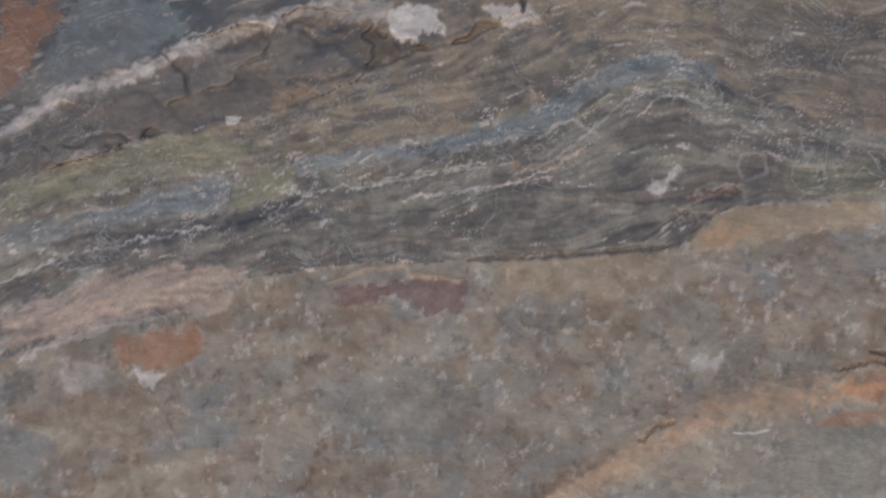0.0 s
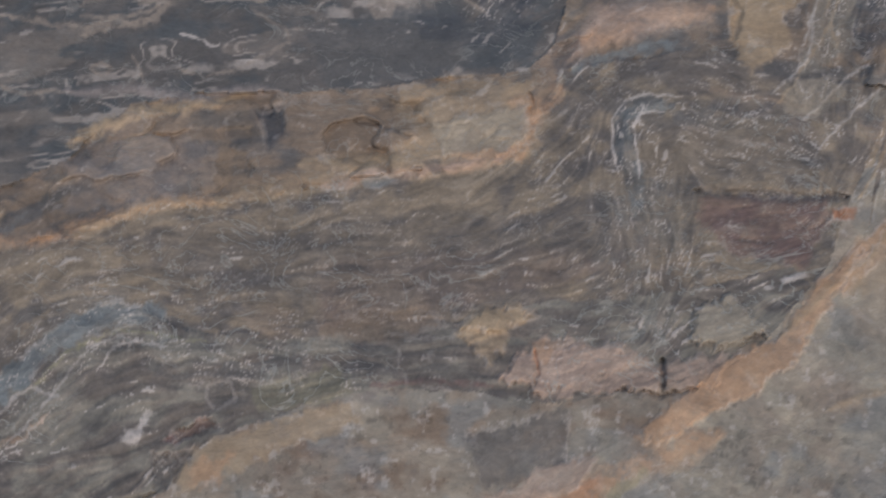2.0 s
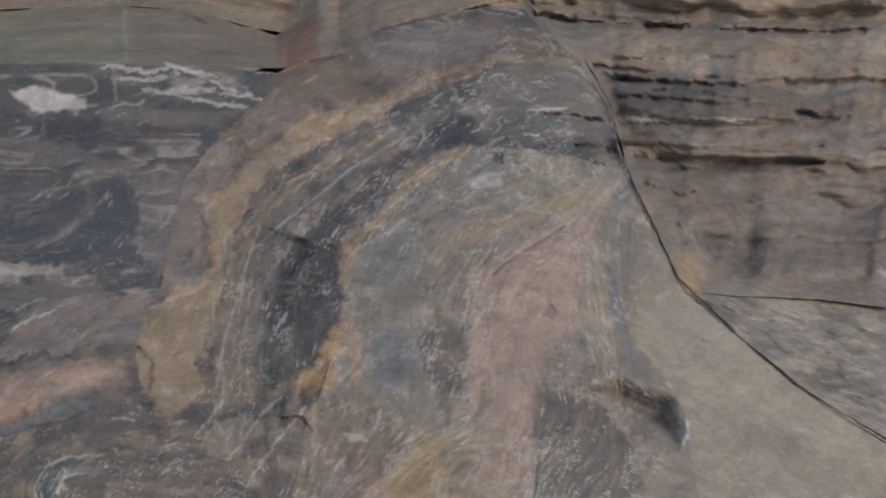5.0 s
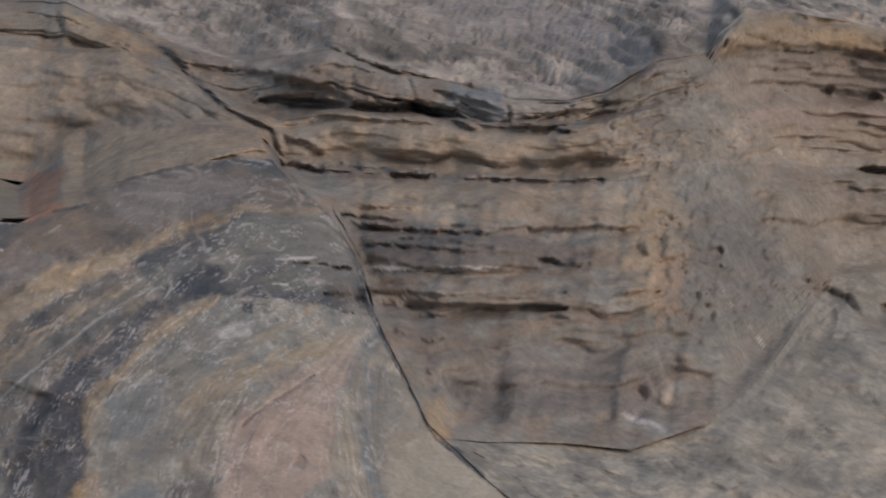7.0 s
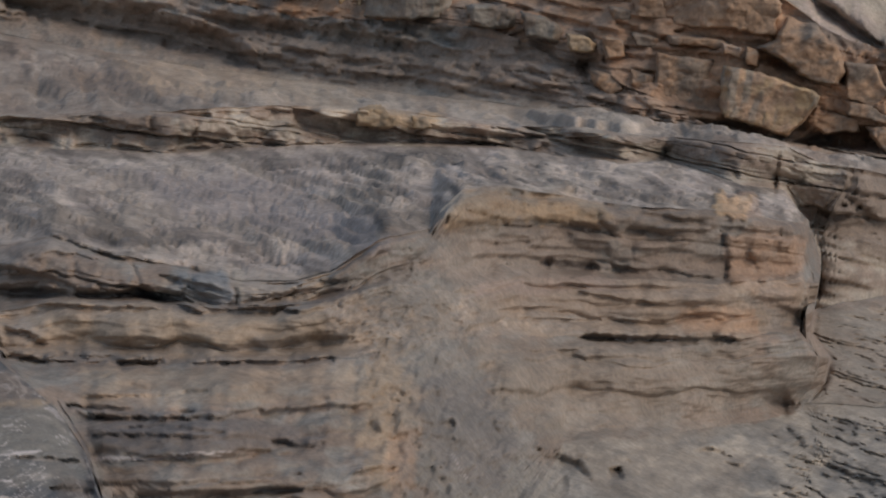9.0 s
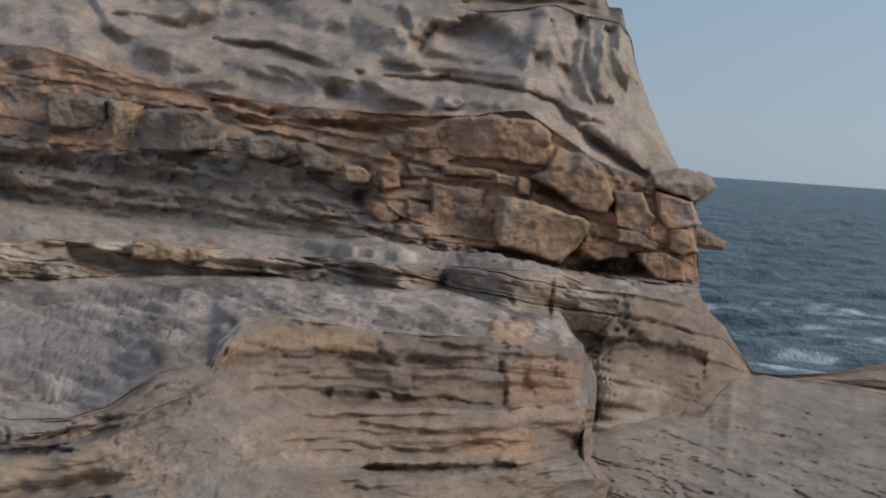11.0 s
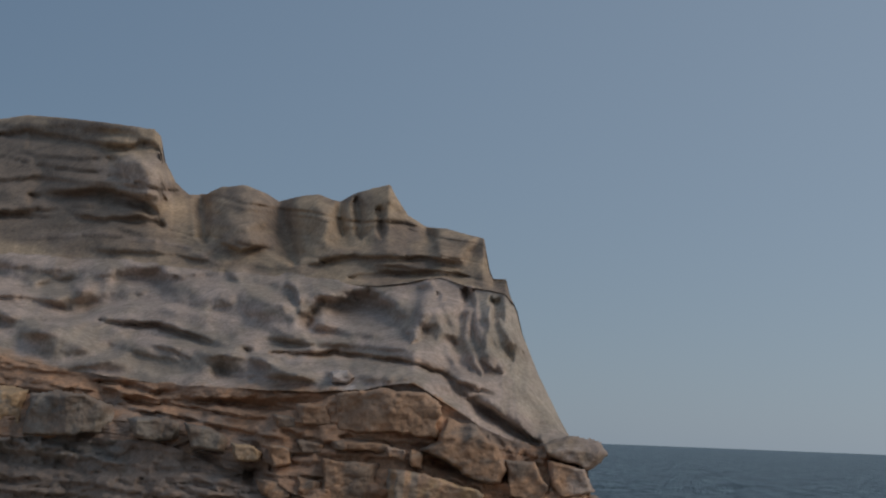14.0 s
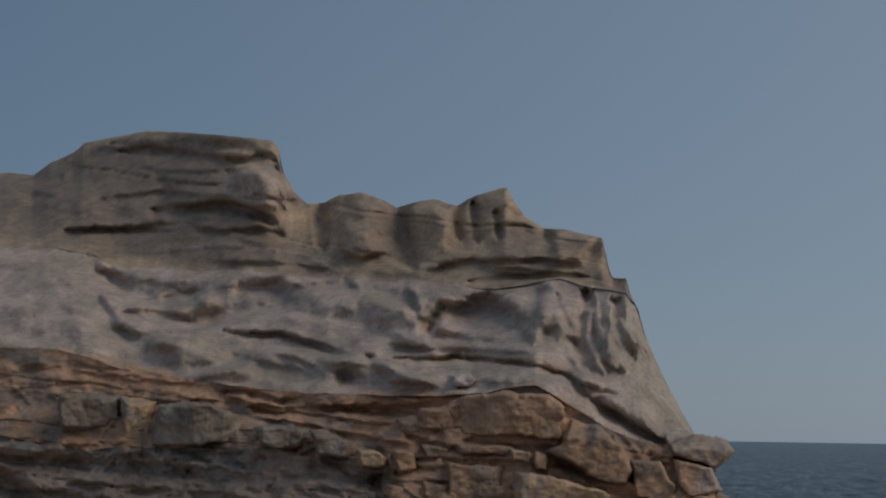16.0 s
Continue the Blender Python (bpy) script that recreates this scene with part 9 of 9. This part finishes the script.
# single blocks that stand out of the cliff and the ledges: outline, how far they stand out, worn edge, facets (from each side), tones
rock_piece([(-2.07, 1.28), (-0.4, 1.6), (0.98, 1.44), (1.59, 1.06), (1.54, -0.14), (-0.31, 0), (-2.07, -0.03)], 0.55, 0.22, (0.52, 0.04, 0.06, 0.05), ("orange", "rust"), "broad orange sandstone block jutting from the cliff", seed=0)
rock_piece([(1.71, 0.62), (2.8, 0.44), (3.58, -0.3), (4.01, -1.1), (3.73, -1.7), (2.71, -1.56), (1.69, -0.89), (0.73, -0.49), (1.5, -0.18)], 0.75, 0.3, (0.05, 0.1, 0.3, 0.05), ("rust", "brown"), "overhanging rust-brown sandstone block", seed=1)
rock_piece([(-0.19, -1.13), (0.73, -1.24), (2.12, -1.55), (3.19, -1.92), (3.04, -2.38), (2.55, -3.09), (2.22, -3.46), (1.53, -3.3), (0.83, -3.09), (0, -3), (-0.32, -2.47)], 0.7, 0.2, (0.1, 0.06, 0.05, 0.05), ("orange", "yellow"), "orange and yellow sandstone block with stained face", seed=2, streaks=True)
rock_piece([(-2.52, -0.92), (-1.34, -0.96), (-0.26, -1), (-0.36, -2.08), (-0.69, -3.31), (-1.72, -2.93), (-2.33, -2.57)], 0.3, 0.2, (0.08, 0.25, 0.06, 0.05), ("brown", "rust"), "brown square sandstone block in the cliff foot", seed=3)
rock_piece([(0.46, -0.47), (1.13, -0.67), (1.05, -1.26), (0.57, -1.17)], 0.5, 0.15, (0.1, 0.2, 0.1, 0.1), ("rust", "sand"), "small rust-brown stone under an orange block", seed=4)
rock_piece([(-0.39, -0.42), (0.46, -0.51), (0.44, -0.96), (-0.26, -0.9)], 0.4, 0.15, (0.2, 0.1, 0.1, 0.1), ("pale", "rust"), "small pale stone under an orange block", seed=5)
rock_piece([(3.79, -0.68), (4.85, -0.78), (5.47, -1.6), (5.08, -2.33), (3.94, -2.04)], 0.5, 0.25, (0.15, 0.1, 0.1, 0.1), ("rust", "brown"), "rust-brown broken rock block of the cliff", seed=6)
rock_piece([(5.19, -0.64), (6.56, -0.92), (6.95, -1.77), (5.89, -2.16), (5.36, -1.61)], 0.45, 0.25, (0.25, 0.05, 0.1, 0.1), ("pale", "rust"), "pale worn rock block at the cliff edge", seed=7)
rock_piece([(5.65, -1.98), (6.6, -1.81), (6.93, -2.61), (6.37, -2.91), (5.84, -2.71)], 0.5, 0.22, (0.2, 0.1, 0.1, 0.1), ("rust", "orange"), "rust-orange worn rock block at the cliff edge", seed=8)
rock_piece([(4.62, -2.78), (5.78, -2.67), (6.77, -3.27), (6.61, -3.86), (5.45, -3.78)], 0.4, 0.25, (0.2, 0.1, 0.1, 0.1), ("rust", "brown"), "rust-brown rock block over a dark hollow", seed=9)
rock_piece([(-15.71, 1.13), (-14.61, 1.27), (-13.64, 1.14), (-13.45, 0.34), (-13.56, -0.27), (-14.9, -0.31), (-15.63, -0.25)], 0.3, 0.25, (0.04, 0.1, 0.08, 0.2), ("grey", "shale_or_shade"), "dark grey stained rock block", seed=10)
rock_piece([(-13.68, 1.1), (-12.93, 1.1), (-12.4, 1.02), (-12.54, 0.2), (-12.66, -0.42), (-13.45, -0.33)], 0.4, 0.2, (0.15, 0.2, 0.1, 0.1), ("grey", "yellow"), "grey and yellow stained rock block", seed=11)
rock_piece([(-12.32, 0.89), (-11.42, 1.03), (-10.46, 0.9), (-9.59, 0.6), (-9.06, -0.23), (-10.2, -0.44), (-11.33, -0.58), (-12.56, -0.57), (-12.47, 0.21)], 0.75, 0.22, (0.38, 0.3, 0.15, 0.05), ("grey", "brown"), "grey weathered boulder block with dark side", seed=12)
rock_piece([(-9.05, 0.2), (-8.13, 0.29), (-7.35, 0.1), (-7.2, -0.52), (-8.08, -0.62), (-8.85, -0.53)], 0.45, 0.25, (0.15, 0.15, 0.1, 0.1), ("grey", "brown"), "rounded grey-brown rock block", seed=13)
rock_piece([(-7.23, 0.1), (-6.37, 0.03), (-5.65, -0.4), (-5.74, -0.95), (-6.91, -0.78)], 0.45, 0.25, (0.12, 0.2, 0.1, 0.1), ("grey", "brown"), "rounded grey-brown rock block", seed=14)
rock_piece([(-5.65, -0.48), (-4.98, -0.52), (-4.42, -0.84), (-4.52, -1.16), (-5.41, -1.17)], 0.5, 0.2, (0.12, 0.2, 0.1, 0.1), ("yellow", "sand"), "small rounded yellow-brown stone", seed=15)
rock_piece([(-4.4, -0.49), (-3.57, -0.6), (-3.38, -1.22), (-4.15, -1.42)], 0.45, 0.25, (0.12, 0.2, 0.1, 0.1), ("rust", "brown"), "rounded rust-brown rock block", seed=16)
rock_piece([(-4.63, -1.62), (-3.74, -1.77), (-3.32, -2.33), (-3.89, -2.65), (-4.5, -2.29)], 0.22, 0.22, (0.15, 0.15, 0.15, 0.1), ("brown", "rust"), "rounded brown rock block", seed=18)
rock_piece([(-3.49, 0.89), (-2.32, 0.95), (-2.08, 0.08), (-3.26, 0.12)], 0.4, 0.25, (0.2, 0.1, 0.1, 0.1), ("orange", "rust"), "orange sandstone block beside a broader one", seed=20)
rock_piece([(-4.26, 0.55), (-3.38, 0.5), (-3.34, -0.08), (-4.13, -0.03)], 0.35, 0.25, (0.2, 0.1, 0.1, 0.1), ("rust", "brown"), "rounded rust-brown rock block", seed=21)
rock_piece([(-2.38, 2.03), (-1.7, 2.16), (-1.39, 1.88), (-1.57, 1.58), (-2.26, 1.58)], 0.4, 0.2, (0.1, 0.1, 0.2, 0.1), ("white", "pale"), "white rounded stone lying on the cliff bench", seed=22)
rock_piece([(-12.67, -3.59), (-11.74, -3.5), (-11.12, -3.76), (-10.79, -4.17), (-11.6, -4.31), (-12.6, -4.24)], 0.3, 0.2, (0.1, 0.2, 0.2, 0.05), ("yellow", "sand"), "pale yellow rock block on the back ledge", seed=23)
rock_piece([(-10.78, -3.65), (-10.11, -3.76), (-9.8, -4.18), (-10.52, -4.27), (-10.76, -4.03)], 0.3, 0.15, (0.1, 0.2, 0.2, 0.05), ("sand", "yellow"), "pale sandy rock block on the back ledge", seed=24)
rock_piece([(5.01, -0.13), (6.11, 0.22), (6.89, 0.07), (7.38, -0.39), (7.05, -0.74), (6.56, -1.04), (5.19, -0.55)], 0.5, 0.3, (0.1, 0.2, 0.5, 0.1), ("pale", "tan"), "pale beak-shaped rock spur above the sea", seed=33)
rock_piece([(6.41, -1.74), (7.28, -1.93), (7.8, -2.21), (7.7, -2.52), (6.64, -2.51)], 0.4, 0.25, (0.1, 0.2, 0.3, 0.1), ("rust", "brown"), "rust-brown pointed rock spur above the sea", seed=34)
rock_piece([(2.38, -2.71), (3.33, -2.37), (4.51, -2.59), (4.63, -3.07), (3.38, -3.28)], 0.25, 0.2, (0.2, 0.1, 0.3, 0.05), ("rust", "brown"), "rust-brown block in a dark hollow", seed=35)
rock_piece([(3.7, -1.86), (4.87, -2.03), (5.67, -2.52), (5.49, -2.83), (3.92, -2.47)], 0.45, 0.2, (0.2, 0.1, 0.3, 0.05), ("rust", "brown"), "rust-brown slab over a dark hollow", seed=36)
rock_piece([(-2.26, -0.22), (-0.5, -0.23), (0.5, -0.47), (-0.27, -0.74), (-2.24, -0.61)], 0.35, 0.15, (0.1, 0.2, 0.3, 0.1), ("rust", "brown"), "thin rust-brown slab between blocks", seed=37)
rock_piece([(-3.43, -0.28), (-2.25, -0.42), (-2.23, -0.81), (-3.21, -0.82)], 0.3, 0.15, (0.1, 0.2, 0.3, 0.1), ("brown", "rust"), "rounded brown rock block", seed=38)
rock_piece([(-3.37, -1.45), (-2.38, -1.69), (-2.33, -2.67), (-3.33, -2.23)], 0.3, 0.2, (0.15, 0.1, 0.2, 0.1), ("brown", "rust"), "rounded brown rock block", seed=39)
